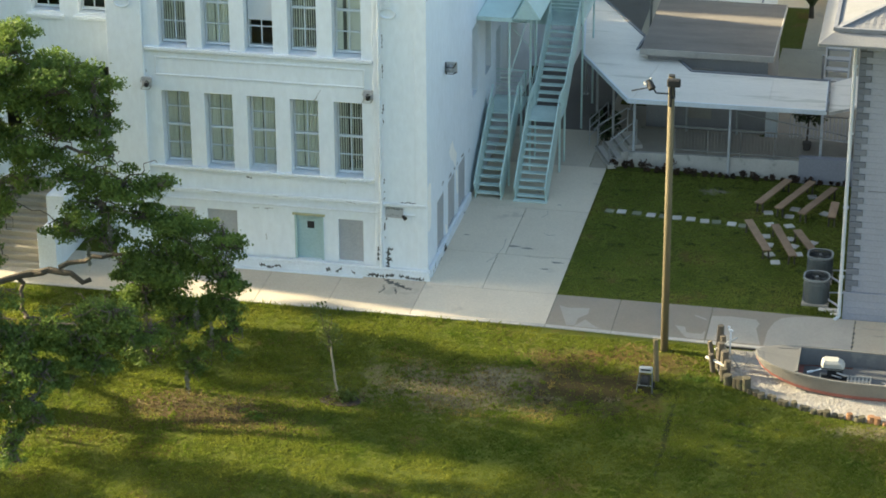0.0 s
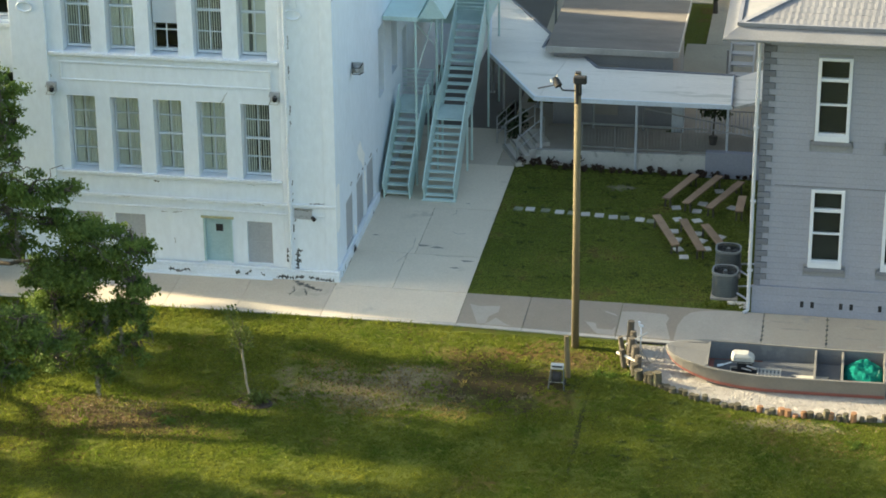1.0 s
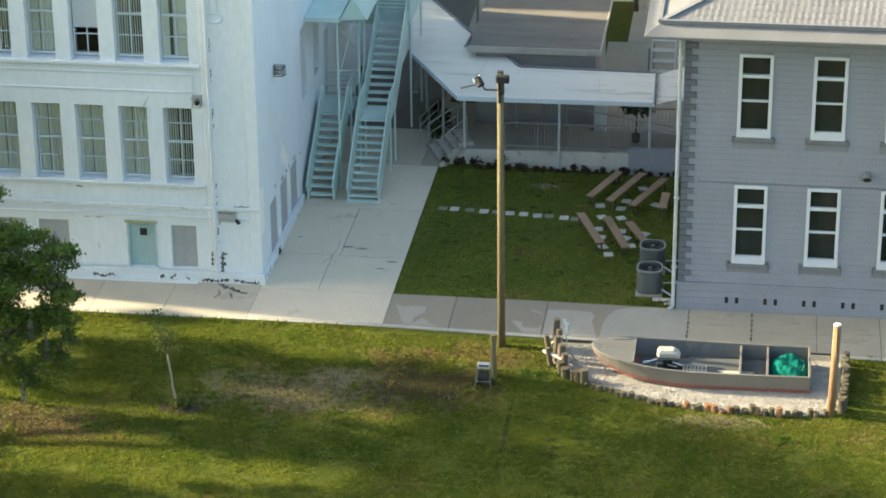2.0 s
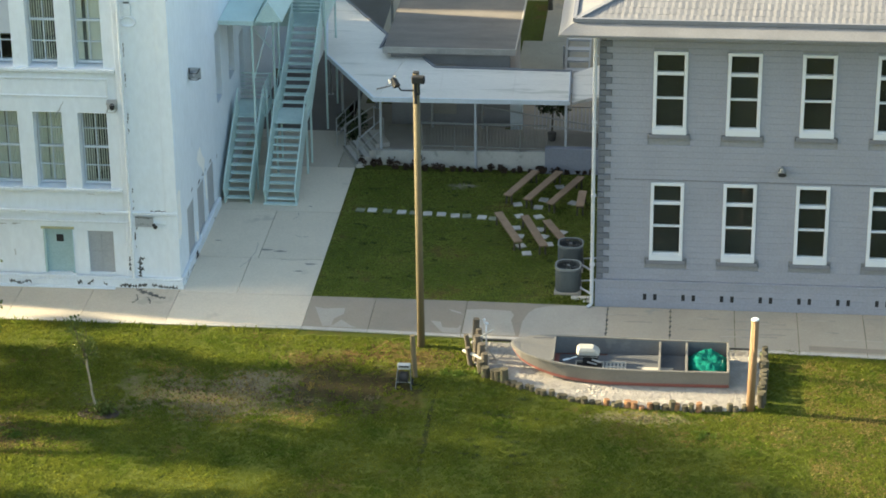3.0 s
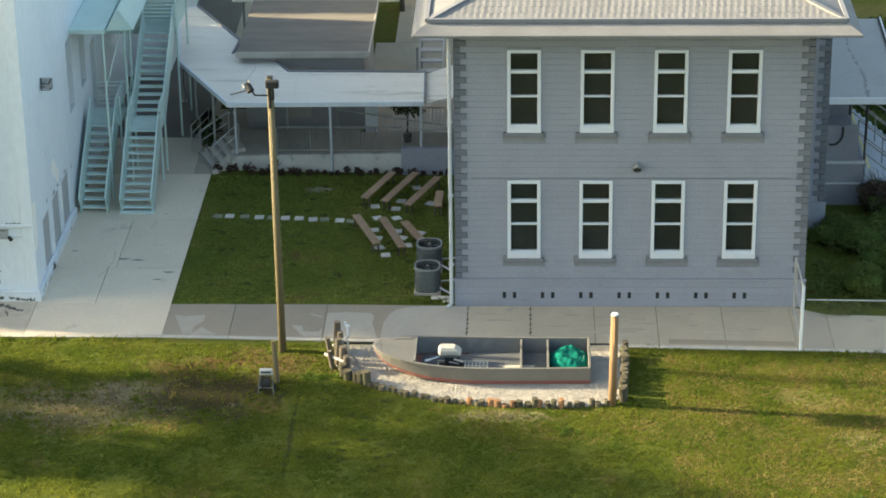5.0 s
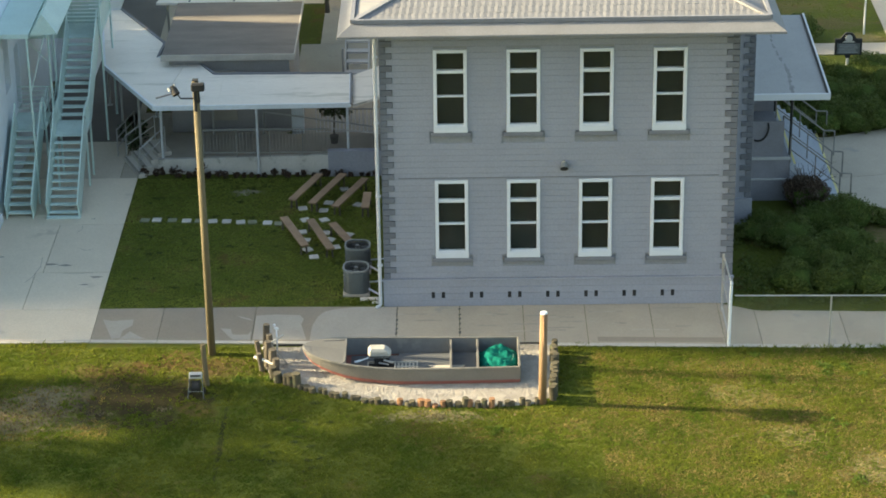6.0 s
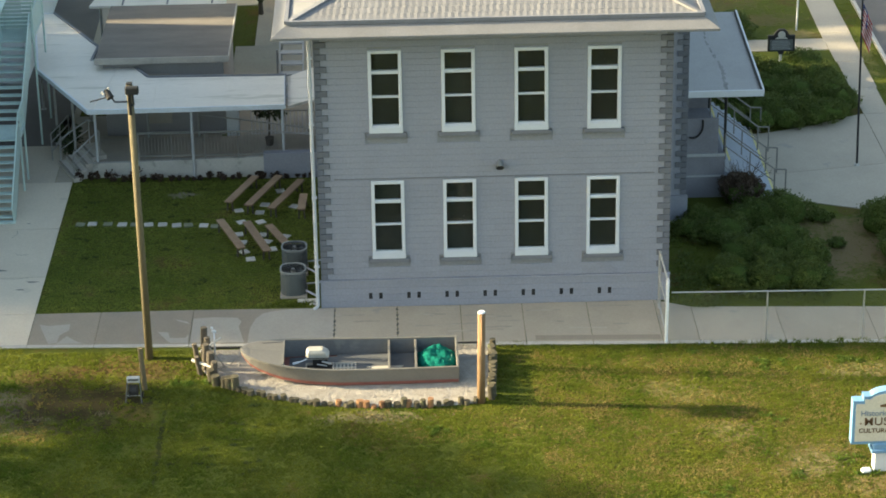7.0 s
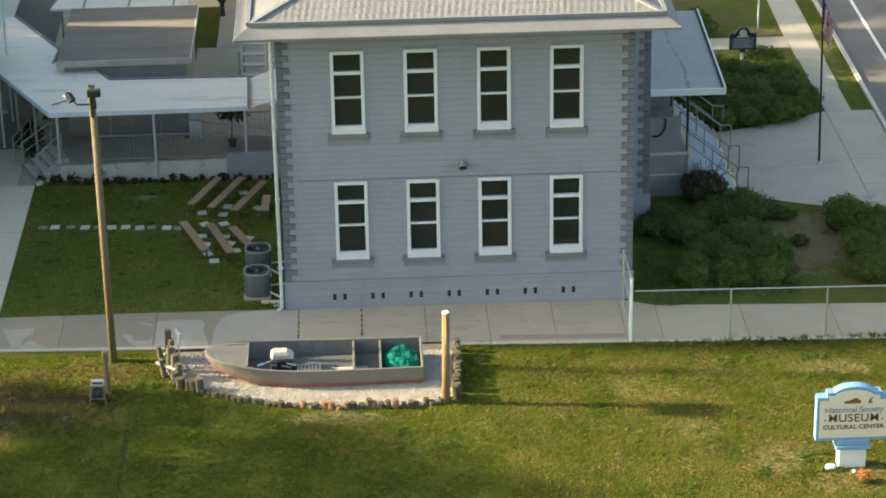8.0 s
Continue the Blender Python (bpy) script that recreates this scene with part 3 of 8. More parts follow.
# the unseen rear, roof included, is lengthened to shade the high bed
part("rear_wall", boxed((0.3, 20.5, 0.0, 12.5, 20.8, EAVE)), GREY_BLOCK, grey)
part("wing_wall", boxed((GX1, 6.4, 0.0, 12.5, 6.7, EAVE), (12.2, 6.7, 0, 12.5, 20.5, EAVE)), GREY_BLOCK, grey)
part("wing_plinth", boxed((GX1, 6.32, 0.0, 12.58, 6.4, 1.0), bevel=0.01), GREY_BLOCK, grey)
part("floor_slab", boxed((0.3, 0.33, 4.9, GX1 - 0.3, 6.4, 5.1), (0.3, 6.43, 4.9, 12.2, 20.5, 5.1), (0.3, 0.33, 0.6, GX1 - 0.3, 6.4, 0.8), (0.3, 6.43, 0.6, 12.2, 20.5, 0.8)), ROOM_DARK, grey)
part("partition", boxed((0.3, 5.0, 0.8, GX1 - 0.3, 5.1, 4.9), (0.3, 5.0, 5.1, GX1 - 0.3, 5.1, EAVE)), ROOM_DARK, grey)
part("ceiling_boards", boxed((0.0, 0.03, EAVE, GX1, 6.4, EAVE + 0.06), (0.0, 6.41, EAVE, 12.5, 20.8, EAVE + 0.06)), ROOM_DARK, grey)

for q in range(4):
    part("plinth_course", boxed((-0.06, -0.06, 0.005 + 0.229 * q, GX1 + 0.06, 0.03, 0.229 + 0.229 * q), bevel=0.008), GREY_BLOCK, grey)
part("plinth_cap", boxed((-0.08, -0.09, 0.922, GX1 + 0.08, 0.03, 0.985), bevel=0.008), GREY_BLOCK, grey)
for i in range(7):
    for dx in (0.0, 0.33):
        x = 1.50 + 1.238 * i + dx
        part("vent_grille", boxed((x, -0.066, 0.31, x + 0.11, -0.055, 0.52), *[(x, -0.075, 0.33 + 0.05 * k, x + 0.11, -0.06, 0.345 + 0.05 * k) for k in range(4)]), DARK_METAL, grey)
part("string_course", boxed((0.5, -0.018, 4.47, GX1 - 0.5, 0.028, 4.50)), GREY_QUOIN, grey)


def quoins(x, y, inward, z0, z1):
    k = 0
    z = z0
    while z + 0.2 < z1:
        w = 0.40 if k % 2 else 0.21
        part("quoin", boxed((min(x, x + inward * w), y - 0.045, z + 0.006, max(x, x + inward * w), y + 0.028, z + 0.197), bevel=0.012), GREY_QUOIN, grey)
        z, k = z + 0.203, k + 1


quoins(-0.03, 0.0, 1, 0.99, EAVE - 0.05)
quoins(GX1 + 0.03, 0.0, -1, 0.99, EAVE - 0.05)
quoins(12.53, 6.4, -1, 1.02, EAVE - 0.05)

# white sash windows with a top light, each over a slate-coloured stone sill
for z0, z1 in WIN_ROWS:
    for x in WIN_X:
        x1 = x + WIN_W
        t1, t2 = z1 - 0.30 * (z1 - z0 - 0.3), z1 - 0.635 * (z1 - z0 - 0.3)
        frame_mesh = boxed((x, -0.05, z0, x + 0.11, 0.14, z1), (x1 - 0.11, -0.05, z0, x1, 0.14, z1), (x + 0.11, -0.05, z1 - 0.11, x1 - 0.11, 0.14, z1),
                           (x + 0.11, -0.02, t1 - 0.055, x1 - 0.11, 0.13, t1 + 0.055), (x + 0.11, 0.0, t2 - 0.032, x1 - 0.11, 0.12, t2 + 0.032), (x + 0.11, -0.02, z0 + 0.16, x1 - 0.11, 0.13, z0 + 0.25), bevel=0.01)
        window = part("window", frame_mesh, WHITE_TRIM, grey, "white painted sash window frame")
        part("window_ledge", boxed((x - 0.005, -0.075, z0, x1 + 0.005, -0.052, z0 + 0.19), (x + 0.112, -0.052, z0, x1 - 0.112, 0.13, z0 + 0.155), bevel=0.008), WHITE_TRIM, window)
        part("stone_sill", boxed((x - 0.11, -0.085, z0 - 0.14, x1 + 0.11, 0.028, z0 - 0.004), bevel=0.012), GREY_SILL, window, "slate grey stone sill")
        for a, b in ((z0 + 0.26, t2 - 0.035), (t2 + 0.035, t1 - 0.06), (t1 + 0.06, z1 - 0.12)):
            part("pane", boxed((x + 0.12, 0.055, a, x1 - 0.12, 0.065, b)), GLASS, window)
        # solid near-black sheet close behind the glass
        part("dark_screen", boxed((x + 0.1, 0.15, z0 + 0.1, x1 - 0.1, 0.16, z1 - 0.05)), DARK_SHEET, window, "near-black sheet behind the panes")

# roof: flared eave tray, gutter line, then hipped slopes laid in pressed metal shingles
OV = 1.25


def hip(bm, x0, y0, x1, y1, z0, rise, inset):
    low = [bm.verts.new(p) for p in ((x0, y0, z0), (x1, y0, z0), (x1, y1, z0), (x0, y1, z0))]
    high = [bm.verts.new(p) for p in ((x0 + inset, y0 + inset, z0 + rise), (x1 - inset, y0 + inset, z0 + rise), (x1 - inset, y1 - inset, z0 + rise), (x0 + inset, y1 - inset, z0 + rise))]
    for i in range(4):
        bm.faces.new((low[i], low[(i + 1) % 4], high[(i + 1) % 4], high[i]))
    bm.faces.new(high), bm.faces.new(low[::-1])
    return bm


RX0, RY0, RX1, RY1 = -OV, -OV, GX1 + OV + 0.05, 22.0
roof = part("roof", hip(bmesh.new(), RX0 + 0.52, RY0 + 0.52, RX1 - 0.52, RY1 - 0.52, 10.0, 1.62, 6.0), SHINGLE, grey, "pale metal shingle hipped roof")
part("eave_tray", hip(bmesh.new(), RX0, RY0, RX1, RY1, EAVE + 0.06, 0.30, 0.50), FASCIA, grey)
part("soffit_edge", boxed((RX0, RY0, EAVE - 0.02, RX1, RY1, EAVE + 0.055), bevel=0.01), FASCIA, grey)
for a, b in (((RX0 + 0.46, RY0 + 0.46, 10.02), (RX1 - 0.46, RY0 + 0.46, 10.02)), ((RX0 + 0.46, RY0 + 0.46, 10.02), (RX0 + 0.46, RY1 - 0.46, 10.02)), ((RX1 - 0.46, RY0 + 0.46, 10.02), (RX1 - 0.46, RY1 - 0.46, 10.02))):
    part("gutter", beam(bmesh.new(), a, b, 0.12, 0.12), GREY_SILL, roof)
for sx, x in ((1, RX0 + 0.52), (-1, RX1 - 0.52)):
    part("hip_cap", beam(bmesh.new(), (x, RY0 + 0.52, 10.03), (x + sx * 6.0, RY0 + 6.52, 11.66), 0.16, 0.07), GREY_SILL if sx > 0 else FASCIA, roof)
# shingle courses on the front slope
verts, faces = [], []
slope = 1.62 / 6.0
rng = random.Random(4)
row = 0
while row * 0.35 < 5.6:
    d = row * 0.35
    x = RX0 + 0.6 + d + (0.105 if row % 2 else 0)
    while x + 0.21 < RX1 - 0.6 - d:
        lift = 0.008 + 0.007 * rng.random()
        y, z = RY0 + 0.55 + d, 10.0 + slope * (d + 0.03)
        k = len(verts)
        top = z + slope * 0.34
        verts += [(x, y, z + 0.004), (x + 0.1, y, z + lift), (x + 0.2, y, z + 0.004), (x, y + 0.34, top + 0.002), (x + 0.1, y + 0.34, top + lift), (x + 0.2, y + 0.34, top + 0.002), (x + 0.1, y, z - 0.02)]
        faces += [(k, k + 1, k + 4, k + 3), (k + 1, k + 2, k + 5, k + 4), (k, k + 6, k + 1), (k + 6, k + 2, k + 1)]
        x += 0.21
    row += 1
shingles = mesh_from("shingles", np.array(verts) - np.array(origin(roof)), faces, SHINGLE, roof)
tagged(shingles, kind="stuff")

part("downpipe", rods(((-0.16, -0.10, 0.12), (-0.16, -0.10, EAVE - 0.05), 0.06), ((-0.16, -0.10, 0.12), (-0.30, -0.22, 0.05), 0.055)), WHITE_PIPE, grey, "white plastic downpipe")
for z in (1.5, 3.9, 6.4, 8.6):
    part("pipe_bracket", boxed((-0.235, -0.17, z, -0.06, -0.03, z + 0.05)), WHITE_PIPE, grey)
lamp = part("wall_lamp", rods(((5.77, -0.02, 4.94), (5.77, -0.10, 4.96), 0.085), ((5.77, -0.09, 5.0), (5.77, -0.26, 4.86), 0.075, 0.145), ((5.77, -0.02, 5.04), (5.77, -0.1, 5.06), 0.03), n=14), AC_RIM, grey, "small grey bell-shaped flood lamp")
part("lens", rods(((5.77, -0.25, 4.868), (5.77, -0.268, 4.853), 0.125, 0.12), n=14), DARK_METAL, lamp)

# porch, its roof and the wide flight of steps down to the forecourt
PORCH_PAINT = mat("worn_blue_grey_paint", (0.205, 0.212, 0.245), (0.17, 0.176, 0.205), 1.2, 0.75, 0.2, 20.0)
porch = thing("porch", (14.0, 11.0, 0), "raised side porch with a flat metal roof and pale painted steps", "porch")
part("base_wall", boxed((12.52, 8.5, 0.0, 14.15, 8.75, 1.62), (13.9, 8.75, 0, 14.15, 13.6, 1.55)), PORCH_PAINT, porch)
part("inner_wall", boxed((12.52, 13.35, 0.0, 14.15, 13.6, 3.9)), PORCH_PAINT, porch)
part("screen_wall", boxed((12.52, 8.52, 1.62, 13.9, 8.6, 3.0)), PORCH_PAINT, porch)
part("deck", boxed((12.53, 8.53, 1.4, 14.13, 13.58, 1.56)), PORCH_PAINT, porch)
part("ledge", boxed((12.5, 8.44, 1.58, 14.15, 8.5, 1.68), (12.5, 8.46, 0.80, 14.15, 8.5, 0.86)), BOARD_GREY, porch)
part("roof", prism(bmesh.new(), [(12.4, 8.3), (15.35, 8.3), (15.55, 17.0), (12.4, 17.0)], 3.98, 4.08), PORCH_ROOF, porch, "flat pale metal porch roof with a dark streak")
part("roof_edge", boxed((12.4, 8.22, 3.9, 15.42, 8.298, 4.13)), WHITE_TRIM, porch)
bm = beam(bmesh.new(), (15.40, 8.25, 4.05), (15.6, 17.0, 4.05), 0.06, 0.2)
part("roof_edge", bm, WHITE_TRIM, porch)
part("roof_gutter", beam(bmesh.new(), (15.33, 8.35, 4.11), (15.53, 17.0, 4.11), 0.07, 0.04), DARK_METAL, porch)
ROOF_STREAK = mat("roof_streak", (0.16, 0.16, 0.16), (0.25, 0.252, 0.254), 2.5, 0.7)
streaky = random.Random(41)
for k in range(26):
    y = 8.65 + 0.245 * k + streaky.uniform(-0.06, 0.06)
    x = 14.21 + 0.06 * math.sin(1.3 * y) - 0.022 * (y - 8.65) + streaky.uniform(-0.02, 0.02)
    w = (0.09 if k < 11 else 0.05) * streaky.uniform(0.6, 1.3)
    rim = [(x + w * streaky.uniform(0.6, 1.2) * math.cos(i * 0.785), y + 0.19 * streaky.uniform(0.5, 1.1) * math.sin(i * 0.785)) for i in range(8)]
    if k not in (12, 15, 18, 21, 23):
        part("streak", prism(bmesh.new(), rim, 4.079, 4.083 + 0.0002 * k), ROOF_STREAK, porch)
for i in range(9):
    x = 14.15 + 0.207 * i
    part("step", boxed((x, 8.45, 0.0, x + 0.207, 14.8, 1.42 - 0.165 * i + 0.0), bevel=0.008), STAIR_BLUE, porch)
    if i in (0, 8):
        part("nosing", boxed((x + 0.13, 8.44, 1.42 - 0.165 * i, x + 0.209, 14.8, 1.428 - 0.165 * i)), YELLOW_PAINT, porch)
WORN_RAIL = mat("weathered_steel_rail", (0.20, 0.195, 0.185), (0.14, 0.135, 0.13), 4.0, 0.6)
for y in (8.5, 10.6, 12.7, 14.75):
    part("handrail", rods(((14.15, y, 2.42), (15.95, y, 1.02), 0.028), ((14.15, y, 1.95), (15.95, y, 0.55), 0.02), ((14.15, y, 1.45), (14.15, y, 2.42), 0.028), ((15.05, y, 0.72), (15.05, y, 1.72), 0.024), ((15.95, y, 0.08), (15.95, y, 1.02), 0.028), ((15.95, y, 1.02), (16.35, y, 1.0), 0.028), ((16.35, y, 0.02), (16.35, y, 1.0), 0.028)), WORN_RAIL, porch)
for y in (9.0, 13.4):
    part("post", rods(((14.2, y, 1.55), (14.2, y, 3.98), 0.05)), DARK_METAL, porch)
hoop = bmesh.new()
for k in range(10):
    a, b = math.radians(-110 + 13 * k), math.radians(-97 + 13 * k)
    rod(hoop, (12.98 + 0.36 * math.cos(a), 8.45, 2.8 + 0.5 * math.sin(a)), (12.98 + 0.36 * math.cos(b), 8.45, 2.8 + 0.5 * math.sin(b)), 0.035, n=6)
part("hose_hook", hoop, DARK_METAL, porch)

# ---- white building ----
WX, WY, WTOP = -13.76, 0.42, 14.2
white = thing("white_building", (-19, 4, 0), "tall aged white rendered building with deep window bays", "building")
BAY_X = [-22.72, -21.25, -19.80, -18.34, -16.86]
BAY_W = 0.96
bays = [(x, x + BAY_W, a, b) for x in BAY_X for a, b in ((3.45, 6.09), (7.62, 10.6), (11.4, 13.4))]
low = [(-22.66, -21.74, 0.44, 1.97), (-21.33, -20.28, 0.44, 1.97), (-18.25, -17.34, 0.40, 2.0), (-16.80, -15.94, 0.44, 1.95)]
part("front_wall", wall_with_openings(bmesh.new(), "x", -24.45, WX, 0.0, WTOP, WY, WY + 0.9, bays + low), WHITE_WALL, white)
part("corner_pier", boxed((-15.50, WY - 0.09, 0.0, WX + 0.02, WY - 0.003, WTOP), bevel=0.015), WHITE_WALL, white)
part("corner_pier", boxed((-24.47, WY - 0.09, 0, -23.25, WY - 0.003, WTOP), bevel=0.015), WHITE_WALL, white)
part("corner_strip", boxed((-14.12, WY - 0.13, 0.5, WX + 0.04, WY - 0.092, WTOP), bevel=0.012), WHITE_WALL, white)
for name, z, h, d, x0, x1 in (("sill_course", 3.36, 0.11, 0.03, -23.2, -15.52), ("sill_course", 7.50, 0.12, 0.04, -23.2, -15.52), ("string_course", 2.60, 0.12, 0.07, -24.5, WX), ("string_course", 2.28, 0.07, 0.035, -24.5, WX), ("base_ledge", 0.30, 0.09, 0.14, -24.5, WX + 0.1), ("base_plinth", 0.0, 0.296, 0.16, -24.5, WX + 0.12)):
    part(name, boxed((x0, WY - d - 0.09, z, x1, WY - 0.092 if x1 > -15.5 else WY - 0.003, z + h), bevel=0.015), WHITE_LEDGE, white)
part("base_kerb", boxed((-24.5, WY - 0.42, 0.0, -15.9, WY - 0.26, 0.07), bevel=0.01), WHITE_LEDGE, white)
for a, b in (((-22.9, 6.62), (-15.8, 6.68)), ((-22.9, 7.22), (-15.8, 7.28))):
    part("panel_moulding", boxed((a[0], WY - 0.035, a[1], b[0], WY - 0.003, b[1]), bevel=0.008), WHITE_LEDGE, white)
for x in (-15.86, -22.9):
    part("panel_moulding", boxed((x, WY - 0.035, 6.68, x + 0.06, WY - 0.003, 7.22)), WHITE_LEDGE, white)

# side wall towards the drive, with boarded low openings and tall windows above the stairs
side_low = [(2.0, 3.15, 0.42, 2.12), (3.8, 5.0, 0.40, 2.10), (5.6, 6.83, 0.38, 2.02)]
side_high = [(8.1, 9.1, 3.6, 6.2), (10.6, 11.7, 3.6, 6.2), (12.7, 13.6, 2.2, 4.6), (15.2, 16.3, 4.1, 6.2)]
part("side_wall", wall_with_openings(bmesh.new(), "y", WY + 0.9, 20.6, 0.0, WTOP, WX - 0.6, WX, side_low + side_high), WHITE_WALL, white)
for y0, y1, z0, z1 in side_low:
    part("boarding", boxed((WX - 0.07, y0, z0, WX - 0.03, y1, z1)), BOARD_GREY, white)
    part("sill", boxed((WX - 0.028, y0 - 0.08, z0 - 0.08, WX + 0.05, y1 + 0.08, z0), bevel=0.01), WHITE_LEDGE, white)
for y0, y1, z0, z1 in side_high:
    # dark frame and backing panel carry the recess shadow in their colour
    win = part("side_window", boxed((WX - 0.34, y0, z0, WX - 0.26, y0 + 0.08, z1), (WX - 0.34, y1 - 0.08, z0, WX - 0.26, y1, z1), (WX - 0.34, y0 + 0.08, z1 - 0.08, WX - 0.26, y1 - 0.08, z1), (WX - 0.34, y0 + 0.08, (z0 + z1) / 2, WX - 0.26, y1 - 0.08, (z0 + z1) / 2 + 0.07), (WX - 0.34, y0 + 0.08, z0, WX - 0.26, y1 - 0.08, z0 + 0.08)), GREY_SILL, white)
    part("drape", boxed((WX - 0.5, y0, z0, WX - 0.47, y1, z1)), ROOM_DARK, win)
    part("pane", boxed((WX - 0.31, y0 + 0.07, z0 + 0.07, WX - 0.30, y1 - 0.07, z1 - 0.07)), GLASS, win)
part("side_plinth", boxed((WX, WY + 0.1, 0.0, WX + 0.12, 7.4, 0.34), bevel=0.02), WHITE_LEDGE, white)

# bright shapes painted on the side wall for sun reflected from windows
for outline in (((0.46, 1.72), (0.72, 1.62), (0.98, 1.75), (1.07, 2.3), (0.98, 2.7), (1.04, 3.2), (0.8, 3.32), (0.46, 3.28), (0.5, 2.5)), ((4.0, 3.15), (4.2, 3.32), (4.6, 3.36), (4.9, 2.95), (5.35, 2.6), (5.2, 2.4), (5.05, 2.18), (4.7, 2.55), (4.3, 2.8)), ((5.1, 2.05), (5.36, 2.0), (5.5, 1.4), (5.52, 1.05), (5.3, 1.1), (5.2, 1.6)), ((5.6, 0.32), (6.1, 0.3), (6.4, 0.1), (5.9, 0.08), (5.65, 0.18)), ((3.3, 0.8), (3.62, 0.62), (3.75, 0.4), (4.6, 0.26), (4.3, 0.12), (3.6, 0.2), (3.35, 0.5))):
    bm = prism(bmesh.new(), outline, 0, 0.004)
    bm.transform(Matrix(((0, 0, 1, WX), (1, 0, 0, 0), (0, 1, 0, 0), (0, 0, 0, 1))))
    part("paint_patch", bm, SUN_PATCH_WHITE, white)

# the rest of the long building closes the view to the left and behind
part("recess_wall", wall_with_openings(bmesh.new(), "x", -29.9, -24.45, 0.0, 11.6, 1.7, 2.3, [(-27.55, -26.55, 8.15, 10.6), (-25.9, -24.95, 8.15, 10.6), (-27.55, -26.55, 4.0, 6.3), (-25.9, -24.95, 4.0, 6.3), (-29.6, -28.2, 2.4, 5.0)]), WHITE_WALL, white)
part("pier_return", boxed((-24.45, 1.32, 0.0, -24.15, 1.7, WTOP)), WHITE_WALL, white)
part("end_bay", boxed((-30.5, 1.7, 0.0, -29.91, 20.1, 11.6), (-24.75, 2.31, 11.91, -24.46, 20.1, WTOP), (-30.5, 20.11, 0.0, -24.46, 20.6, 11.6), (-24.45, 20.11, 0.0, WX - 0.61, 20.6, WTOP)), WHITE_WALL, white)
# wing out of view, added so its shadow bounds the pavement's sunlit strip
part("front_wing", boxed((-31.5, 0.0, 0.0, -28.7, 1.69, 8.6)), WHITE_WALL, white)
part("flat_roof", boxed((-24.45, 0.42, WTOP, WX + 0.1, 20.6, WTOP + 0.3), (-30.5, 1.7, 11.6, -24.46, 20.6, 11.9)), TAR_ROOF, white)
# added block; with the gap before it, lets one strip of sun through
part("rear_annex", boxed((-30.5, 21.95, 0.0, -12.3, 34.0, 8.0), (-30.5, 20.61, 0.0, -14.5, 21.94, 3.4)), WHITE_WALL, white)
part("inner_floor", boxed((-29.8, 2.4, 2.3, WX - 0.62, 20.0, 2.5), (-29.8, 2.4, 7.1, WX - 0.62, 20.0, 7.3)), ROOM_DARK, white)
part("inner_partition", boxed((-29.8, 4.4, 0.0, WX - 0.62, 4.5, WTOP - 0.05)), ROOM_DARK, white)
for z in (7.95, 3.8):
    for x0, x1 in ((-27.7, -26.4), (-26.05, -24.8)):
        part("recess_sill", boxed((x0, 1.52, z, x1, 1.70, z + 0.12), bevel=0.012), WHITE_LEDGE, white)


def pleats(x0, x1, y, z0, z1, n):
    """A hanging curtain in shallow uneven folds."""
    bm = bmesh.new()
    last = None
    for k in range(2 * n + 1):
        x = x0 + (x1 - x0) * k / (2 * n) + (random.uniform(-0.01, 0.01) if 0 < k < 2 * n else 0)
        d = y + (0.05 if k % 2 else 0.0) * random.uniform(0.5, 1.0)
        pair = (bm.verts.new((x, d, z0)), bm.verts.new((x, d, z1)))
        if last:
            bm.faces.new((last[0], pair[0], pair[1], last[1]))
        last = pair
    return bm


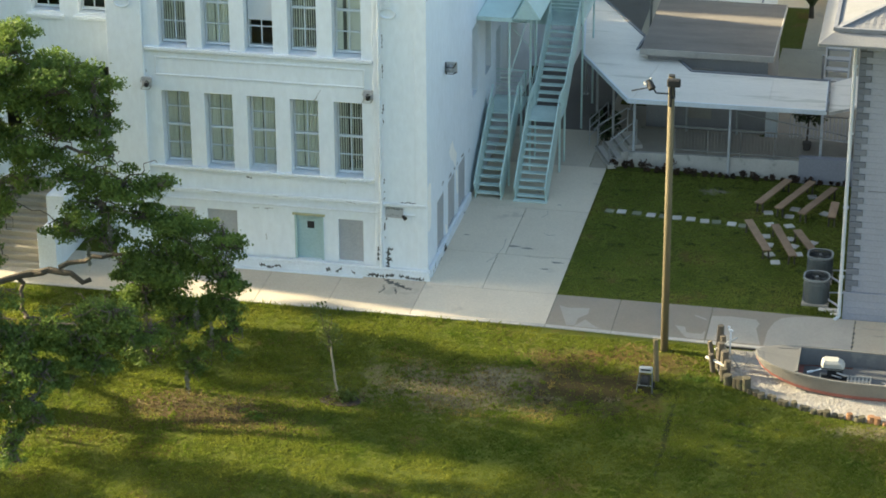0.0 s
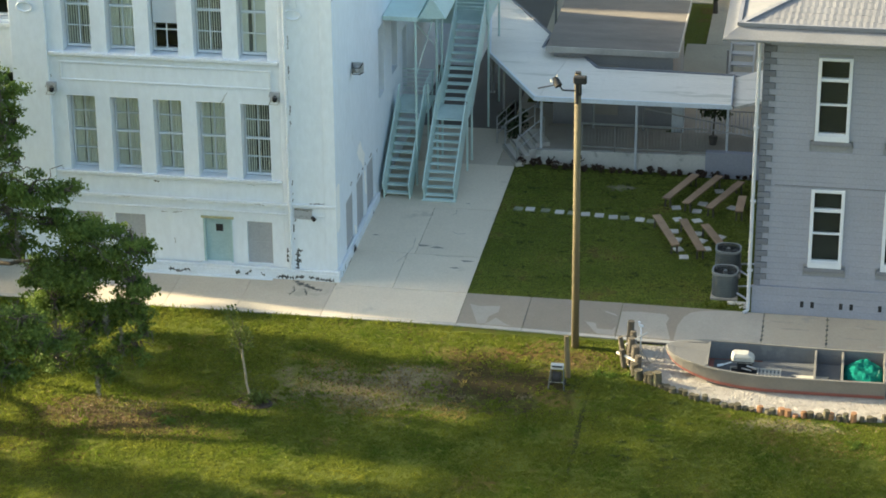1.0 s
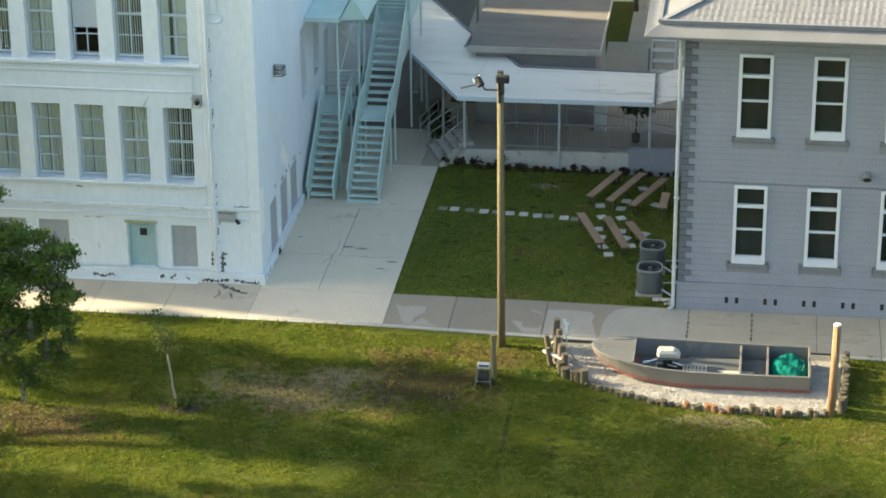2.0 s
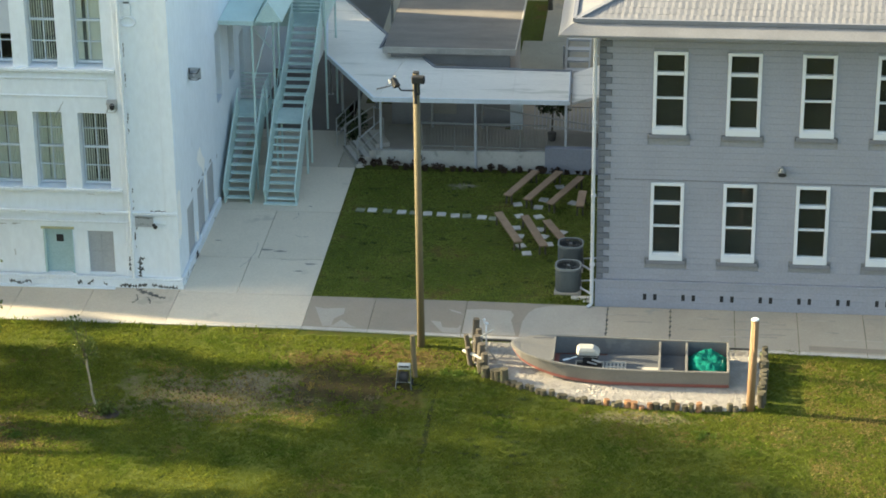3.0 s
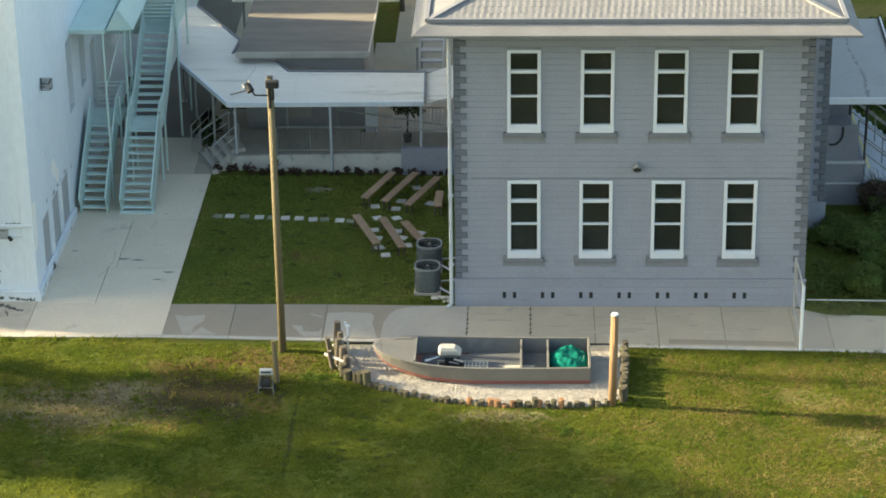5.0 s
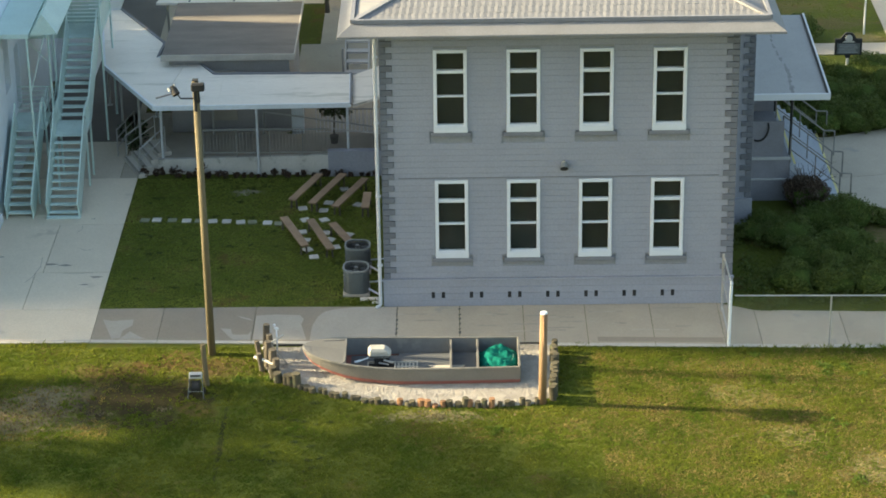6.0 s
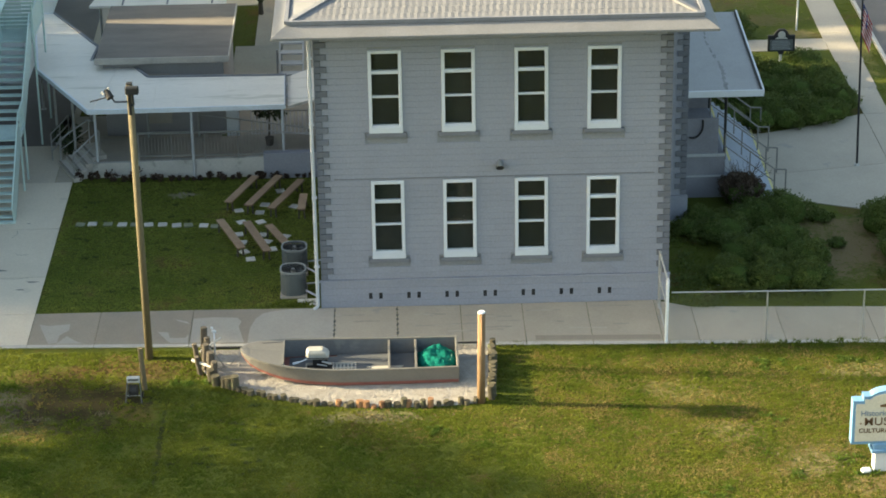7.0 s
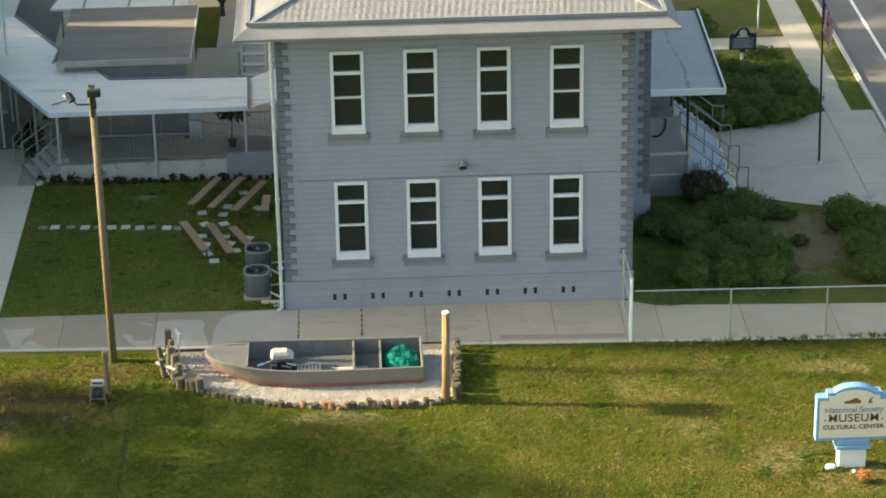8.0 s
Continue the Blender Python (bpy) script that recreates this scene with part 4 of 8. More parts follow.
def sash(x0, x1, z0, z1, y, bars, dress, half=1.0):
    """A white two-sash window in a bay, its glazing bars, panes and what hangs behind the glass."""
    mid = (z0 + z1) / 2
    bm = boxed((x0, y, z0, x0 + 0.035, y + 0.08, z1), (x1 - 0.035, y, z0, x1, y + 0.08, z1), (x0 + 0.035, y, z1 - 0.05, x1 - 0.035, y + 0.08, z1), (x0 + 0.035, y, z0, x1 - 0.035, y + 0.08, z0 + 0.08), (x0 + 0.035, y - 0.01, mid - 0.04, x1 - 0.035, y + 0.07, mid + 0.04))
    for k in range(1, bars + 1):
        xm = x0 + (x1 - x0) * k / (bars + 1)
        box(bm, xm - 0.017, y + 0.0, z0 + 0.08, xm + 0.017, y + 0.06, z1 - 0.08)
    for q in (0.25, 0.75):
        zm = z0 + (z1 - z0) * q
        box(bm, x0 + 0.035, y + 0.002, zm - 0.018, x1 - 0.035, y + 0.058, zm + 0.018)
    window = part("window", bm, WHITE_LEDGE, white, "white sash window with blinds behind the glass")
    part("pane", boxed((x0 + 0.06, y + 0.036, z0 + 0.08, x1 - 0.06, y + 0.044, mid)), GLASS, window)
    part("pane", boxed((x0 + 0.06, y + 0.036, mid + 0.003, x1 - 0.06, y + 0.044, z1 - 0.07)), GLASS, window)
    if dress == "blind":
        tone = random.uniform(0, 1)
        part("blind", pleats(x0, x0 + 0.26 + 0.1 * tone, y + 0.12, z0, z1, 5), CURTAIN, window)
        part("blind", pleats(x0 + 0.29 + 0.1 * tone, x1, y + 0.10, z0, z1, 6), CURTAIN, window)
    elif dress == "strips":
        for k in range(10):
            xs = x0 + 0.04 + (x1 - x0 - 0.08) * (k + 0.25) / 10 + random.uniform(-0.006, 0.006)
            part("blind_strip", boxed((xs, y + 0.10, z0, xs + random.uniform(0.022, 0.04), y + 0.135, z1)), CURTAIN, window)
    elif dress == "gap":
        part("blind", boxed((x0, y + 0.12, z0, x0 + 0.22, y + 0.14, z1), (x0 + 0.34, y + 0.12, z0, x1, y + 0.14, z1)), CURTAIN, window)
    elif dress == "board":
        part("board", boxed((x0 + 0.02, y - 0.03, z0 + 0.95, x1 - 0.02, y - 0.01, z1)), WHITE_TRIM, window)
    if dress in ("strips", "gap"):
        part("drape", boxed((x0, y + 0.2, z0, x0 + 0.3, y + 0.22, z1)), CURTAIN_DARK, window)


for x, d in zip(BAY_X, ("blind", "blind", "blind", "blind", "strips")):
    sash(x + 0.03, x + BAY_W - 0.03, 3.47, 6.05, WY + 0.42, 1, d)
for x, d in zip(BAY_X, ("strips", "blind", "board", "strips", "gap")):
    sash(x + 0.03, x + BAY_W - 0.03, 7.66, 10.55, WY + 0.42, 1, d)
for x0, x1, z0, z1 in ((-27.5, -26.6, 8.2, 10.5), (-25.85, -25.0, 8.2, 10.5), (-27.5, -26.6, 4.05, 6.25), (-25.85, -25.0, 4.05, 6.25)):
    sash(x0, x1, z0, z1, 1.98, 1, "none")
for x0, x1, z0, z1 in (low[0], low[1], low[3]):
    part("boarding", boxed((x0, WY + 0.10, z0, x1, WY + 0.14, z1)), BOARD_GREY, white, "grey boarded basement window")
    part("boarding_batten", boxed((x0 + 0.46 * (x1 - x0), WY + 0.085, z0, x0 + 0.5 * (x1 - x0), WY + 0.099, z1), (x0, WY + 0.085, z0 + 0.72, x1, WY + 0.0985, z0 + 0.76)), BOARD_GREY, white)
door = part("door", boxed((low[2][0] + 0.03, WY + 0.10, 0.40, low[2][1] - 0.03, WY + 0.15, 1.98), bevel=0.01), TEAL_DOOR, white, "pale teal steel door with a small window")
part("door_light", boxed((-17.88, WY + 0.085, 1.50, -17.64, WY + 0.099, 1.75)), DARK_METAL, door)
for jamb in (low[2][0] - 0.04, low[2][1] - 0.03):
    part("door_jamb", boxed((jamb, WY - 0.03, 0.40, jamb + 0.07, WY + 0.15, 2.0)), TEAL_DOOR, door)
part("door_head", boxed((low[2][0] - 0.1, WY - 0.06, 2.0, low[2][1] + 0.1, WY + 0.1, 2.07)), mat("yellowed_head", (0.45, 0.43, 0.22), (0.30, 0.31, 0.24), 6.0, 0.9), door)
part("door_step", boxed((low[2][0] - 0.1, WY - 0.24, 0.39, low[2][1] + 0.1, WY + 0.1, 0.42)), WHITE_LEDGE, door)

part("downpipe", rods(((-15.28, WY - 0.17, 0.1), (-15.28, WY - 0.17, WTOP), 0.055)), WHITE_LEDGE, white)


def smear(place, line, width, seed, material=GRIME):
    """A ragged stain that follows a line on a face; place() turns its two lengths into a point."""
    rng = random.Random(seed)
    bm = bmesh.new()
    last = None
    for (ua, va), (ub, vb) in zip(line, line[1:]):
        long = math.hypot(ub - ua, vb - va)
        n = max(2, int(long / 0.035))
        nu, nv = -(vb - va) / long, (ub - ua) / long
        for k in range(n + 1):
            t = k / n
            u, v = ua + (ub - ua) * t + rng.uniform(-0.015, 0.015), va + (vb - va) * t + rng.uniform(-0.015, 0.015)
            a, b = width * rng.uniform(0.05, 1.0) ** 1.6, width * rng.uniform(0.05, 1.0) ** 1.6
            pair = (bm.verts.new(place(u + nu * a, v + nv * a)), bm.verts.new(place(u - nu * b, v - nv * b)))
            if last:
                bm.faces.new((last[0], pair[0], pair[1], last[1]))
            last = pair
    return part("stain", bm, material, white)


GREY_STAIN = mat("grey_stain", (0.34, 0.36, 0.36), (0.24, 0.25, 0.25), 6.0, 0.9)
rng = random.Random(9)
on_plinth = lambda u, v: (u, WY - 0.253, max(v, 0.04))
on_pier = lambda u, v: (u, WY - 0.094, v)
on_wall = lambda u, v: (u, WY - 0.004, v)
on_course = lambda u, v: (u, WY - 0.164, v)
on_side = lambda u, v: (WX + 0.004, u, v)
on_side_plinth = lambda u, v: (WX + 0.124, u, max(v, 0.04))
for k, line in enumerate([[(-15.8, 0.1), (-15.55, 0.15), (-15.2, 0.08)], [(-15.15, 0.12), (-14.85, 0.2)], [(-14.7, 0.16), (-14.3, 0.1), (-13.85, 0.1)], [(-16.85, 0.13), (-16.62, 0.27)], [(-19.5, 0.16), (-19.1, 0.1), (-18.75, 0.2)], [(-16.3, 0.24), (-16.2, 0.1)], [(-17.2, 0.2), (-17.05, 0.22)]]):
    smear(on_plinth, line, 0.105, 40 + k)
for k, (line, w) in enumerate([([(-15.1, 0.38), (-15.07, 1.0)], 0.06), ([(-15.45, 0.85), (-15.36, 0.8)], 0.04), ([(-15.1, 1.0), (-14.9, 1.06)], 0.06), ([(-15.1, 0.62), (-14.95, 0.66)], 0.05), ([(-15.42, 0.6), (-15.40, 1.1)], 0.03), ([(-15.12, 2.1), (-15.1, 2.5)], 0.03), ([(-14.62, 2.74), (-14.1, 2.76)], 0.02)]):
    smear(on_pier, line, w * 1.7, 60 + k)
for k in range(17):
    z = rng.choice([1.3, 1.6, 2.9, 3.3, 4.3, 5.4, 6.0, 7.2, 8.1, 9.0, 9.5]) + rng.uniform(-0.2, 0.2)
    smear(on_pier, [(-15.185, z), (-15.18, z + rng.uniform(0.06, 0.3))], 0.03, 80 + k)
for k, line in enumerate([[(-16.5, 2.68), (-16.3, 2.64), (-16.1, 2.62)], [(-18.95, 2.66), (-18.8, 2.66)], [(-21.0, 2.66), (-20.7, 2.65)]]):
    smear(on_course, line, 0.025, 110 + k, GREY_STAIN)
for k, line in enumerate([[(-19.7, 2.12), (-19.5, 2.14)], [(-19.3, 2.12), (-19.0, 2.15)], [(-19.3, 1.0), (-19.28, 1.2)], [(-16.7, 3.28), (-16.5, 3.27)], [(-17.6, 5.9), (-17.3, 6.45)], [(-23.2, 6.7), (-23.2, 6.78)]]):
    smear(on_wall, line, 0.03, 120 + k, GREY_STAIN)
smear(on_wall, [(-19.92, 3.22), (-19.72, 3.2)], 0.06, 131)
for k, (line, w) in enumerate([([(2.8, 0.33), (2.75, 0.05)], 0.22), ([(2.5, 0.14), (3.0, 0.1)], 0.1), ([(1.1, 0.12), (1.05, 0.3)], 0.12), ([(0.7, 0.1), (0.85, 0.14)], 0.06), ([(6.0, 0.08), (6.1, 0.14)], 0.08), ([(1.6, 0.07), (2.1, 0.06)], 0.04)]):
    smear(on_side_plinth, line, w * 1.3, 140 + k)
for k, line in enumerate([[(2.8, 2.45), (3.05, 2.5)], [(3.95, 2.24), (4.35, 2.25)], [(4.75, 2.24), (5.0, 2.22)], [(5.3, 2.2), (5.45, 2.2)], [(6.1, 2.16), (6.5, 2.16)], [(7.5, 1.8), (7.55, 1.95)]]):
    smear(on_side, line, 0.075, 160 + k)
on_bracket = lambda u, v: (u, WY - 0.134, v)
smear(on_bracket, [(-15.14, 2.53), (-14.56, 2.51)], 0.04, 170)
smear(on_bracket, [(-15.1, 2.24), (-14.9, 2.3), (-14.7, 2.26)], 0.05, 171, GREY_STAIN)
on_paving = lambda u, v: (u, v, 0.0405)
for k, line in enumerate([[(-15.2, 0.1), (-14.9, -0.1), (-14.5, -0.35), (-14.1, -0.57)], [(-15.1, -0.3), (-15.0, -0.7), (-15.1, -1.0)], [(-14.7, -0.5), (-14.5, -1.0)]]):
    smear(on_paving, line, 0.17 if k == 0 else 0.07, 180 + k)
# plaster cartouches
for x, z in ((-15.0, 9.25), (-23.9, 9.1)):
    ornament = bmesh.new()
    for k in range(12):
        a, b = 2 * math.pi * k / 12, 2 * math.pi * (k + 1) / 12
        rod(ornament, (x + 0.26 * math.cos(a), WY - 0.11, z + 0.17 * math.sin(a)), (x + 0.26 * math.cos(b), WY - 0.11, z + 0.17 * math.sin(b)), 0.035, n=6)
    box(ornament, x - 0.12, WY - 0.13, z + 0.2, x + 0.12, WY - 0.092, z + 1.2, bevel=0.02)
    box(ornament, x - 0.33, WY - 0.13, z + 0.62, x + 0.33, WY - 0.092, z + 0.68)
    part("plaster_ornament", ornament, WHITE_LEDGE, white)


def flood_lamp(x, y, z, face):
    """A caged bulkhead lamp on a back plate."""
    lamp = thing("flood_lamp", (x, y, z), "grey caged flood lamp fixed to the white wall", "lamp", "wall flood lamps")
    if face == "front":
        part("back_plate", boxed((x - 0.17, y - 0.06, z - 0.17, x + 0.17, y, z + 0.17), bevel=0.02), BOARD_GREY, lamp)
        part("bulb_housing", rods(((x, y - 0.06, z - 0.02), (x + 0.03, y - 0.22, z - 0.08), 0.085, 0.07)), DARK_METAL, lamp)
        cage = part("cage", rods(*[((x + a * 0.15, y - 0.06, z + b * 0.15), (x + a * 0.13, y - 0.3, z + b * 0.13 - 0.05), 0.016) for a in (-1, 1) for b in (-1, 1)], ((x - 0.13, y - 0.3, z + 0.08), (x + 0.13, y - 0.3, z + 0.08), 0.01), ((x - 0.13, y - 0.3, z - 0.18), (x + 0.13, y - 0.3, z - 0.18), 0.01), n=6), GALV, lamp)
        tagged(cage, kind="stuff")
    else:
        part("back_plate", boxed((x, y + 0.04, z - 0.20, x + 0.42, y + 0.09, z + 0.20), bevel=0.02), BOARD_GREY, lamp)
        part("bracket", rods(((x, y + 0.09, z), (x + 0.2, y + 0.12, z), 0.03), n=8), GALV, lamp)
        part("bulb_housing", rods(((x + 0.22, y + 0.04, z + 0.02), (x + 0.16, y - 0.14, z - 0.05), 0.10, 0.08)), GALV, lamp)
        cage = part("cage", rods(*[((x + 0.21 + a * 0.17, y + 0.03, z + b * 0.16), (x + 0.21 + a * 0.12, y - 0.2, z + b * 0.11 - 0.03), 0.02) for a in (-1, 1) for b in (-1, 1)], ((x + 0.08, y - 0.2, z + 0.08), (x + 0.34, y - 0.2, z + 0.08), 0.014), ((x + 0.08, y - 0.2, z - 0.14), (x + 0.34, y - 0.2, z - 0.14), 0.014), n=6), DARK_METAL, lamp)
        tagged(cage, kind="stuff")
    return lamp


flood_lamp(-23.15, WY - 0.09, 6.40, "front")
flood_lamp(-15.68, WY, 6.42, "front")
flood_lamp(WX, 3.35, 6.45, "side")
bracket = thing("flood_lamp", (-14.8, WY - 0.09, 2.4), "rusty bracket with a swivelling flood lamp on the white pier", "lamp", "wall flood lamps")
part("back_plate", boxed((-15.15, WY - 0.13, 2.2, -14.55, WY - 0.092, 2.55)), BOARD_GREY, bracket)
part("arm", rods(((-15.1, WY - 0.14, 2.57), (-14.5, WY - 0.2, 2.57), 0.016), ((-14.55, WY - 0.13, 2.2), (-14.5, WY - 0.2, 2.32), 0.016), n=6), GALV, bracket)
part("lamp_head", rods(((-14.54, WY - 0.16, 2.30), (-14.44, WY - 0.26, 2.24), 0.055, 0.07)), DARK_METAL, bracket)

# entrance steps with white cheek walls beside the oak
entry = thing("entrance_steps", (-27.5, -0.2, 0), "white entrance steps with solid cheek walls", "steps")
part("cheek_wall", boxed((-26.75, -1.35, 0.0, -26.1, 1.66, 1.35), (-26.75, -0.3, 1.35, -26.1, 1.66, 2.3), bevel=0.02), WHITE_LEDGE, entry)
part("cheek_wall", boxed((-30.6, -1.35, 0.0, -30.0, 1.66, 1.35), (-30.6, -0.3, 1.35, -30.0, 1.66, 2.3), bevel=0.02), WHITE_LEDGE, entry)
for i in range(12):
    part("step", boxed((-29.98, -1.3 + 0.24 * i, 0.0, -26.77, -1.3 + 0.24 * (i + 1), 0.18 * (i + 1)), bevel=0.008), CONCRETE_OLD, entry)

# ---- outside stairs of pale teal steel ----


def flight(parent, x0, x1, y0, z0, steps, rise=0.19, run=0.25):
    """Treads between two solid sheet guards with a handrail on each."""
    y1, z1 = y0 + run * steps, z0 + rise * steps
    for x in (x0, x1):
        bm = bmesh.new()
        beam(bm, (x, y0 - 0.12, z0 + 0.30), (x, y1 + 0.05, z1 + 0.34), 0.045, 0.92)
        guard = part("guard", bm, TEAL, parent, "solid pale teal sheet guard")
        part("handrail", rods(((x, y0 - 0.12, z0 + 0.9), (x, y1 + 0.05, z1 + 0.94), 0.032), ((x, y0 - 0.12, z0 - (0 if z0 else 0.0)), (x, y0 - 0.12, z0 + 0.9), 0.03), n=6), TEAL, guard)
    for k in range(1, steps + 1):
        y, z = y0 + run * (k - 1), z0 + rise * k
        part("tread", boxed((x0 + 0.03, y, z - 0.045, x1 - 0.03, y + run * 0.84, z)), TEAL_TREAD, parent)
    return x0, x1, y1, z1


def open_mesh(name, colour, pitch, wire):
    """Painted wire mesh: thin wires with real gaps between them."""
    m = bpy.data.materials.new(name)
    m.use_nodes = True
    n, link = m.node_tree.nodes, m.node_tree.links.new
    s = n["Principled BSDF"]
    s.inputs["Base Color"].default_value = (*colour, 1)
    s.inputs["Roughness"].default_value = 0.6
    place = n.new("ShaderNodeNewGeometry")
    parts = n.new("ShaderNodeSeparateXYZ")
    link(place.outputs["Position"], parts.inputs[0])

    along = n.new("ShaderNodeMath")
    along.operation = "ADD"
    link(parts.outputs[0], along.inputs[0]), link(parts.outputs[1], along.inputs[1])
    both = n.new("ShaderNodeMath")
    both.operation = "MAXIMUM"
    for slot, sign in ((0, 1.0), (1, -1.0)):
        k = n.new("ShaderNodeMath")
        k.operation = "MULTIPLY_ADD"
        link(along.outputs[0], k.inputs[0])
        k.inputs[1].default_value = sign
        link(parts.outputs[2], k.inputs[2])
        f = n.new("ShaderNodeMath")
        f.operation = "PINGPONG"
        link(k.outputs[0], f.inputs[0])
        f.inputs[1].default_value = pitch / 2
        c = n.new("ShaderNodeMath")
        c.operation = "LESS_THAN"
        link(f.outputs[0], c.inputs[0])
        c.inputs[1].default_value = wire
        link(c.outputs[0], both.inputs[slot])
    clear = n.new("ShaderNodeBsdfTransparent")
    mixer = n.new("ShaderNodeMixShader")
    link(both.outputs[0], mixer.inputs[0])
    link(clear.outputs[0], mixer.inputs[1]), link(s.outputs[0], mixer.inputs[2])
    link(mixer.outputs[0], n["Material Output"].inputs["Surface"])
    return m


CHAIN_LINK = open_mesh("chain_link", (0.16, 0.17, 0.16), 0.085, 0.0009)

stair = thing("steel_staircase", (-12.2, 11, 0), "pale teal steel fire stairs with two lower flights and landings", "staircase")
ax0, ax1, ay, az = flight(stair, -13.55, -12.62, 7.72, 0.0, 11, 0.2, 0.29)
part("landing", boxed((-13.74, ay, az - 0.10, -12.5, ay + 1.6, az)), TEAL_TREAD, stair)
part("landing_rail", rods(((-13.7, ay + 1.6, az + 1.0), (-12.5, ay + 1.6, az + 1.0), 0.025), ((-12.6, ay, az + 1.0), (-12.6, ay + 1.6, az + 1.0), 0.025), ((-12.6, ay, az), (-12.6, ay, az + 1.0), 0.025), ((-12.6, ay + 1.6, 0), (-12.6, ay + 1.6, az + 1.0), 0.03), n=6), TEAL, stair)
for k in range(5):
    h = az + 0.16 + 0.17 * k
    part("guard_bar", rods(((-12.6, ay, h), (-12.6, ay + 1.6, h), 0.014), ((-13.7, ay + 1.6, h), (-12.6, ay + 1.6, h), 0.014), n=6), TEAL, stair)
bx0, bx1, by, bz = flight(stair, -12.10, -11.00, 7.75, 0.0, 11, 0.195, 0.25)
part("foot_plate", boxed((bx0 - 0.06, 7.5, 0.036, bx1 + 0.06, 7.74, 0.09), bevel=0.01), TEAL_TREAD, stair)
part("landing", boxed((bx0 - 0.03, by - 0.02, bz - 0.10, bx1 + 0.03, by + 1.3, bz)), TEAL_TREAD, stair)
for x in (bx0, bx1):
    rail = part("landing_rail", rods(((x, by, bz + 0.92), (x, by + 1.3, bz + 0.95), 0.03), n=6), TEAL, stair)
    part("lower_rail", rods(((x, by + 0.05, bz + 0.12), (x, by + 1.3, bz + 0.12), 0.025), n=6), TEAL, rail)
    for k in range(6):
        y = by + 0.1 + 0.2 * k
        part("lattice_bar", rods(((x, y, bz + 0.12), (x, y + 0.2, bz + 0.92), 0.014), ((x, y + 0.2, bz + 0.12), (x, y, bz + 0.92), 0.014), n=5), TEAL, rail)
cx0, cx1, cy, cz = flight(stair, bx0, bx1, by + 1.3, bz, 11, 0.195, 0.30)
part("top_landing", boxed((-13.74, cy, cz - 0.12, cx1 + 0.1, cy + 3.0, cz)), TEAL_TREAD, stair)
part("landing_guard", boxed((cx1 + 0.04, cy, cz - 0.12, cx1 + 0.08, cy + 3.0, cz + 0.95)), TEAL, stair)
part("landing_guard", boxed((-13.7, cy - 0.02, cz - 0.12, cx0, cy + 0.02, cz + 0.95)), TEAL, stair)
for k in range(11):
    part("guard_slat", boxed((-12.95, cy + 1.18, cz + 0.05 + 0.15 * k, cx1 + 0.04, cy + 1.22, cz + 0.15 + 0.15 * k)), TEAL, stair)
for x in (-12.93, cx0, cx1 + 0.02):
    part("post", rods(((x, cy + 1.25, cz), (x, cy + 1.25, cz + 1.75), 0.03), n=8), TEAL, stair)
for x, y, z in ((bx0, by + 0.1, bz), (bx1, by + 0.1, bz), (bx0, by + 1.2, bz), (bx1, by + 1.2, bz), (cx1 + 0.1, cy + 0.1, 5.6), (-12.3, 11.7, 6.35), (-12.25, 12.6, 6.35), (cx1 + 0.1, cy + 2.9, 5.6), (-12.5, ay + 0.05, az + 1.0), (-12.58, 8.95, 6.35)):
    part("post", rods(((x, y, 0.03), (x, y, z), 0.04), n=8), TEAL, stair)
for p, q in (((-12.3, 11.7, 6.1), (-12.25, 12.6, 3.6)), ((-12.3, 11.7, 2.4), (-12.25, 12.6, 3.7)), ((-12.58, 8.95, 4.2), (-12.3, 11.7, 5.9)), ((-12.58, 8.95, 6.2), (-12.3, 11.7, 4.4))):
    part("brace", rods((p, q, 0.02), n=6), TEAL, stair)
awning = part("awning", prism(bmesh.new(), [(-13.74, 8.9), (-12.55, 8.9), (-12.55, 17.5), (-13.74, 17.5)], 6.35, 6.45), TEAL, stair, "teal sheet awning roof")
bm = bmesh.new()
beam(bm, (-13.74, 8.87, 6.38), (-12.5, 8.87, 6.38), 0.06, 0.16)
beam(bm, (-12.52, 8.87, 6.38), (-12.52, 17.5, 6.38), 0.06, 0.16)
part("awning_edge", bm, TEAL, awning)
gable = bmesh.new()
a, b, c, d = (gable.verts.new(p) for p in ((-12.48, 9.0, 6.36), (-11.5, 9.0, 6.40), (-12.0, 9.0, 7.15), (-12.0, 17.5, 7.15)))
e, f = (gable.verts.new(p) for p in ((-12.48, 17.5, 6.36), (-11.5, 17.5, 6.40)))
for face in ((a, b, c), (a, c, d, e), (c, b, f, d), (e, d, f), (a, e, f, b)):
    gable.faces.new(face)
bmesh.ops.recalc_face_normals(gable, faces=gable.faces)
part("awning_hip", gable, TEAL, stair)

# ---- covered walkway, ramp and hut between the buildings ----
canopy = thing("walkway_canopy", (-7, 13, 0), "covered walkway with a flat white metal roof on slim steel posts", "canopy")
CZ = 2.75
roof_plan = [(-8.62, 11.40), (-1.48, 11.52), (-1.58, 14.75), (-6.70, 14.85), (-7.80, 16.95), (-9.02, 16.85), (-8.92, 18.45), (-11.1, 22.7), (-11.75, 22.6), (-11.55, 20.3), (-10.95, 15.95)]
part("roof_sheet", prism(bmesh.new(), roof_plan, CZ - 0.10, CZ), METAL_ROOF, canopy)
bm = bmesh.new()
for p, q in zip(roof_plan, roof_plan[1:] + roof_plan[:1]):
    beam(bm, (*p, CZ - 0.05), (*q, CZ - 0.05), 0.07, 0.17)
part("roof_edge", bm, WHITE_LEDGE, canopy)
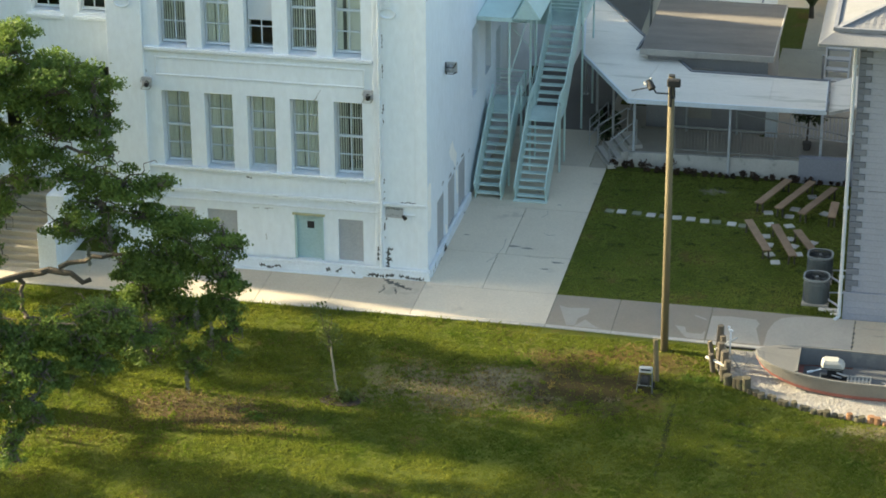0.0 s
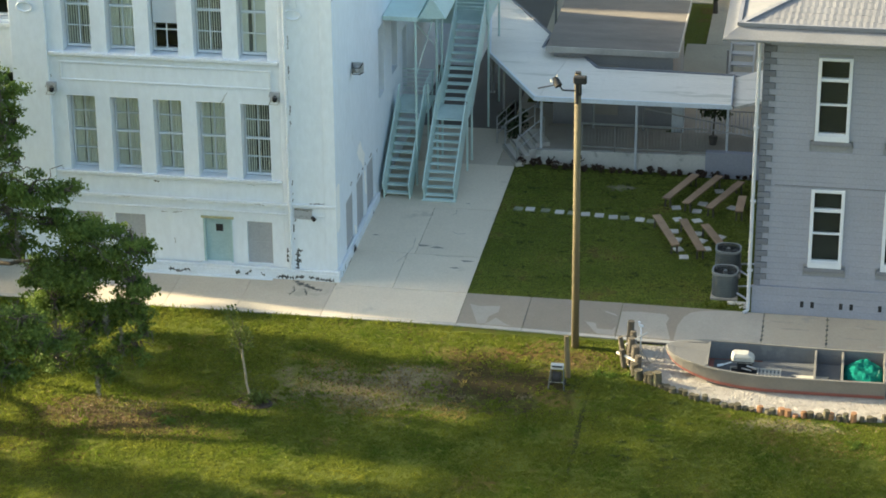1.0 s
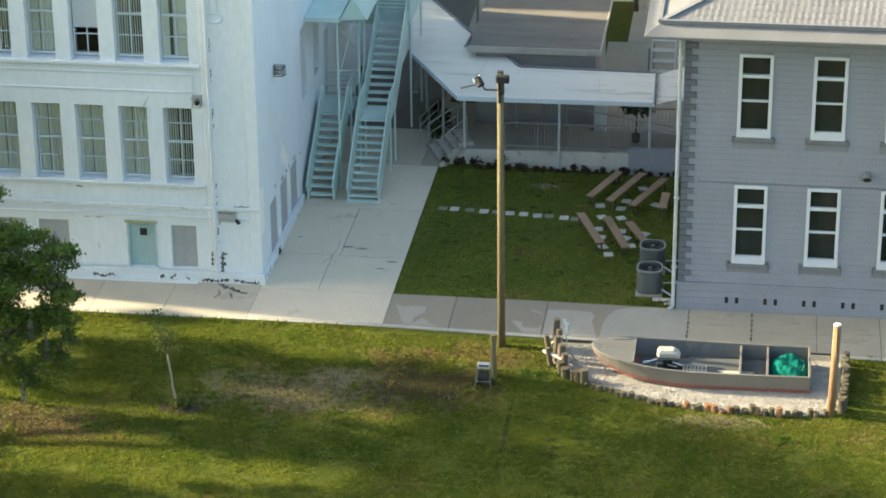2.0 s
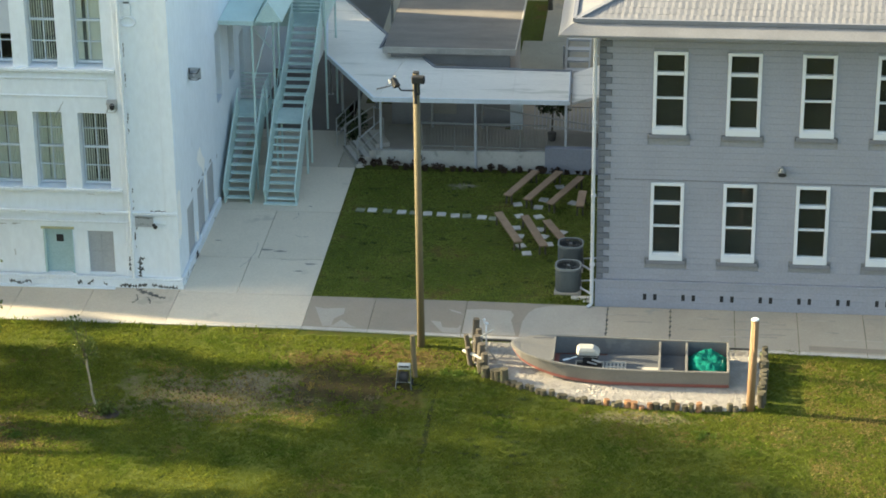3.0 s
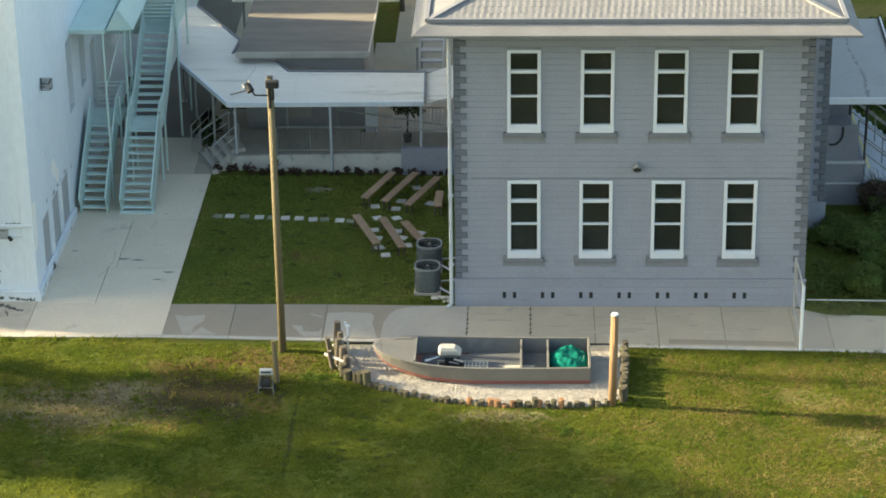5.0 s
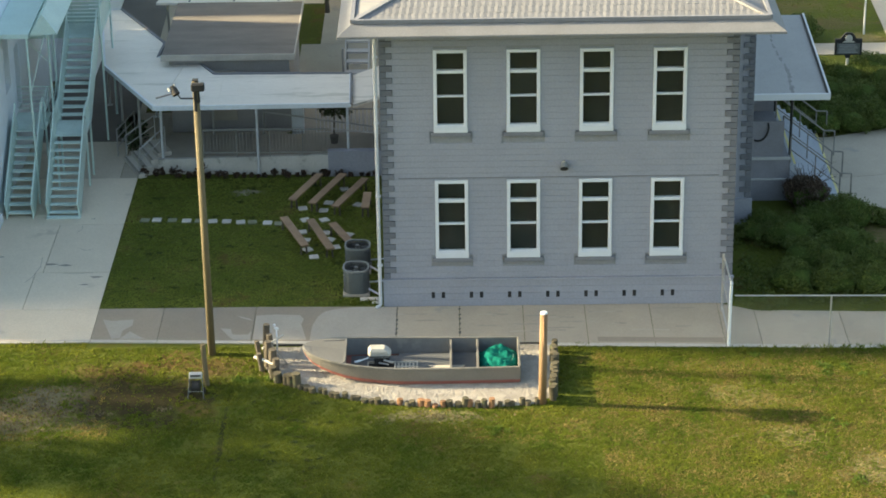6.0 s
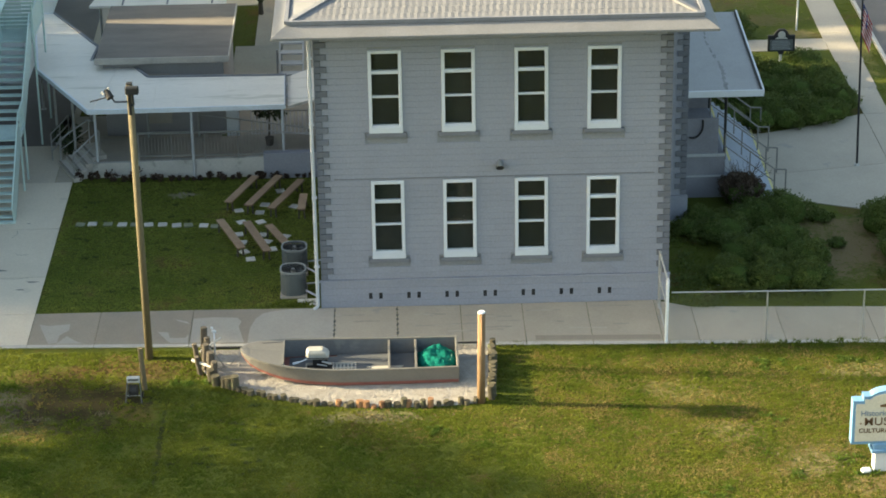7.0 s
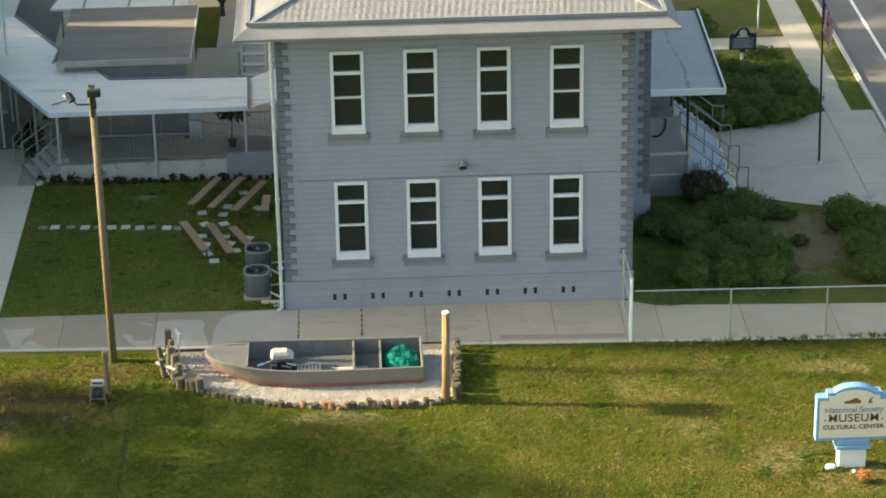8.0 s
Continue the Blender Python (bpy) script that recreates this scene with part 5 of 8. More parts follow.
for p, q in ((roof_plan[2], (-6.7, 14.85)), (roof_plan[3], roof_plan[4]), (roof_plan[5], roof_plan[6]), (roof_plan[6], roof_plan[7])):
    part("rear_flashing", beam(bmesh.new(), (*p, CZ + 0.02), (*q, CZ + 0.02), 0.10, 0.05), GREY_SILL, canopy)
for x in (-6.3, -3.6):
    part("roof_seam", beam(bmesh.new(), (x, 11.5, CZ + 0.006), (x - 0.03, 14.7, CZ + 0.006), 0.03, 0.025), METAL_ROOF, canopy)
part("roof_ridge", beam(bmesh.new(), (-8.5, 11.5, CZ + 0.008), (-7.8, 16.9, CZ + 0.008), 0.04, 0.03), METAL_ROOF, canopy)
part("lower_roof", prism(bmesh.new(), [(-1.40, 11.75), (-0.05, 12.8), (-0.05, 16.4), (-1.50, 14.9)], CZ - 0.22, CZ - 0.12), METAL_ROOF, canopy, "dull metal link roof")
part("roof_end", beam(bmesh.new(), (-1.46, 11.5, CZ + 0.02), (-1.56, 14.8, CZ + 0.02), 0.06, 0.06), GREY_SILL, canopy)
for x, y in ((-8.45, 12.0), (-4.9, 11.5), (-1.6, 11.6), (-10.3, 15.2), (-6.8, 14.6), (-4.9, 14.6), (-11.3, 19.0), (-9.3, 17.6), (-9.45, 13.6)):
    post = part("post", rods(((x, y, 0.0), (x, y, CZ - 0.1), 0.05), n=10), WHITE_PIPE if y < 12.5 else GALV, canopy)
    part("foot_plate", boxed((x - 0.1, y - 0.1, 0.0, x + 0.1, y + 0.1, 0.05)), GALV, post)

CONCRETE_STEP = mat("pale_step_concrete", (0.50, 0.48, 0.44), (0.42, 0.40, 0.37), 1.2, 0.9, 0.2, 30.0)
PICKET_GREY = mat("dull_steel_picket", (0.24, 0.24, 0.23), (0.2, 0.2, 0.19), 3.0, 0.7)
ramp = thing("access_ramp", (-5, 12.5, 0), "concrete access ramp with steel picket railings under the canopy", "ramp")
bm = bmesh.new()
v = [bm.verts.new(p) for p in ((-8.62, 11.75, 0), (-2.35, 11.45, 0), (-2.35, 11.62, 0), (-8.62, 11.92, 0), (-8.62, 11.75, 0.55), (-2.35, 11.45, 0.78), (-2.35, 11.62, 0.78), (-8.62, 11.92, 0.55))]
for f in ((0, 1, 5, 4), (1, 2, 6, 5), (2, 3, 7, 6), (3, 0, 4, 7), (4, 5, 6, 7), (3, 2, 1, 0)):
    bm.faces.new([v[i] for i in f])
part("front_wall", bm, mat("stained_pale_wall", (0.52, 0.515, 0.49), (0.42, 0.415, 0.395), 1.2, 0.9, 0.2, 30.0, third=(0.30, 0.30, 0.28), third_at=0.58, third_scale=1.4), ramp, "pale stained concrete kerb wall")
part("block_wall", boxed((-2.34, 11.30, 0.0, -0.02, 11.6, 0.98)), GREY_BLOCK, ramp)
part("deck", prism(bmesh.new(), [(-8.6, 11.95), (-0.05, 11.62), (-0.05, 14.4), (-8.6, 14.4)], 0.0, 0.50), CONCRETE_DARK, ramp)
bm = bmesh.new()
beam(bm, (-6.9, 11.72, 1.72), (-2.3, 11.52, 1.78), 0.05, 0.05)
beam(bm, (-6.9, 11.72, 0.82), (-2.3, 11.52, 0.88), 0.04, 0.04)
part("rail", bm, PICKET_GREY, ramp)
for k in range(39):
    q = k / 38
    x, y = -6.9 + 4.6 * q, 11.72 - 0.2 * q
    part("picket", rods(((x, y, 0.62 + 0.15 * q if k % 10 == 0 else 0.82 + 0.06 * q), (x, y, 1.72 + 0.06 * q), 0.022 if k % 10 == 0 else 0.007), n=6), PICKET_GREY, ramp)
part("handrail", rods(((-4.7, 12.9, 1.95), (-0.1, 12.2, 1.5), 0.03), ((-2.2, 11.55, 1.78), (-0.1, 11.5, 1.55), 0.025), n=6), GALV, ramp)
bm = rods(((-2.9, 14.3, 1.5), (-0.1, 14.3, 1.5), 0.025), ((-2.9, 14.3, 0.6), (-0.1, 14.3, 0.6), 0.02), n=6)
part("rear_rail", bm, GALV, ramp)
for k in range(20):
    part("picket", rods(((-2.9 + 0.147 * k, 14.3, 0.6), (-2.9 + 0.147 * k, 14.3, 1.5), 0.012), n=6), WHITE_PIPE, ramp)
STEP_ALONG, STEP_UP = Vector((0.391, -0.920, 0)), Vector((0.920, 0.391, 0))
foot = Vector((-10.06, 13.10, 0))
for i in range(4):
    near, deep = foot + STEP_UP * 0.30 * i, STEP_UP * (0.296 if i < 3 else 0.55)
    corners = [near, near + STEP_ALONG * (1.95 - 0.17 * i), near + STEP_ALONG * (1.95 - 0.17 * i) + deep, near + deep]
    step = part("step", prism(bmesh.new(), [(c.x, c.y) for c in corners], 0.0, 0.165 * (i + 1)), CONCRETE_STEP, ramp)
    part("nosing", prism(bmesh.new(), [(c.x, c.y) for c in (near, corners[1], corners[1] + STEP_UP * 0.09, near + STEP_UP * 0.09)], 0.165 * (i + 1), 0.165 * (i + 1) + 0.006), SCUFF, step)
for along in (0.03, 1.72):
    low_end, top_end = foot + STEP_ALONG * along + STEP_UP * 0.1, foot + STEP_ALONG * (along - 0.4 * (along > 1)) + STEP_UP * 1.25
    part("step_rail", rods(((*low_end.xy, 1.0), (*top_end.xy, 1.62), 0.028), ((*low_end.xy, 0.6), (*top_end.xy, 1.22), 0.02), ((*low_end.xy, 0.1), (*low_end.xy, 1.0), 0.026), ((*top_end.xy, 0.5), (*top_end.xy, 1.62), 0.026), n=6), GALV, ramp)
for k in range(3):
    part("guard_rail", rods(((-10.32, 13.5, 0.42 + 0.33 * k), (-9.84, 15.05, 0.55 + 0.33 * k), 0.026), n=6), GALV, ramp)
for q in (0.0, 0.5, 1.0):
    part("guard_post", rods(((-10.32 + 0.48 * q, 13.5 + 1.55 * q, 0.0), (-10.32 + 0.48 * q, 13.5 + 1.55 * q, 1.1 + 0.13 * q), 0.026), n=6), GALV, ramp)

part("rear_apron", prism(bmesh.new(), [(-3.9, 14.42), (-0.05, 14.42), (-0.05, 17.6), (-3.9, 17.6)], 0.0, 0.06), CONCRETE_DARK, ramp)

CLAY_POT = mat("dark_clay_pot", (0.11, 0.10, 0.09), (0.08, 0.075, 0.07), 4.0, 0.85)
PALM_LEAF = leaf_mat("dull_green_leaf", (0.034, 0.050, 0.022), (0.068, 0.090, 0.040), through_light=0.15)
potted = thing("potted_palm", (-2.2, 13.4, 0.5), "small dark potted palm on the ramp under the canopy", "plant")
part("pot", rods(((-2.2, 13.4, 0.5), (-2.2, 13.4, 0.80), 0.13, 0.17), n=14), CLAY_POT, potted)
part("trunk", rods(((-2.2, 13.4, 0.86), (-2.16, 13.4, 1.85), 0.035, 0.025), n=7), BARK, potted)
leaf_cloud("crown", [(-2.16, 13.4, 1.95, 0.55, 0.4, 0.15), (-2.5, 13.4, 1.88, 0.3, 0.25, 0.12), (-1.8, 13.3, 1.85, 0.3, 0.25, 0.12)], 190, 0.10, PALM_LEAF, potted, 260, droop=0.2, shell=0.1)
for k, (x, y, r, h) in enumerate([(-9.72, 13.95, 0.30, 0.75), (-9.62, 14.7, 0.36, 0.95), (-10.25, 15.15, 0.28, 0.8)]):
    plant = thing("shrub", (x, y, 0.03), "loose dull green shrub beside the steel guard rail", "shrub", "shrubs by the steps")
    part("stem", rods(((x, y, 0.03), (x + 0.03, y, h * 0.6), 0.02, 0.012), n=6), BARK, plant)
    leaf_cloud("foliage", [(x, y, h * 0.55, r, r, h * 0.42), (x + 0.1, y - 0.1, h * 0.9, r * 0.6, r * 0.6, h * 0.25)], 230, 0.07, PALM_LEAF, plant, 262 + k, shell=0.1)

hut = thing("flat_roofed_hut", (-6.2, 19, 0), "low blue-grey hut with a flat felt roof", "hut")
part("wall", boxed((-8.5, 15.95, 0, -3.95, 16.15, 2.98), (-8.5, 16.15, 0, -8.3, 22.0, 2.98), (-4.15, 16.15, 0, -3.95, 22.0, 2.98), (-8.3, 21.8, 0, -4.15, 22.0, 2.98)), BLUE_GREY_WALL, hut)
part("roof", boxed((-8.75, 15.75, 3.06, -3.75, 22.1, 3.2)), TAR_ROOF, hut, "grey felt roof with a brown sunlit stain")
part("fascia", boxed((-8.78, 15.70, 2.98, -3.72, 15.748, 3.22)), CONCRETE_EDGE, hut)
part("side_fascia", boxed((-3.748, 15.75, 3.03, -3.70, 22.1, 3.22)), CONCRETE_EDGE, hut)
part("corner_block", boxed((-3.9, 15.4, 0.0, -3.45, 15.9, 2.35)), WHITE_LEDGE, hut)
part("door", boxed((-6.9, 15.90, 0.5, -6.0, 15.948, 2.5)), CONCRETE_DARK, hut)

shade_roof = thing("shed_roof", (-8, 24.5, 0), "pale metal shed roof behind the hut", "roof")
part("roof_sheet", prism(bmesh.new(), [(-9.7, 22.75), (-4.2, 22.55), (-4.2, 27), (-9.0, 27)], 2.9, 3.0), METAL_ROOF, shade_roof)
for k in range(3):
    part("roof_seam", boxed((-8.4 + 1.8 * k, 22.8, 3.0, -8.33 + 1.8 * k, 27, 3.03)), GREY_SILL, shade_roof)
for x in (-9.3, -4.5):
    part("post", rods(((x, 23.2, 0), (x, 23.2, 2.9), 0.05)), GALV, shade_roof)

back_steps = thing("rear_steps", (-1.3, 21, 0), "grey rear steps against the grey building", "steps")
for i in range(7):
    part("tread", boxed((-2.0, 19.2 + 0.5 * i, 0.27 * (i + 1) - 0.07, -1.15, 19.6 + 0.5 * i, 0.27 * (i + 1))), BOARD_GREY, back_steps)
for x in (-2.05, -1.12):
    part("stringer", beam(bmesh.new(), (x, 19.1, 0.1), (x, 22.8, 1.95), 0.06, 0.22), BOARD_GREY, back_steps)
for y, h in ((19.2, 2.2), (22.8, 3.0)):
    part("post", rods(((-2.05, y, 0), (-2.05, y, h), 0.05)), GALV, back_steps)
part("landing", boxed((-2.0, 22.75, 1.82, -0.02, 24.5, 1.9)), BOARD_GREY, back_steps)

# ---- lawn between the buildings ----


def bench(a, b, width=0.29):
    """A thick plank seat between two end points, on a pair of legs and a bearer at each end."""
    a, b = Vector((*a, 0.0)), Vector((*b, 0.0))
    d = (b - a).normalized()
    s = Vector((-d.y, d.x, 0))
    seat = thing("bench", tuple((a + b) / 2), "backless bench of one worn reddish plank on the lawn", "bench", "lawn benches")
    bm = bmesh.new()
    beam(bm, a + Vector((0, 0, 0.40)), b + Vector((0, 0, 0.40)), width, 0.055)
    bmesh.ops.bevel(bm, geom=list(bm.edges), offset=0.008, segments=1, affect="EDGES")
    part("seat_plank", bm, BENCH_WOOD, seat)
    for q in (0.07, 0.93):
        c = a.lerp(b, q)
        for k in (-1, 1):
            part("leg", beam(bmesh.new(), c + s * k * width * 0.36, c + s * k * width * 0.30 + Vector((0, 0, 0.372)), 0.05, 0.05), DRIFT_WOOD, seat)
        part("bearer", beam(bmesh.new(), c - s * width * 0.42 + Vector((0, 0, 0.335)), c + s * width * 0.42 + Vector((0, 0, 0.335)), 0.05, 0.06), DRIFT_WOOD, seat)
    return seat


for a, b in (((-3.50, 8.15), (-2.62, 10.55)), ((-2.78, 7.82), (-1.76, 10.55)), ((-1.95, 7.48), (-0.95, 10.1)), ((-0.88, 7.35), (-0.83, 8.75)), ((-3.70, 6.60), (-2.82, 4.08)), ((-2.76, 6.36), (-1.93, 3.78)), ((-1.98, 6.02), (-1.2, 4.1))):
    bench(a, b)


def paver_at(x, y, turn, material, label, group):
    bm = boxed((-0.16, -0.16, 0.0, 0.16, 0.16, 0.045), bevel=0.012)
    ob = part("stepping_stone", bm, material)
    ob.matrix_basis = pose(x, y, 0.002, 0, 0, turn)
    return tagged(ob, label, "paving stone", group)


for k, (x, y) in enumerate([(-8.65, 7.33), (-8.23, 7.36), (-7.68, 7.31), (-7.17, 7.25), (-6.72, 7.22), (-6.24, 7.18), (-5.75, 7.16), (-5.25, 7.07), (-4.84, 7.06), (-4.30, 6.99), (-3.9, 6.9)]):
    mossy = k in (0, 2, 4, 8, 10)
    paver_at(x, y, random.uniform(-8, 8), PAVER_MOSSY if mossy else PAVER, "mossy square stepping stone in the lawn" if mossy else "pale square stepping stone in the lawn", "stepping stone path")
for x, y in [(-3.13, 8.25), (-2.38, 8.04), (-2.23, 8.74), (-1.71, 10.0), (-2.98, 7.2), (-2.31, 7.18), (-3.04, 6.13), (-2.88, 5.42), (-2.77, 4.61), (-2.53, 3.99), (-2.2, 6.05), (-2.03, 5.44), (-1.83, 4.8), (-1.41, 5.85), (-1.17, 8.53)]:
    paver_at(x, y, random.uniform(-30, 30), PAVER, "loose pale paving stone beside the benches", "loose stones by the benches")


def air_conditioner(x, y, s=0.85, h=0.92):
    """A condenser: a rounded casing with louvres, a rim, a fan guard and the fan inside."""
    unit = thing("air_conditioner", (x, y, 0), "grey-green condenser unit on a concrete pad", "air conditioner", "condenser units")
    part("pad", boxed((x - 0.44, y - 0.44, 0.0, x + 0.44, y + 0.44, 0.09), bevel=0.012), CONCRETE_DARK, unit)
    plan = []
    for cx, cy, a0 in ((1, 1, 0), (-1, 1, 90), (-1, -1, 180), (1, -1, 270)):
        for k in range(5):
            a = radians(a0 + 22.5 * k)
            plan.append((x + cx * (s / 2 - 0.30) + 0.30 * math.cos(a), y + cy * (s / 2 - 0.30) + 0.30 * math.sin(a)))

    def ring(scale, z0, z1, hole=None):
        bm = bmesh.new()
        outer = [(x + (px - x) * scale, y + (py - y) * scale) for px, py in plan]
        if hole is None:
            return prism(bm, outer, z0, z1)
        inner = [(x + (px - x) * hole, y + (py - y) * hole) for px, py in plan]
        k = len(plan)
        layers = [[bm.verts.new((*p, z)) for p in loop] for loop, z in ((outer, z0), (outer, z1), (inner, z1), (inner, z0))]
        for u, w in ((0, 1), (1, 2), (2, 3), (3, 0)):
            for i in range(k):
                bm.faces.new((layers[u][i], layers[u][(i + 1) % k], layers[w][(i + 1) % k], layers[w][i]))
        bmesh.ops.recalc_face_normals(bm, faces=bm.faces)
        return bm

    part("casing", ring(0.97, 0.09, h - 0.1, 0.92), AC_GREEN, unit)
    for k in range(9):
        part("louvre", ring(1.0, 0.14 + 0.065 * k, 0.165 + 0.065 * k, 0.96), AC_GREEN, unit)
    part("rim", ring(1.02, h - 0.07, h, 0.90), AC_RIM, unit)
    part("fan_well", ring(0.92, h - 0.32, h - 0.30), DARK_METAL, unit)
    for k in range(4):
        a = radians(90 * k + 20)
        blade = prism(bmesh.new(), [(x + 0.07 * math.cos(a), y + 0.07 * math.sin(a)), (x + 0.34 * math.cos(a - 0.3), y + 0.34 * math.sin(a - 0.3)), (x + 0.34 * math.cos(a + 0.3), y + 0.34 * math.sin(a + 0.3))], h - 0.125, h - 0.115)
        part("fan_blade", blade, AC_GREEN, unit)
    part("fan_hub", rods(((x, y, h - 0.16), (x, y, h - 0.03), 0.085), n=14), AC_RIM, unit)
    guard = rods(*[((x + 0.06 * math.cos(a), y + 0.06 * math.sin(a), h - 0.012), (x + 0.375 * math.cos(a), y + 0.375 * math.sin(a), h - 0.012), 0.005) for a in (radians(18 * q) for q in range(20))], n=5)
    for r in (0.12, 0.21, 0.30, 0.37):
        for q in range(20):
            a, b = radians(18 * q), radians(18 * q + 18)
            rod(guard, (x + r * math.cos(a), y + r * math.sin(a), h - 0.01), (x + r * math.cos(b), y + r * math.sin(b), h - 0.01), 0.005, n=4)
    part("fan_guard", guard, DARK_METAL, unit)
    part("pipe", rods(((x + 0.4, y + 0.1, 0.3), (-0.02, y + 0.15, 0.32), 0.03), ((x + 0.4, y - 0.2, 0.2), (-0.2, y - 0.4, 0.06), 0.035)), WHITE_PIPE, unit)
    return unit


air_conditioner(-0.98, 1.18)
air_conditioner(-0.99, 2.98)
whole("pipe_box", boxed((-0.85, 0.42, 0, -0.2, 0.62, 0.07), (-0.45, 0.2, 0, -0.12, 0.34, 0.05), bevel=0.02), PAVER, (-0.4, 0.8, 0), "pale concrete block beside the condensers", "block")

bm_pos = random.Random(31)
for k in range(30):
    x = -9.0 + 0.29 * k + bm_pos.uniform(-0.1, 0.1)
    y = 11.35 - 0.035 * (x + 9) * 0.3 + bm_pos.uniform(-0.12, 0.08) + (0.25 if x < -8 else 0)
    r = bm_pos.uniform(0.08, 0.19) * (1.5 if x < -6.8 else 0.75)
    plant = thing("border_plant", (x, y, 0), "small dark bronze border plant at the ramp wall", "plant", "border plants")
    leaf_cloud("foliage", [(x, y, r * 1.1, r, r * 0.8, r * 1.2)], 60, 0.06, DARK_PLANT, plant, 100 + k, shell=0.2)
    part("stem", rods(((x, y, 0), (x, y, r), 0.012), n=5), BARK, plant)

# ---- front lawn: pole, boat bed, posts, sign ----
pole = thing("light_pole", (-5.37, -3.40, 0), "tall leaning round timber light pole with two flood lamps", "light pole")
part("shaft", rods(((-5.37, -3.40, -0.1), (-5.41, -3.42, 9.12), 0.122, 0.098), n=16), POLE_WOOD, pole, smooth=True)
part("cap", boxed((-5.50, -3.51, 9.12, -5.32, -3.33, 9.16), bevel=0.01), DARK_METAL, pole)
part("sleeve", rods(((-5.42, -3.57, 8.2), (-5.42, -3.57, 9.0), 0.05)), DARK_METAL, pole)
head = part("flood_lamp", boxed((-5.52, -3.76, 8.88, -5.12, -3.56, 9.12), bevel=0.03), DARK_METAL, pole)
part("lens", boxed((-5.48, -3.78, 8.91, -5.16, -3.762, 9.09)), DARK_METAL, head)
part("yoke", rods(((-5.3, -3.58, 8.5), (-5.3, -3.68, 8.86), 0.03), ((-5.42, -3.55, 8.5), (-5.3, -3.58, 8.5), 0.04)), DARK_METAL, pole)
part("arm", rods(((-5.45, -3.5, 8.58), (-5.85, -3.6, 8.62), 0.025), ((-5.85, -3.6, 8.62), (-6.0, -3.6, 8.85), 0.025), ((-6.0, -3.6, 8.8), (-6.6, -3.55, 8.62), 0.02), n=6), DARK_METAL, pole)
head = part("flood_lamp", rods(((-6.10, -3.55, 8.98), (-5.96, -3.70, 8.78), 0.10, 0.12), n=12), DARK_METAL, pole)
part("photocell", rods(((-6.02, -3.58, 9.0), (-6.02, -3.58, 9.08), 0.04, 0.03)), GALV, head)
part("reflector", rods(((-6.2, -3.62, 8.98), (-6.14, -3.66, 8.88), 0.05, 0.06)), GALV, head)

whole("timber_post", rods(((-5.33, -5.57, -0.1), (-5.40, -5.57, 1.42), 0.085, 0.08), n=10), POLE_WOOD, (-5.33, -5.57, 0), "short square-topped timber post beside the light pole", "post")
reel = thing("hose_reel_cart", (-5.6, -6.25, 0), "grey hose reel cart with dark legs and wheels on the grass", "hose reel")
part("top_box", boxed((-5.80, -6.22, 0.56, -5.40, -6.06, 0.74), bevel=0.025), BOARD_GREY, reel)
part("slot", boxed((-5.75, -6.232, 0.65, -5.45, -6.218, 0.70)), DARK_METAL, reel)
for x, out in ((-5.79, -0.05), (-5.41, 0.05)):
    part("leg", rods(((x + out, -6.44, 0.0), (x, -6.18, 0.56), 0.017), ((x, -6.0, 0.0), (x, -6.12, 0.56), 0.016)), AC_GREEN, reel)
    part("wheel", rods(((x + out * 0.6, -6.04, 0.10), (x + out * 1.4, -6.04, 0.10), 0.10), n=16), DARK_METAL, reel)
for x in (-5.73, -5.50):
    part("reel_side", rods(((x, -6.2, 0.32), (x + 0.025, -6.2, 0.32), 0.19), n=18), DARK_METAL, reel)
part("hose", rods(((-5.70, -6.2, 0.32), (-5.51, -6.2, 0.32), 0.175), n=18), DARK_METAL, reel)
part("crossbar", rods(((-5.83, -6.32, 0.2), (-5.37, -6.32, 0.2), 0.014)), GALV, reel)

bed_front = [(-3.30, -5.20), (-2.75, -5.62), (-2.04, -6.04), (-1.17, -6.48), (-0.35, -6.78), (0.54, -7.0), (1.8, -7.13), (3.07, -7.18), (4.1, -7.1), (4.78, -6.98)]
bed_plan = [(-3.66, -3.02), (5.25, -3.14), (5.12, -6.6)] + bed_front[::-1] + [(-3.60, -4.5)]
bed = thing("gravel_bed", (0.8, -5, 0), "bed of crushed white shell gravel under the boat", "gravel bed", kind="structure")
part("gravel_base", prism(bmesh.new(), bed_plan, -0.02, 0.045), GRAVEL, bed)
# loose shell pieces
rng = np.random.default_rng(12)


def inside(x, y, loop):
    hit = False
    for (x0, y0), (x1, y1) in zip(loop, loop[1:] + loop[:1]):
        if (y0 > y) != (y1 > y) and x < (x1 - x0) * (y - y0) / (y1 - y0) + x0:
            hit = not hit
    return hit


verts, faces = [], []
for x, y in zip(rng.uniform(-3.7, 5.3, 26000), rng.uniform(-7.2, -3.0, 26000)):
    if inside(x, y, bed_plan):
        s = rng.uniform(0.014, 0.036)
        a = rng.uniform(0, 6.28)
        c, d = math.cos(a) * s, math.sin(a) * s
        k = len(verts)
        verts += [(x + c, y + d, 0.04), (x - d, y + c, 0.04), (x - c, y - d, 0.04), (x + d, y - c, 0.04), (x + rng.uniform(-0.01, 0.01), y, 0.045 + s * rng.uniform(0.6, 1.3))]
        faces += [(k, k + 1, k + 4), (k + 1, k + 2, k + 4), (k + 2, k + 3, k + 4), (k + 3, k, k + 4)]
shells = mesh_from("shell_gravel", np.array(verts) - np.array(origin(bed)), faces, GRAVEL, bed)
tagged(shells, kind="stuff")


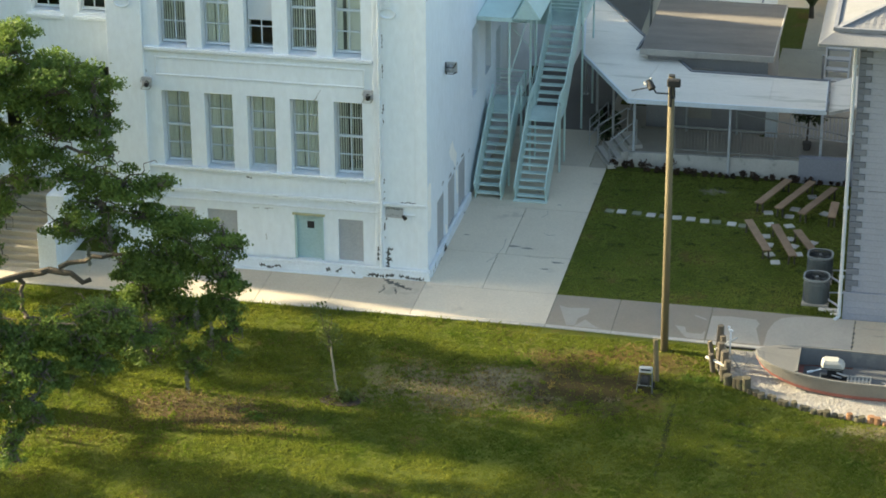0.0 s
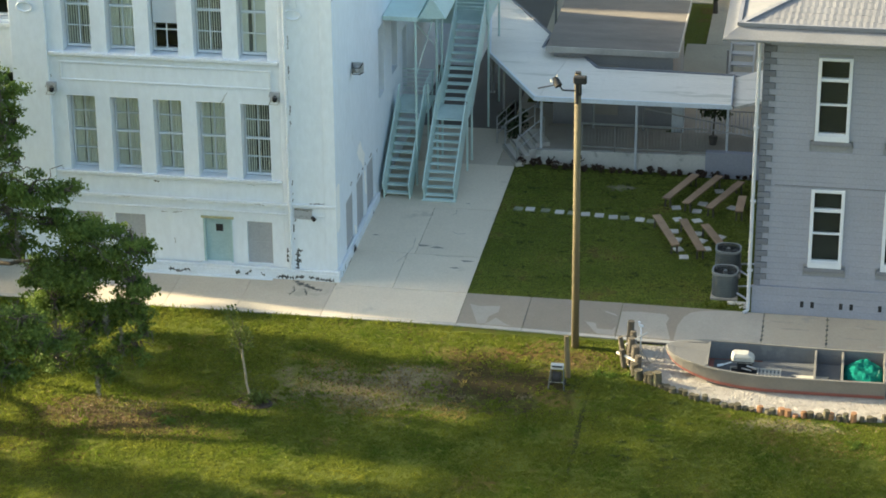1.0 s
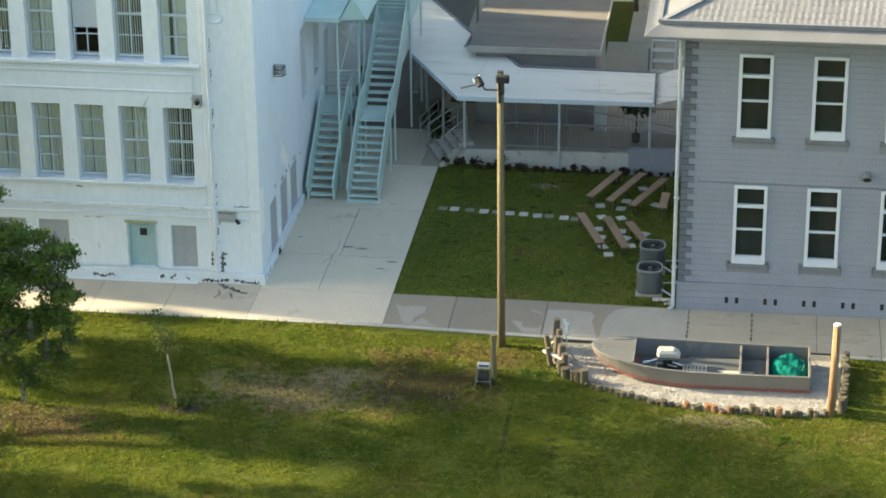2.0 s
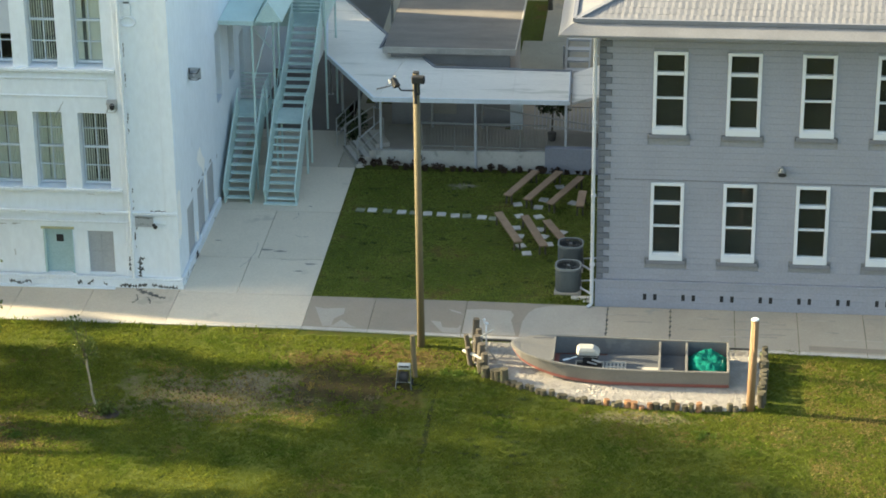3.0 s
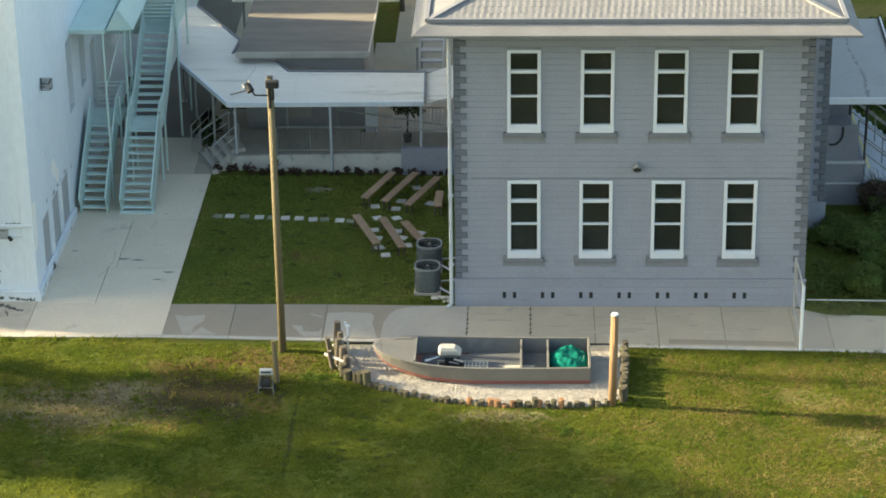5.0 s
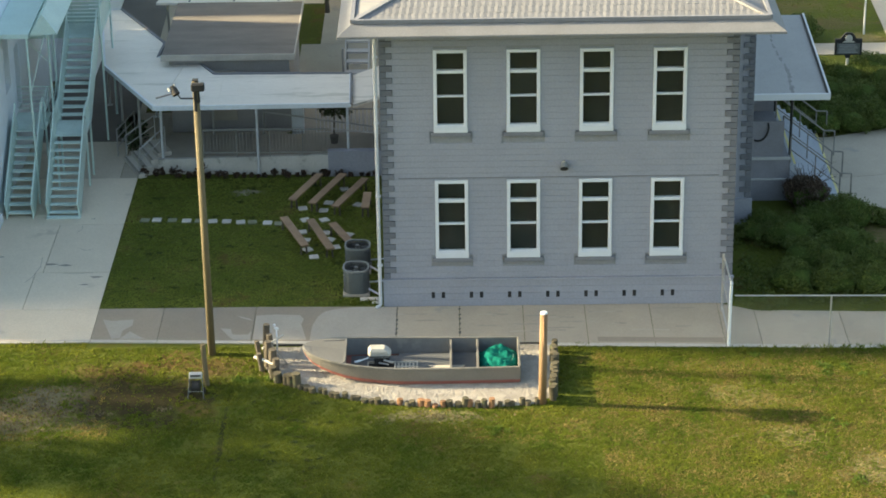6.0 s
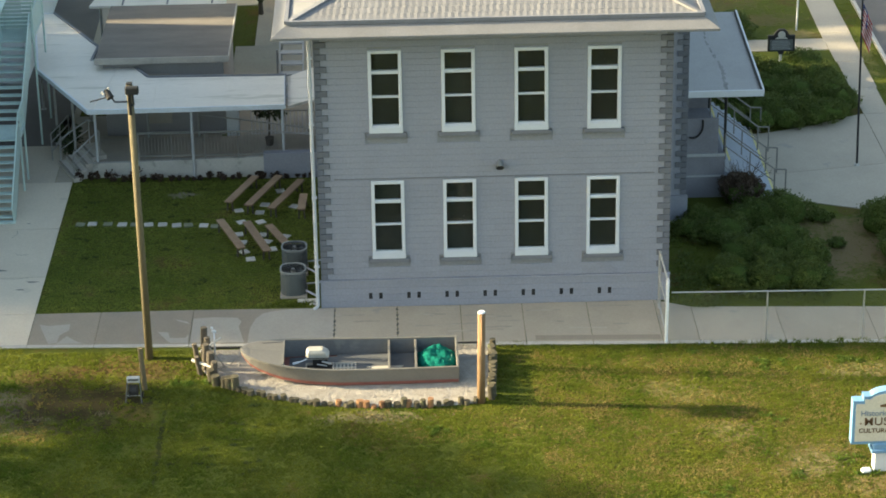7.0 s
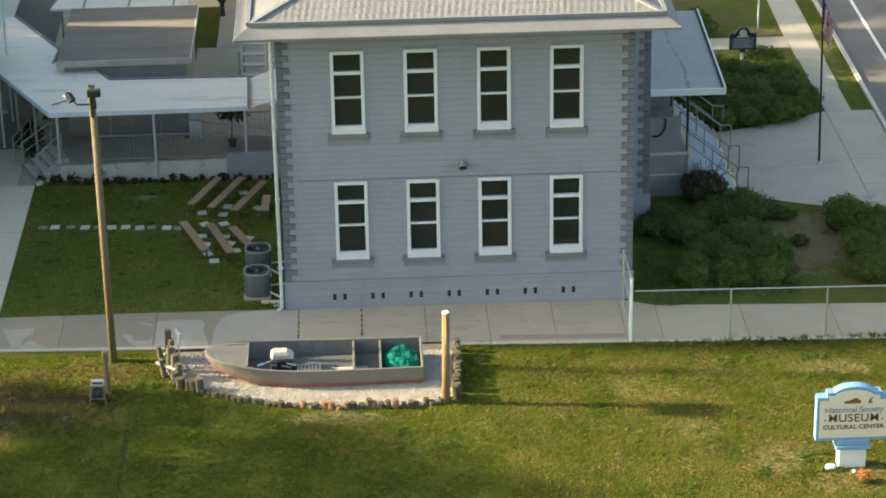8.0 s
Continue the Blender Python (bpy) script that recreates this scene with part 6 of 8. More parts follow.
def along(points, step):
    """Places at even steps along a line of points."""
    left = 0.0
    for (x0, y0), (x1, y1) in zip(points, points[1:]):
        d = math.hypot(x1 - x0, y1 - y0)
        while left < d:
            yield x0 + (x1 - x0) * left / d, y0 + (y1 - y0) * left / d
            left += step
        left -= d


pick = random.Random(8)
for x, y in list(along(bed_front, 0.215)) + list(along([(5.22, -6.75), (5.36, -3.5)], 0.23)):
    r = pick.uniform(0.075, 0.125)
    h = pick.uniform(0.09, 0.22) + (0.12 if pick.random() < 0.12 else 0)
    if x < -2.6:
        h, r = pick.uniform(0.30, 0.46), pick.uniform(0.12, 0.15)
    if x > 5.1:
        h, r = pick.uniform(0.36, 0.48), pick.uniform(0.09, 0.125)
    red = 0.2 < x < 3.6 and pick.random() < 0.45
    x, y = x + pick.uniform(-0.05, 0.05), y + pick.uniform(-0.05, 0.05)
    bm = rods(((x, y, -0.05), (x + pick.uniform(-0.03, 0.03), y + pick.uniform(-0.03, 0.03), h), r, r * 0.95), n=10)
    whole("log_stub", bm, LOG_RED if red else LOG_WOOD, (x, y, 0), "short reddish-brown log stub edging the gravel bed" if red else "short weathered log stub edging the gravel bed", "log", "log edging")

piling = thing("mooring_post", (4.85, -6.98, 0), "tall orange-brown round mooring post with a pale cap", "post")
part("shaft", rods(((4.85, -6.98, -0.1), (4.89, -6.96, 2.98), 0.125, 0.115), n=16), PILE_WOOD, piling, smooth=True)
part("cap", rods(((4.89, -6.96, 2.98), (4.89, -6.96, 3.02), 0.117, 0.09), n=16), WHITE_LEDGE, piling)
notice = thing("post_sign", (5.0, -6.97, 2.2), "thin wooden sign board let edge-on into the mooring post", "sign")
part("board", boxed((4.862, -7.56, 2.16, 4.886, -6.72, 2.92), bevel=0.004), PILE_WOOD, notice)
part("batten", boxed((4.887, -7.40, 2.30, 4.900, -7.14, 2.36), (4.887, -7.40, 2.84, 4.900, -7.14, 2.90)), PILE_WOOD, notice)
bed_rail = thing("bed_rail", (0.8, -3.3, 0), "low dark pipe rail along the rear of the gravel bed", "rail")
part("rail", rods(((-3.65, -3.3, 0.25), (4.95, -3.3, 0.22), 0.035), n=10), DARK_METAL, bed_rail)
for x in (-3.6, -0.8, 2.0, 4.9):
    part("rail_post", rods(((x, -3.3, 0.0), (x, -3.3, 0.25), 0.03), n=8), DARK_METAL, bed_rail)

# weathered pilings, an anchor and a white gull figure at the bow
drift = thing("driftwood_pilings", (-3.65, -4.3, 0), "cluster of grey weathered pilings lashed with rope", "pilings")
for x, y, h, r, lean in ((-3.66, -3.45, 1.05, 0.12, 0.04), (-3.48, -3.75, 0.85, 0.11, -0.04), (-3.78, -4.0, 0.75, 0.09, -0.12), (-3.55, -4.35, 0.9, 0.13, 0.03), (-3.38, -4.7, 0.8, 0.14, 0.02), (-3.70, -4.6, 0.6, 0.09, -0.1), (-3.28, -4.95, 0.6, 0.12, 0.04)):
    part("piling", rods(((x, y, -0.05), (x + lean, y, h), r, r * 0.85), n=10), DRIFT_WOOD, drift)
part("lashing", rods(((-3.95, -4.45, 0.42), (-3.3, -4.85, 0.36), 0.05), ((-3.7, -4.4, 0.68), (-3.1, -3.6, 0.75), 0.03)), PAVER, drift)
anchor = thing("anchor", (-3.1, -4.2, 0), "dull grey anchor leaning on the pilings", "anchor")
bm = rods(((-3.45, -4.2, 0.75), (-2.95, -4.3, 0.08), 0.022), ((-3.55, -4.0, 0.62), (-3.3, -4.45, 0.62), 0.018), n=8)
part("shank", bm, ANCHOR_GREY, anchor)
bm = bmesh.new()
for k in range(8):
    a, b = radians(200 + 17 * k), radians(200 + 17 * (k + 1))
    rod(bm, (-2.98 + 0.32 * math.cos(a), -4.25 + 0.1 * math.cos(a), 0.36 + 0.3 * math.sin(a)), (-2.98 + 0.32 * math.cos(b), -4.25 + 0.1 * math.cos(b), 0.36 + 0.3 * math.sin(b)), 0.022, n=6)
part("arms", bm, ANCHOR_GREY, anchor)
bm = bmesh.new()
bmesh.ops.create_uvsphere(bm, u_segments=12, v_segments=8, radius=0.055, matrix=pose(-3.30, -3.6, 0.98, 0, 20, 0) @ Matrix.Diagonal((1.5, 0.8, 0.9, 1)))
bmesh.ops.create_uvsphere(bm, u_segments=10, v_segments=6, radius=0.045, matrix=Matrix.Translation((-3.36, -3.6, 1.09)))
rod(bm, (-3.30, -3.6, 0.0), (-3.30, -3.6, 0.95), 0.025)
whole("gull_figure", bm, WHITE_TRIM, (-3.30, -3.6, 0.0), "small plain white bird figure on a thin stake", "figure", smooth=True)

# ---- the skiff ----
boat = thing("skiff", (1.0, -4.75, 0.05), "grey wooden fishing skiff with a red bottom stripe on the gravel", "boat")
BY = -4.75
# x, half width at the gunwale and at the chine, height of the gunwale and of the chine
STATIONS = [(4.22, 1.05, 0.98, 0.62, 0.09), (2.9, 1.07, 1.0, 0.61, 0.08), (1.6, 1.09, 1.02, 0.61, 0.08), (0.6, 1.10, 1.01, 0.62, 0.08), (-0.1, 1.07, 0.95, 0.645, 0.10), (-0.7, 1.00, 0.85, 0.685, 0.14), (-1.15, 0.90, 0.72, 0.725, 0.19), (-1.55, 0.77, 0.57, 0.765, 0.27), (-1.88, 0.61, 0.41, 0.80, 0.36), (-2.12, 0.44, 0.27, 0.83, 0.46), (-2.28, 0.27, 0.14, 0.86, 0.58), (-2.38, 0.10, 0.04, 0.88, 0.70), (-2.41, 0.02, 0.012, 0.89, 0.76)]


def hull_strip(lo, hi, shrink=0.0):
    """Both sides of the hull between two heights, as shares of the way from chine to gunwale."""
    bm = bmesh.new()
    for side in (-1, 1):
        rows = []
        for x, w, b, g, k in STATIONS:
            rows.append([bm.verts.new((x, BY + side * max(b + (w - b) * q - shrink, 0.01), k + (g - k) * q)) for q in (lo, hi)])
        for p, q in zip(rows, rows[1:]):
            bm.faces.new((p[0], p[1], q[1], q[0]))
    return bm


bm = hull_strip(0.2, 1.0)
bmesh.ops.recalc_face_normals(bm, faces=bm.faces)
hull = part("hull", bm, BOAT_OUT, boat, "grey painted plank sides")
part("bottom_stripe", hull_strip(0.0, 0.2, -0.006), BOAT_RED, hull, "faded red stripe")
part("inner_sides", hull_strip(0.1, 0.99, 0.045), BOAT_IN, boat)
bm = bmesh.new()
for a, b in zip(STATIONS, STATIONS[1:]):
    bm.faces.new([bm.verts.new(p) for p in ((a[0], BY - a[2], a[4]), (b[0], BY - b[2], b[4]), (b[0], BY + b[2], b[4]), (a[0], BY + a[2], a[4]))])
part("bottom", bm, BOAT_RED, boat)
part("floor", boxed((-1.1, BY - 0.80, 0.15, 0.5, BY + 0.80, 0.17), (0.5, BY - 0.94, 0.15, 4.18, BY + 0.94, 0.17)), BOAT_IN, boat)
part("transom", boxed((4.17, BY - 0.99, 0.10, 4.24, BY + 0.99, 0.66), bevel=0.01), BOAT_OUT, boat)
bm = bmesh.new()
deck = [(x, w, g) for x, w, b, g, k in STATIONS if x <= -1.1]
for a, b in zip(deck, deck[1:]):
    for s in (-1, 1):
        bm.faces.new([bm.verts.new(p) for p in ((a[0], BY, a[2] + 0.075), (b[0], BY, b[2] + 0.075), (b[0], BY + s * (b[1] + 0.04), b[2] + 0.037), (a[0], BY + s * (a[1] + 0.04), a[2] + 0.037))][::s])
part("foredeck", bm, BOAT_OUT, boat, "grey foredeck with a short painted shadow line")
# thin dark bar drawn in as the shadow line of the far gunwale
part("deck_seam", beam(bmesh.new(), (-1.78, BY + 0.50, 0.845), (-1.16, BY + 0.66, 0.79), 0.03, 0.008), BOAT_IN, boat)
for s in (-1, 1):
    bm = bmesh.new()
    for a, b in zip(STATIONS, STATIONS[1:]):
        beam(bm, (a[0], BY + s * a[1], a[3] + 0.01), (b[0], BY + s * b[1], b[3] + 0.01), 0.075, 0.05)
    part("gunwale", bm, BOAT_OUT, boat)
bm = prism(bmesh.new(), [(-0.62, 0.2), (0.62, 0.2), (0.85, 0.74), (-0.85, 0.74)], -1.17, -1.12)
bm.transform(Matrix(((0, 0, 1, 0), (1, 0, 0, BY), (0, 1, 0, 0), (0, 0, 0, 1))))
bmesh.ops.recalc_face_normals(bm, faces=bm.faces)
part("bulkhead", bm, BOAT_OUT, boat)
part("coaming", beam(bmesh.new(), (-1.13, BY - 0.87, 0.765), (-1.13, BY + 0.87, 0.765), 0.07, 0.05), BOAT_OUT, boat)
for x in (2.12, 2.94):
    part("frame_rib", boxed((x - 0.02, BY - 1.0, 0.16, x + 0.02, BY + 1.0, 0.44), (x - 0.035, BY - 1.02, 0.44, x + 0.035, BY + 1.02, 0.60), bevel=0.008), BOAT_OUT, boat)
part("well_frame", boxed((-0.46, BY - 0.42, 0.17, 0.42, BY - 0.37, 0.24), (-0.46, BY + 0.22, 0.17, 0.42, BY + 0.26, 0.24), (-0.46, BY - 0.37, 0.17, -0.42, BY + 0.22, 0.24), (0.37, BY - 0.37, 0.17, 0.42, BY + 0.22, 0.24)), BOAT_BENCH, boat)
part("well", boxed((-0.42, BY - 0.37, 0.172, 0.37, BY + 0.22, 0.18)), DARK_METAL, boat)
part("grating", boxed((0.44, BY - 0.34, 0.17, 1.10, BY - 0.29, 0.205), (0.44, BY + 0.26, 0.17, 1.10, BY + 0.31, 0.205), (1.05, BY - 0.29, 0.17, 1.10, BY + 0.26, 0.205), (0.44, BY - 0.05, 0.17, 1.05, BY, 0.2), *[(0.47 + 0.115 * k, BY - 0.29, 0.172, 0.53 + 0.115 * k, BY + 0.26, 0.195) for k in range(5)]), BOAT_BENCH, boat, "pale slatted floor grating")
part("floor_board", prism(bmesh.new(), [(1.42, BY + 0.02), (2.55, BY + 0.02), (2.42, BY - 0.22), (1.70, BY - 0.22)], 0.172, 0.20), BOAT_BENCH, boat)
WHITE_COWL = mat("yellowed_white_plastic", (0.40, 0.40, 0.375), (0.33, 0.33, 0.31), 3.0, 0.6)
motor = thing("outboard_motor", (-0.1, -4.6, 0.17), "old white outboard motor standing in the boat's well", "outboard motor")
cowl = bmesh.new()
rings = []
for z, x0, x1, y0, y1 in ((0.46, -0.42, 0.25, -4.72, -4.34), (0.58, -0.44, 0.28, -4.74, -4.32), (0.68, -0.43, 0.22, -4.73, -4.33), (0.75, -0.38, 0.08, -4.69, -4.37)):
    rings.append([cowl.verts.new((x0 + (x1 - x0) * u, y0 + (y1 - y0) * w, z)) for u, w in ((0.1, 0), (0.9, 0), (1, 0.2), (1, 0.8), (0.9, 1), (0.1, 1), (0, 0.8), (0, 0.2))])
for a, b in zip(rings, rings[1:]):
    for i in range(8):
        cowl.faces.new((a[i], a[(i + 1) % 8], b[(i + 1) % 8], b[i]))
cowl.faces.new(rings[-1])
cowl.faces.new(rings[0][::-1])
part("cowl", cowl, WHITE_COWL, motor)
part("air_slot", boxed((-0.34, -4.745, 0.60, 0.08, -4.735, 0.655)), BOAT_BENCH, motor)
part("cowl_seam", boxed((-0.425, -4.755, 0.50, 0.255, -4.735, 0.52)), DARK_METAL, motor)
part("leg", boxed((-0.24, -4.68, 0.17, 0.22, -4.42, 0.46), bevel=0.03), DARK_METAL, motor)
part("clamp", rods(((0.05, -4.74, 0.40), (0.34, -4.80, 0.34), 0.035), ((-0.1, -4.72, 0.3), (0.2, -4.78, 0.26), 0.03)), GALV, motor)
part("tiller", rods(((-0.35, -4.66, 0.48), (-0.66, -4.80, 0.42), 0.022), ((-0.66, -4.80, 0.42), (-0.84, -4.86, 0.40), 0.04)), WHITE_LEDGE, motor)

# a heap of green net in the stern: folded cloth over a mound
net = thing("fishing_net", (3.6, -4.6, 0.17), "crumpled bright green fishing net heaped in the stern", "net")
verts, faces = [], []
N = 40
for i in range(N + 1):
    for j in range(N + 1):
        u, w = 2 * i / N - 1, 2 * j / N - 1
        r = min(1.0, math.hypot(u, w))
        px, py = 3.58 + 0.74 * u * (0.75 + 0.25 * max(abs(u), abs(w)) / max(r, 0.01)) * 0.9, -4.66 + 0.96 * w
        lump = noise.noise(Vector((px * 3.2, py * 3.2, 1.0))) * 0.10 + noise.noise(Vector((px * 9, py * 9, 4.0))) * 0.045 + abs(noise.noise(Vector((px * 5, py * 3, 9.0)))) * 0.10
        h = max(0.0, 1 - r ** 3.0) ** 0.5
        verts.append((px - 3.6, py + 4.6, 0.01 + h * (0.38 + 0.75 * lump)))
for i in range(N):
    for j in range(N):
        k = i * (N + 1) + j
        faces.append((k, k + N + 1, k + N + 2, k + 1))
mesh_from("mesh_cloth", verts, faces, NET_GREEN, net, smooth=True)
bm = bmesh.new()
for k in range(9):
    a, b = radians(-60 + 15 * k), radians(-60 + 15 * (k + 1))
    rod(bm, (3.62 + 0.42 * math.cos(a), -4.7 + 0.55 * math.sin(a), 0.50 - 0.02 * abs(k - 4)), (3.62 + 0.42 * math.cos(b), -4.7 + 0.55 * math.sin(b), 0.50 - 0.02 * abs(k - 3)), 0.022, n=6)
part("float_line", bm, mat("pale_green_rope", (0.16, 0.36, 0.28), (0.10, 0.28, 0.2), 5.0, 0.8), net)

# ---- museum sign ----
sign = thing("museum_sign", (16.15, -11.7, 0), "cream museum sign in a sky-blue frame on a white pedestal", "sign")
part("pedestal", boxed((15.77, -11.86, 0.0, 16.55, -11.50, 0.62), bevel=0.02), WHITE_TRIM, sign)
part("pedestal_cap", boxed((15.66, -11.95, 0.62, 16.66, -11.42, 0.74), (15.72, -11.90, 0.74, 16.60, -11.46, 0.90), bevel=0.02), SIGN_BLUE, sign)


def sign_outline(grow):
    pts = [(15.18 - grow, 0.98 - grow), (17.10 + grow, 0.98 - grow), (17.10 + grow, 2.16 + grow), (16.86 + grow * 0.5, 2.16 + grow), (16.86 + grow * 0.5, 2.30 + grow), (16.68, 2.30 + grow)]
    for k in range(9):
        a = radians(20 + 17.5 * k)
        pts.append((16.14 + 0.60 * math.cos(a), 2.20 + grow + 0.28 * math.sin(a)))
    return pts + [(15.60, 2.30 + grow), (15.42 - grow * 0.5, 2.30 + grow), (15.42 - grow * 0.5, 2.16 + grow), (15.18 - grow, 2.16 + grow)]


def upright(outline, y0, y1):
    bm = prism(bmesh.new(), outline, 0, y1 - y0)
    bm.transform(Matrix.Translation((0, y1, 0)) @ Matrix.Rotation(radians(90), 4, "X"))
    return bm


part("frame", upright(sign_outline(0.09), -11.84, -11.52), SIGN_BLUE, sign)
board = part("board", upright(sign_outline(0.0), -11.856, -11.842), SIGN_FACE, sign)


def words(text, size, x, z, material, spread=1.0, bold=0.0):
    curve = bpy.data.curves.new("lettering", "FONT")
    curve.offset = bold
    curve.body, curve.size, curve.align_x, curve.extrude, curve.space_character = text, size, "CENTER", 0.006, spread
    holder = bpy.data.objects.new("lettering", curve)
    scene.collection.objects.link(holder)
    bpy.context.view_layer.update()
    data = bpy.data.meshes.new_from_object(holder.evaluated_get(bpy.context.evaluated_depsgraph_get()))
    bpy.data.objects.remove(holder)
    data.transform(Matrix.Translation((x, -11.862, z)) @ Matrix.Rotation(radians(90), 4, "X"))
    data.transform(Matrix.Translation(-origin(board)))
    data.materials.clear()
    data.materials.append(material)
    ob = new("lettering", data)
    ob.parent = board
    return ob


words("Historical Society", 0.24, 16.14, 1.79, SIGN_GREYBLUE, 0.98, 0.003)
words("MUSEUM", 0.35, 16.14, 1.49, SIGN_BROWN, 1.08, 0.003)
words("CULTURAL CENTER", 0.19, 16.14, 1.26, SIGN_BROWN, 1.02, 0.003)
part("emblem_house", upright([(15.85, 2.06), (16.32, 2.06), (16.32, 2.14), (16.18, 2.24), (16.0, 2.16), (15.85, 2.12)], -11.862, -11.857), SIGN_BROWN, board)
part("emblem_bird", upright([(16.52, 2.06), (16.66, 2.06), (16.60, 2.14), (16.68, 2.26), (16.56, 2.18)], -11.862, -11.857), SIGN_BROWN, board)
for x in (15.33, 16.95):
    part("dot_mark", upright([(x - 0.03, 1.55), (x, 1.52), (x + 0.03, 1.55), (x, 1.58)], -11.862, -11.857), SIGN_BROWN, board)
whole("white_stone", boxed((15.40, -12.0, 0.0, 15.70, -11.8, 0.16), bevel=0.06), WHITE_TRIM, (15.55, -11.9, 0), "rounded white stone at the sign", "stone")
whole("white_stone", boxed((16.12, -12.2, 0.0, 16.24, -12.08, 0.09), bevel=0.035), WHITE_TRIM, (16.18, -12.14, 0), "small white stone at the sign", "stone")
flowers = thing("flowering_plant", (16.35, -12.7, 0), "low plant with red and yellow blooms before the sign", "plant")
blooms = leaf_cloud("blooms", [(16.35, -12.7, 0.2, 0.26, 0.22, 0.2)], 320, 0.035, FLOWER, flowers, 5, shell=0.3)
tagged(blooms, kind="stuff")
leaf_cloud("leaves", [(16.35, -12.7, 0.12, 0.24, 0.2, 0.13)], 160, 0.045, BUSH_LEAF, flowers, 6, shell=0.2)

# ---- fence and gate ----
fence = thing("wire_fence", (15.5, -3.3, 0), "pipe-railed chain-link fence along the pavement edge", "fence")
FX = [10.95, 13.95, 16.98, 20.0, 21.6]
for a, b in zip(FX, FX[1:]):
    part("top_rail", rods(((a, -3.30, 1.775 - 0.012 * (a - 10.95)), (b, -3.30, 1.775 - 0.012 * (b - 10.95)), 0.026)), GALV, fence)
    part("wire_mesh", boxed((a, -3.305, 0.05, b, -3.297, 1.70)), CHAIN_LINK, fence)
for x in FX[1:]:
    part("post", rods(((x, -3.31, 0.0), (x, -3.31, 1.77 - 0.012 * (x - 10.95)), 0.03)), GALV, fence)
gate = thing("side_gate", (10.95, -2.0, 0), "tall white pipe gate standing edge-on across the pavement", "gate")
part("gate_post", rods(((10.82, -3.22, 0.0), (10.84, -3.22, 2.15), 0.05)), WHITE_LEDGE, gate)
part("gate_post", rods(((10.86, -0.72, 0.0), (10.86, -0.72, 2.05), 0.045)), GALV, gate)
part("gate_rail", rods(((10.84, -3.22, 2.12), (10.86, -0.72, 2.0), 0.03), ((10.84, -3.22, 0.2), (10.86, -0.72, 0.2), 0.03), ((10.84, -3.22, 1.15), (10.86, -0.72, 1.15), 0.025)), GALV, gate)
part("wire_mesh", boxed((10.845, -3.2, 0.2, 10.855, -0.74, 2.05)), CHAIN_LINK, gate)
part("post_cap", rods(((10.84, -3.22, 2.15), (10.84, -3.22, 2.22), 0.065, 0.03)), WHITE_PIPE, gate)

# ---- forecourt: flag, marker, lamp post ----
flag = thing("flagpole", (19.39, 11.1, 0), "slim dark flagpole flying a red and white striped flag", "flagpole")
part("pole", rods(((19.39, 11.1, 0.0), (19.22, 11.1, 9.0), 0.045, 0.03), n=10), DARK_METAL, flag)
part("base_collar", rods(((19.39, 11.1, 0.03), (19.39, 11.1, 0.12), 0.11, 0.08), n=10), GALV, flag)
for k in range(13):
    verts, faces = [], []
    z1 = 6.35 - 0.092 * k
    for i in range(13):
        q = i / 12
        x = 19.28 + 0.36 * q
        sag = 0.85 * q
        y = 11.1 + 0.13 * math.sin(10 * q + 0.3 * k) * (0.3 + q)
        verts += [(x, y, z1 - sag), (x, y, z1 - 0.0925 - sag)]
    for i in range(12):
        faces.append((2 * i, 2 * i + 1, 2 * i + 3, 2 * i + 2))
    stripe = mesh_from("stripe", np.array(verts) - np.array(origin(flag)), faces, FLAG_RED if k % 2 == 0 else FLAG_WHITE, flag)
    thick = stripe.modifiers.new("cloth", "SOLIDIFY")
    thick.thickness = 0.006
verts, faces = [], []
for i in range(7):
    q = i / 12
    y = 11.1 + 0.13 * math.sin(10 * q) * (0.3 + q)
    for s in (0, 1):
        verts.append((19.28 + 0.36 * q, y - 0.012, 6.36 - 0.85 * q - 0.65 * s))
for i in range(6):
    faces.append((2 * i, 2 * i + 1, 2 * i + 3, 2 * i + 2))
canton = mesh_from("canton", np.array(verts) - np.array(origin(flag)), faces, FLAG_BLUE, flag)
canton.modifiers.new("cloth", "SOLIDIFY").thickness = 0.004

marker = thing("plaque_post", (18.03, 21.0, 0), "dark cast plaque with a pale seal on a post", "plaque")
part("post", rods(((18.03, 21.0, 0), (18.03, 21.0, 1.2), 0.06)), WHITE_PIPE, marker)
bm = upright([(17.50, 1.05), (17.9, 1.05), (17.95, 0.92), (18.1, 0.92), (18.15, 1.05), (18.58, 1.05), (18.58, 1.72), (18.35, 1.72), (18.28, 1.86), (18.16, 1.98), (17.92, 1.98), (17.80, 1.86), (17.72, 1.72), (17.50, 1.72)], 20.92, 21.02)
part("frame", bm, DARK_METAL, marker)
part("face", upright([(17.58, 1.1), (18.50, 1.1), (18.50, 1.55), (17.58, 1.55)], 20.905, 20.918), MARKER_FACE, marker)
part("seal", rods(((18.04, 20.92, 1.75), (18.04, 20.90, 1.75), 0.15), n=16), PAVER, marker)
part("seal_ribbon", upright([(17.78, 1.58), (18.30, 1.58), (18.22, 1.64), (17.86, 1.64)], 20.90, 20.918), PAVER, marker)
for k in range(6):
    part("text_bar", boxed((17.66, 20.898, 1.15 + 0.065 * k, 18.42 - 0.05 * (k % 3), 20.904, 1.17 + 0.065 * k)), BOARD_GREY, marker)
whole("street_lamp", rods(((19.57, 26.5, 0), (19.6, 26.5, 5.5), 0.04, 0.03), n=10), WHITE_PIPE, (19.57, 26.5, 0), "slim pale street lamp post on the verge", "street lamp")

# ---- trees and shrubs ----


